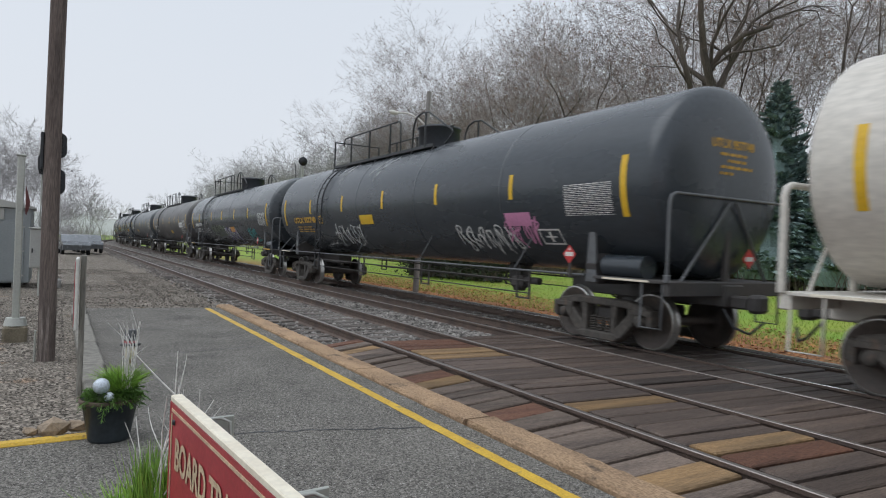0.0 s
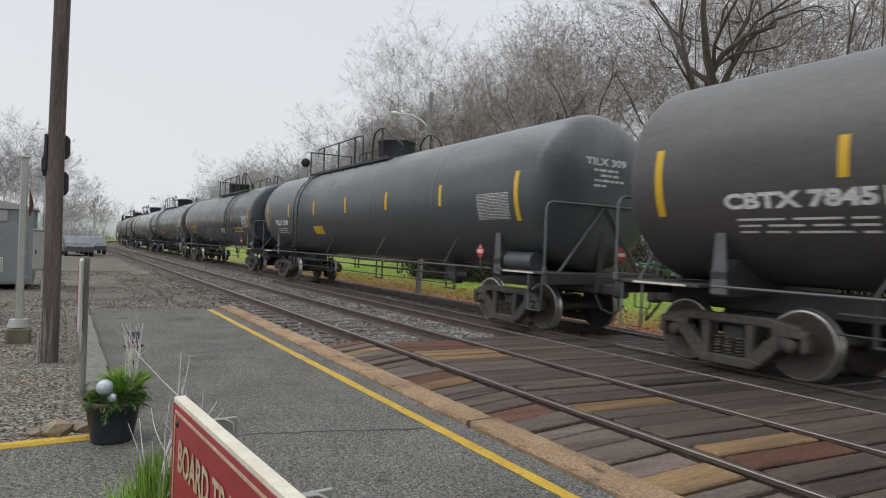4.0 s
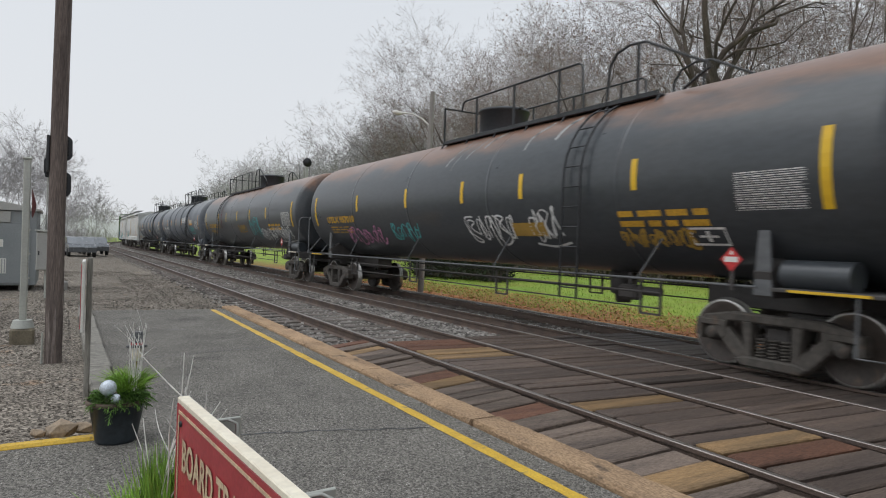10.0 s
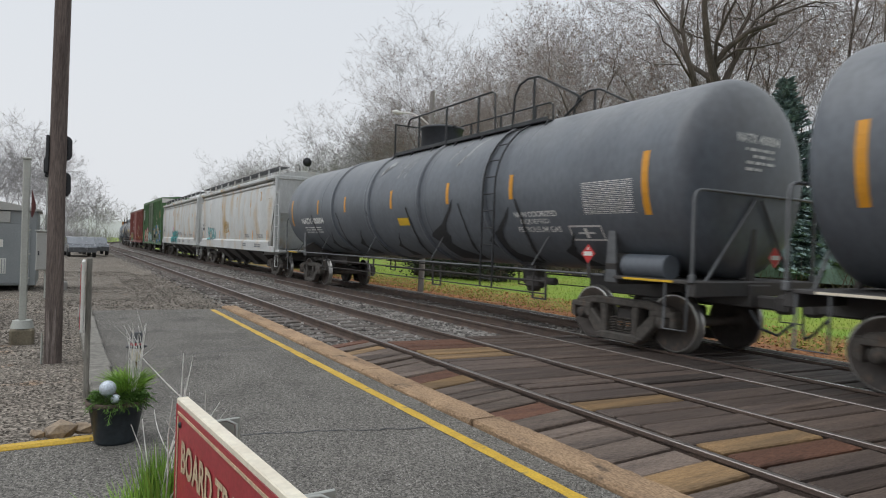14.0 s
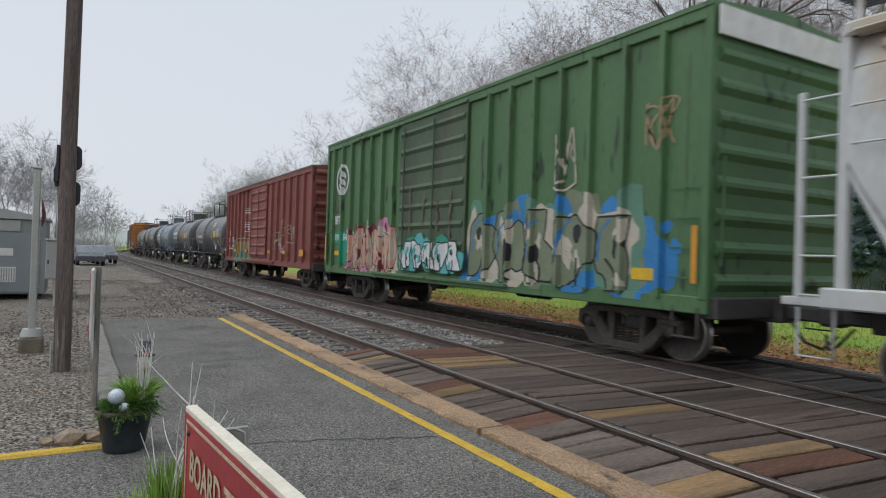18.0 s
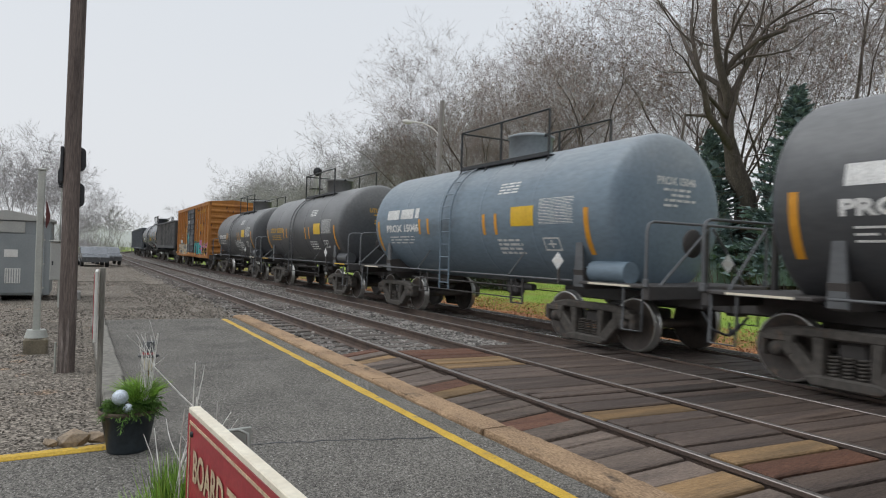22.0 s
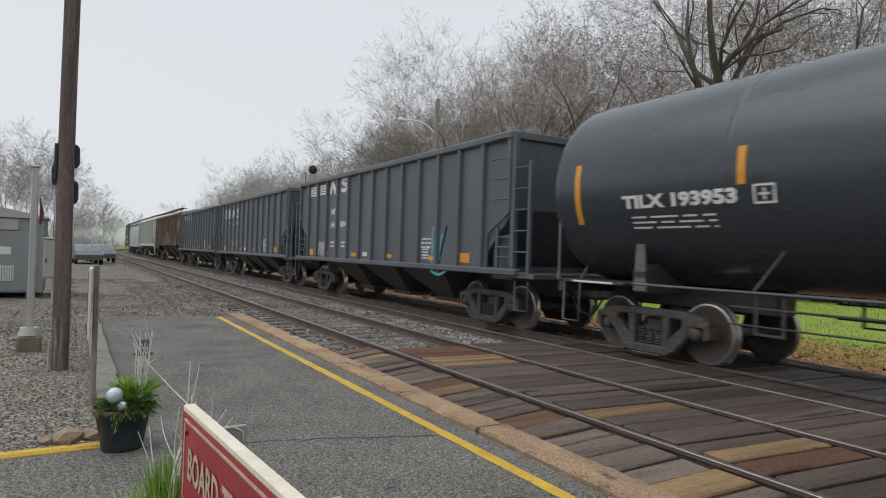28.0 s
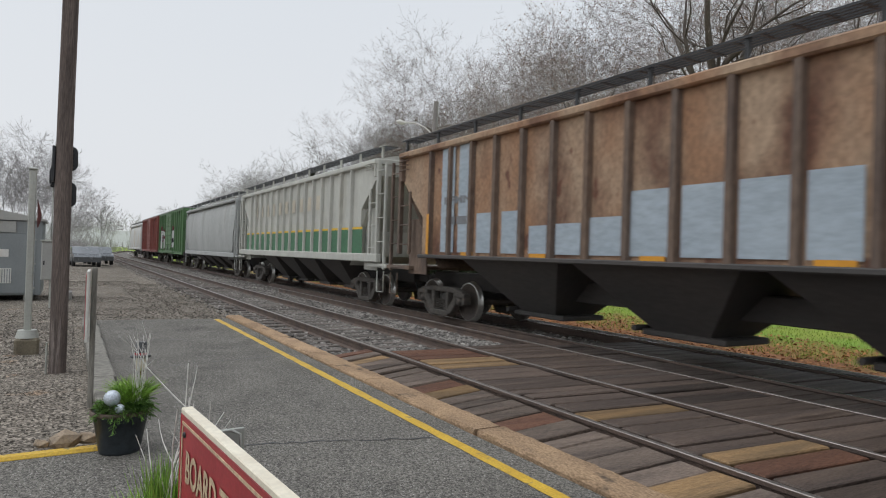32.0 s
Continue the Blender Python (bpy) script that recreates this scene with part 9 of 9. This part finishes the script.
def rust_marks(c, W):
    s = flat_side(W / 2 - 0.058, 0.005)
    for x0, x1, z0, z1 in ((-6.06, -5.48, 1.62, 4.02), (-5.3, -4.68, 1.62, 4.02), (-4.54, -3.78, 1.62, 2.46), (-3.62, -2.98, 1.62, 2.46), (-2.72, -2.2, 1.62, 2.15), (-1.95, -1.3, 1.62, 2.17), (-1.1, -0.35, 1.62, 2.25),
                           (-0.18, 0.58, 1.62, 2.63), (0.77, 1.46, 1.62, 2.64), (1.67, 2.37, 1.62, 2.65), (2.57, 3.2, 1.62, 2.68), (6.26, 6.8, 1.85, 2.26)):
        part("paint_patch", mark_rect(Geo(), s, x0, x1, z0, z1, 1), M["patch_blue"], c, "pale blue repaint patch")
    s2 = flat_side(W / 2 - 0.058, 0.010)
    part("car_number", mark_text(s2, "RFMN", -5.92, 2.72, 1.15, 0.17), M["spray_grey"], c, "dark stencilled letters")
    part("car_number", bars(s2, -5.85, 2.25, 1.1, 1, 0.18, 0.05, random.Random(2)), M["spray_grey"], c)
    s3 = flat_side(W / 2 + 0.03)
    for x in (-6.55, 6.95):
        part("yellow_panel", mark_rect(Geo(), s3, x - 0.06, x + 0.06, 1.56, 2.52, 1), M["reflector_orange"], c)
    for x in (3.9, 4.9):
        part("data_panel", bars(s2, x, 2.0, 0.5, 4, 0.05, 0.05, random.Random(int(x))), M["spray_tan"], c)


def band_marks(c, W):
    s = flat_side(W / 2 - 0.058, 0.005)
    n, L = 18, 16.3
    for i in range(1, n - 1):
        x0, x1 = -L / 2 + L * i / n + 0.06, -L / 2 + L * (i + 1) / n - 0.06
        part("green_band", mark_rect(Geo(), s, x0, x1, 1.48, 2.25, 1), M["hopper_green"], c, "green lower band")
        part("yellow_band", mark_rect(Geo(), s, x0, x1, 2.25, 2.32, 1), M["reflector"], c)
    g = Geo()
    for i in range(10):
        mark_rect(g, s, -5.6 + i * 0.95, -5.2 + i * 0.95, 3.0, 3.5, 1)
    part("owner_name", g, M["spray_cream"], c, "faded large lettering")


def travelled(t):
    """Metres gone by the train since the start."""
    if t < 12:
        return 14.6 * t
    if t < 16:
        return 175.2 + 14.6 * (t - 12) - 0.04125 * (t - 12) ** 2
    return 232.94 + 14.27 * (t - 16)


def motions():
    for u, car in TRAIN:
        rows = []
        for i in range(65):
            t = i / 2
            s = u + travelled(t)
            p, a = on_line(s, Y_FAR)
            rows.append((t, Matrix.Translation(p) @ Matrix.Rotation(a, 4, "Z")))
        walk(car, rows)
    # the wheels roll while they pass near
    for w, wx, u in SPIN:
        ts = [i / 30 for i in range(961) if -34 < u + travelled(i / 30) < 1.5]
        if not ts:
            continue
        ts = sorted({0.0, *ts, 32.0})
        s0 = travelled(ts[1])
        rows = []
        for t in ts:
            s = min(max(travelled(t), s0), travelled(ts[-2]))
            rows.append((t, Matrix.Translation((wx, 0, WR)) @ Matrix.Rotation((s - s0) / WR, 4, "Y")))
        walk(w, rows)


build_ground()
build_platform()
build_yard()
build_planters()
build_far_side()
build_spruces()
build_distance()
build_trees()
build_train()
build_tracks()
build_crossing()
build_thicket()
build_lawn_detail()
motions()
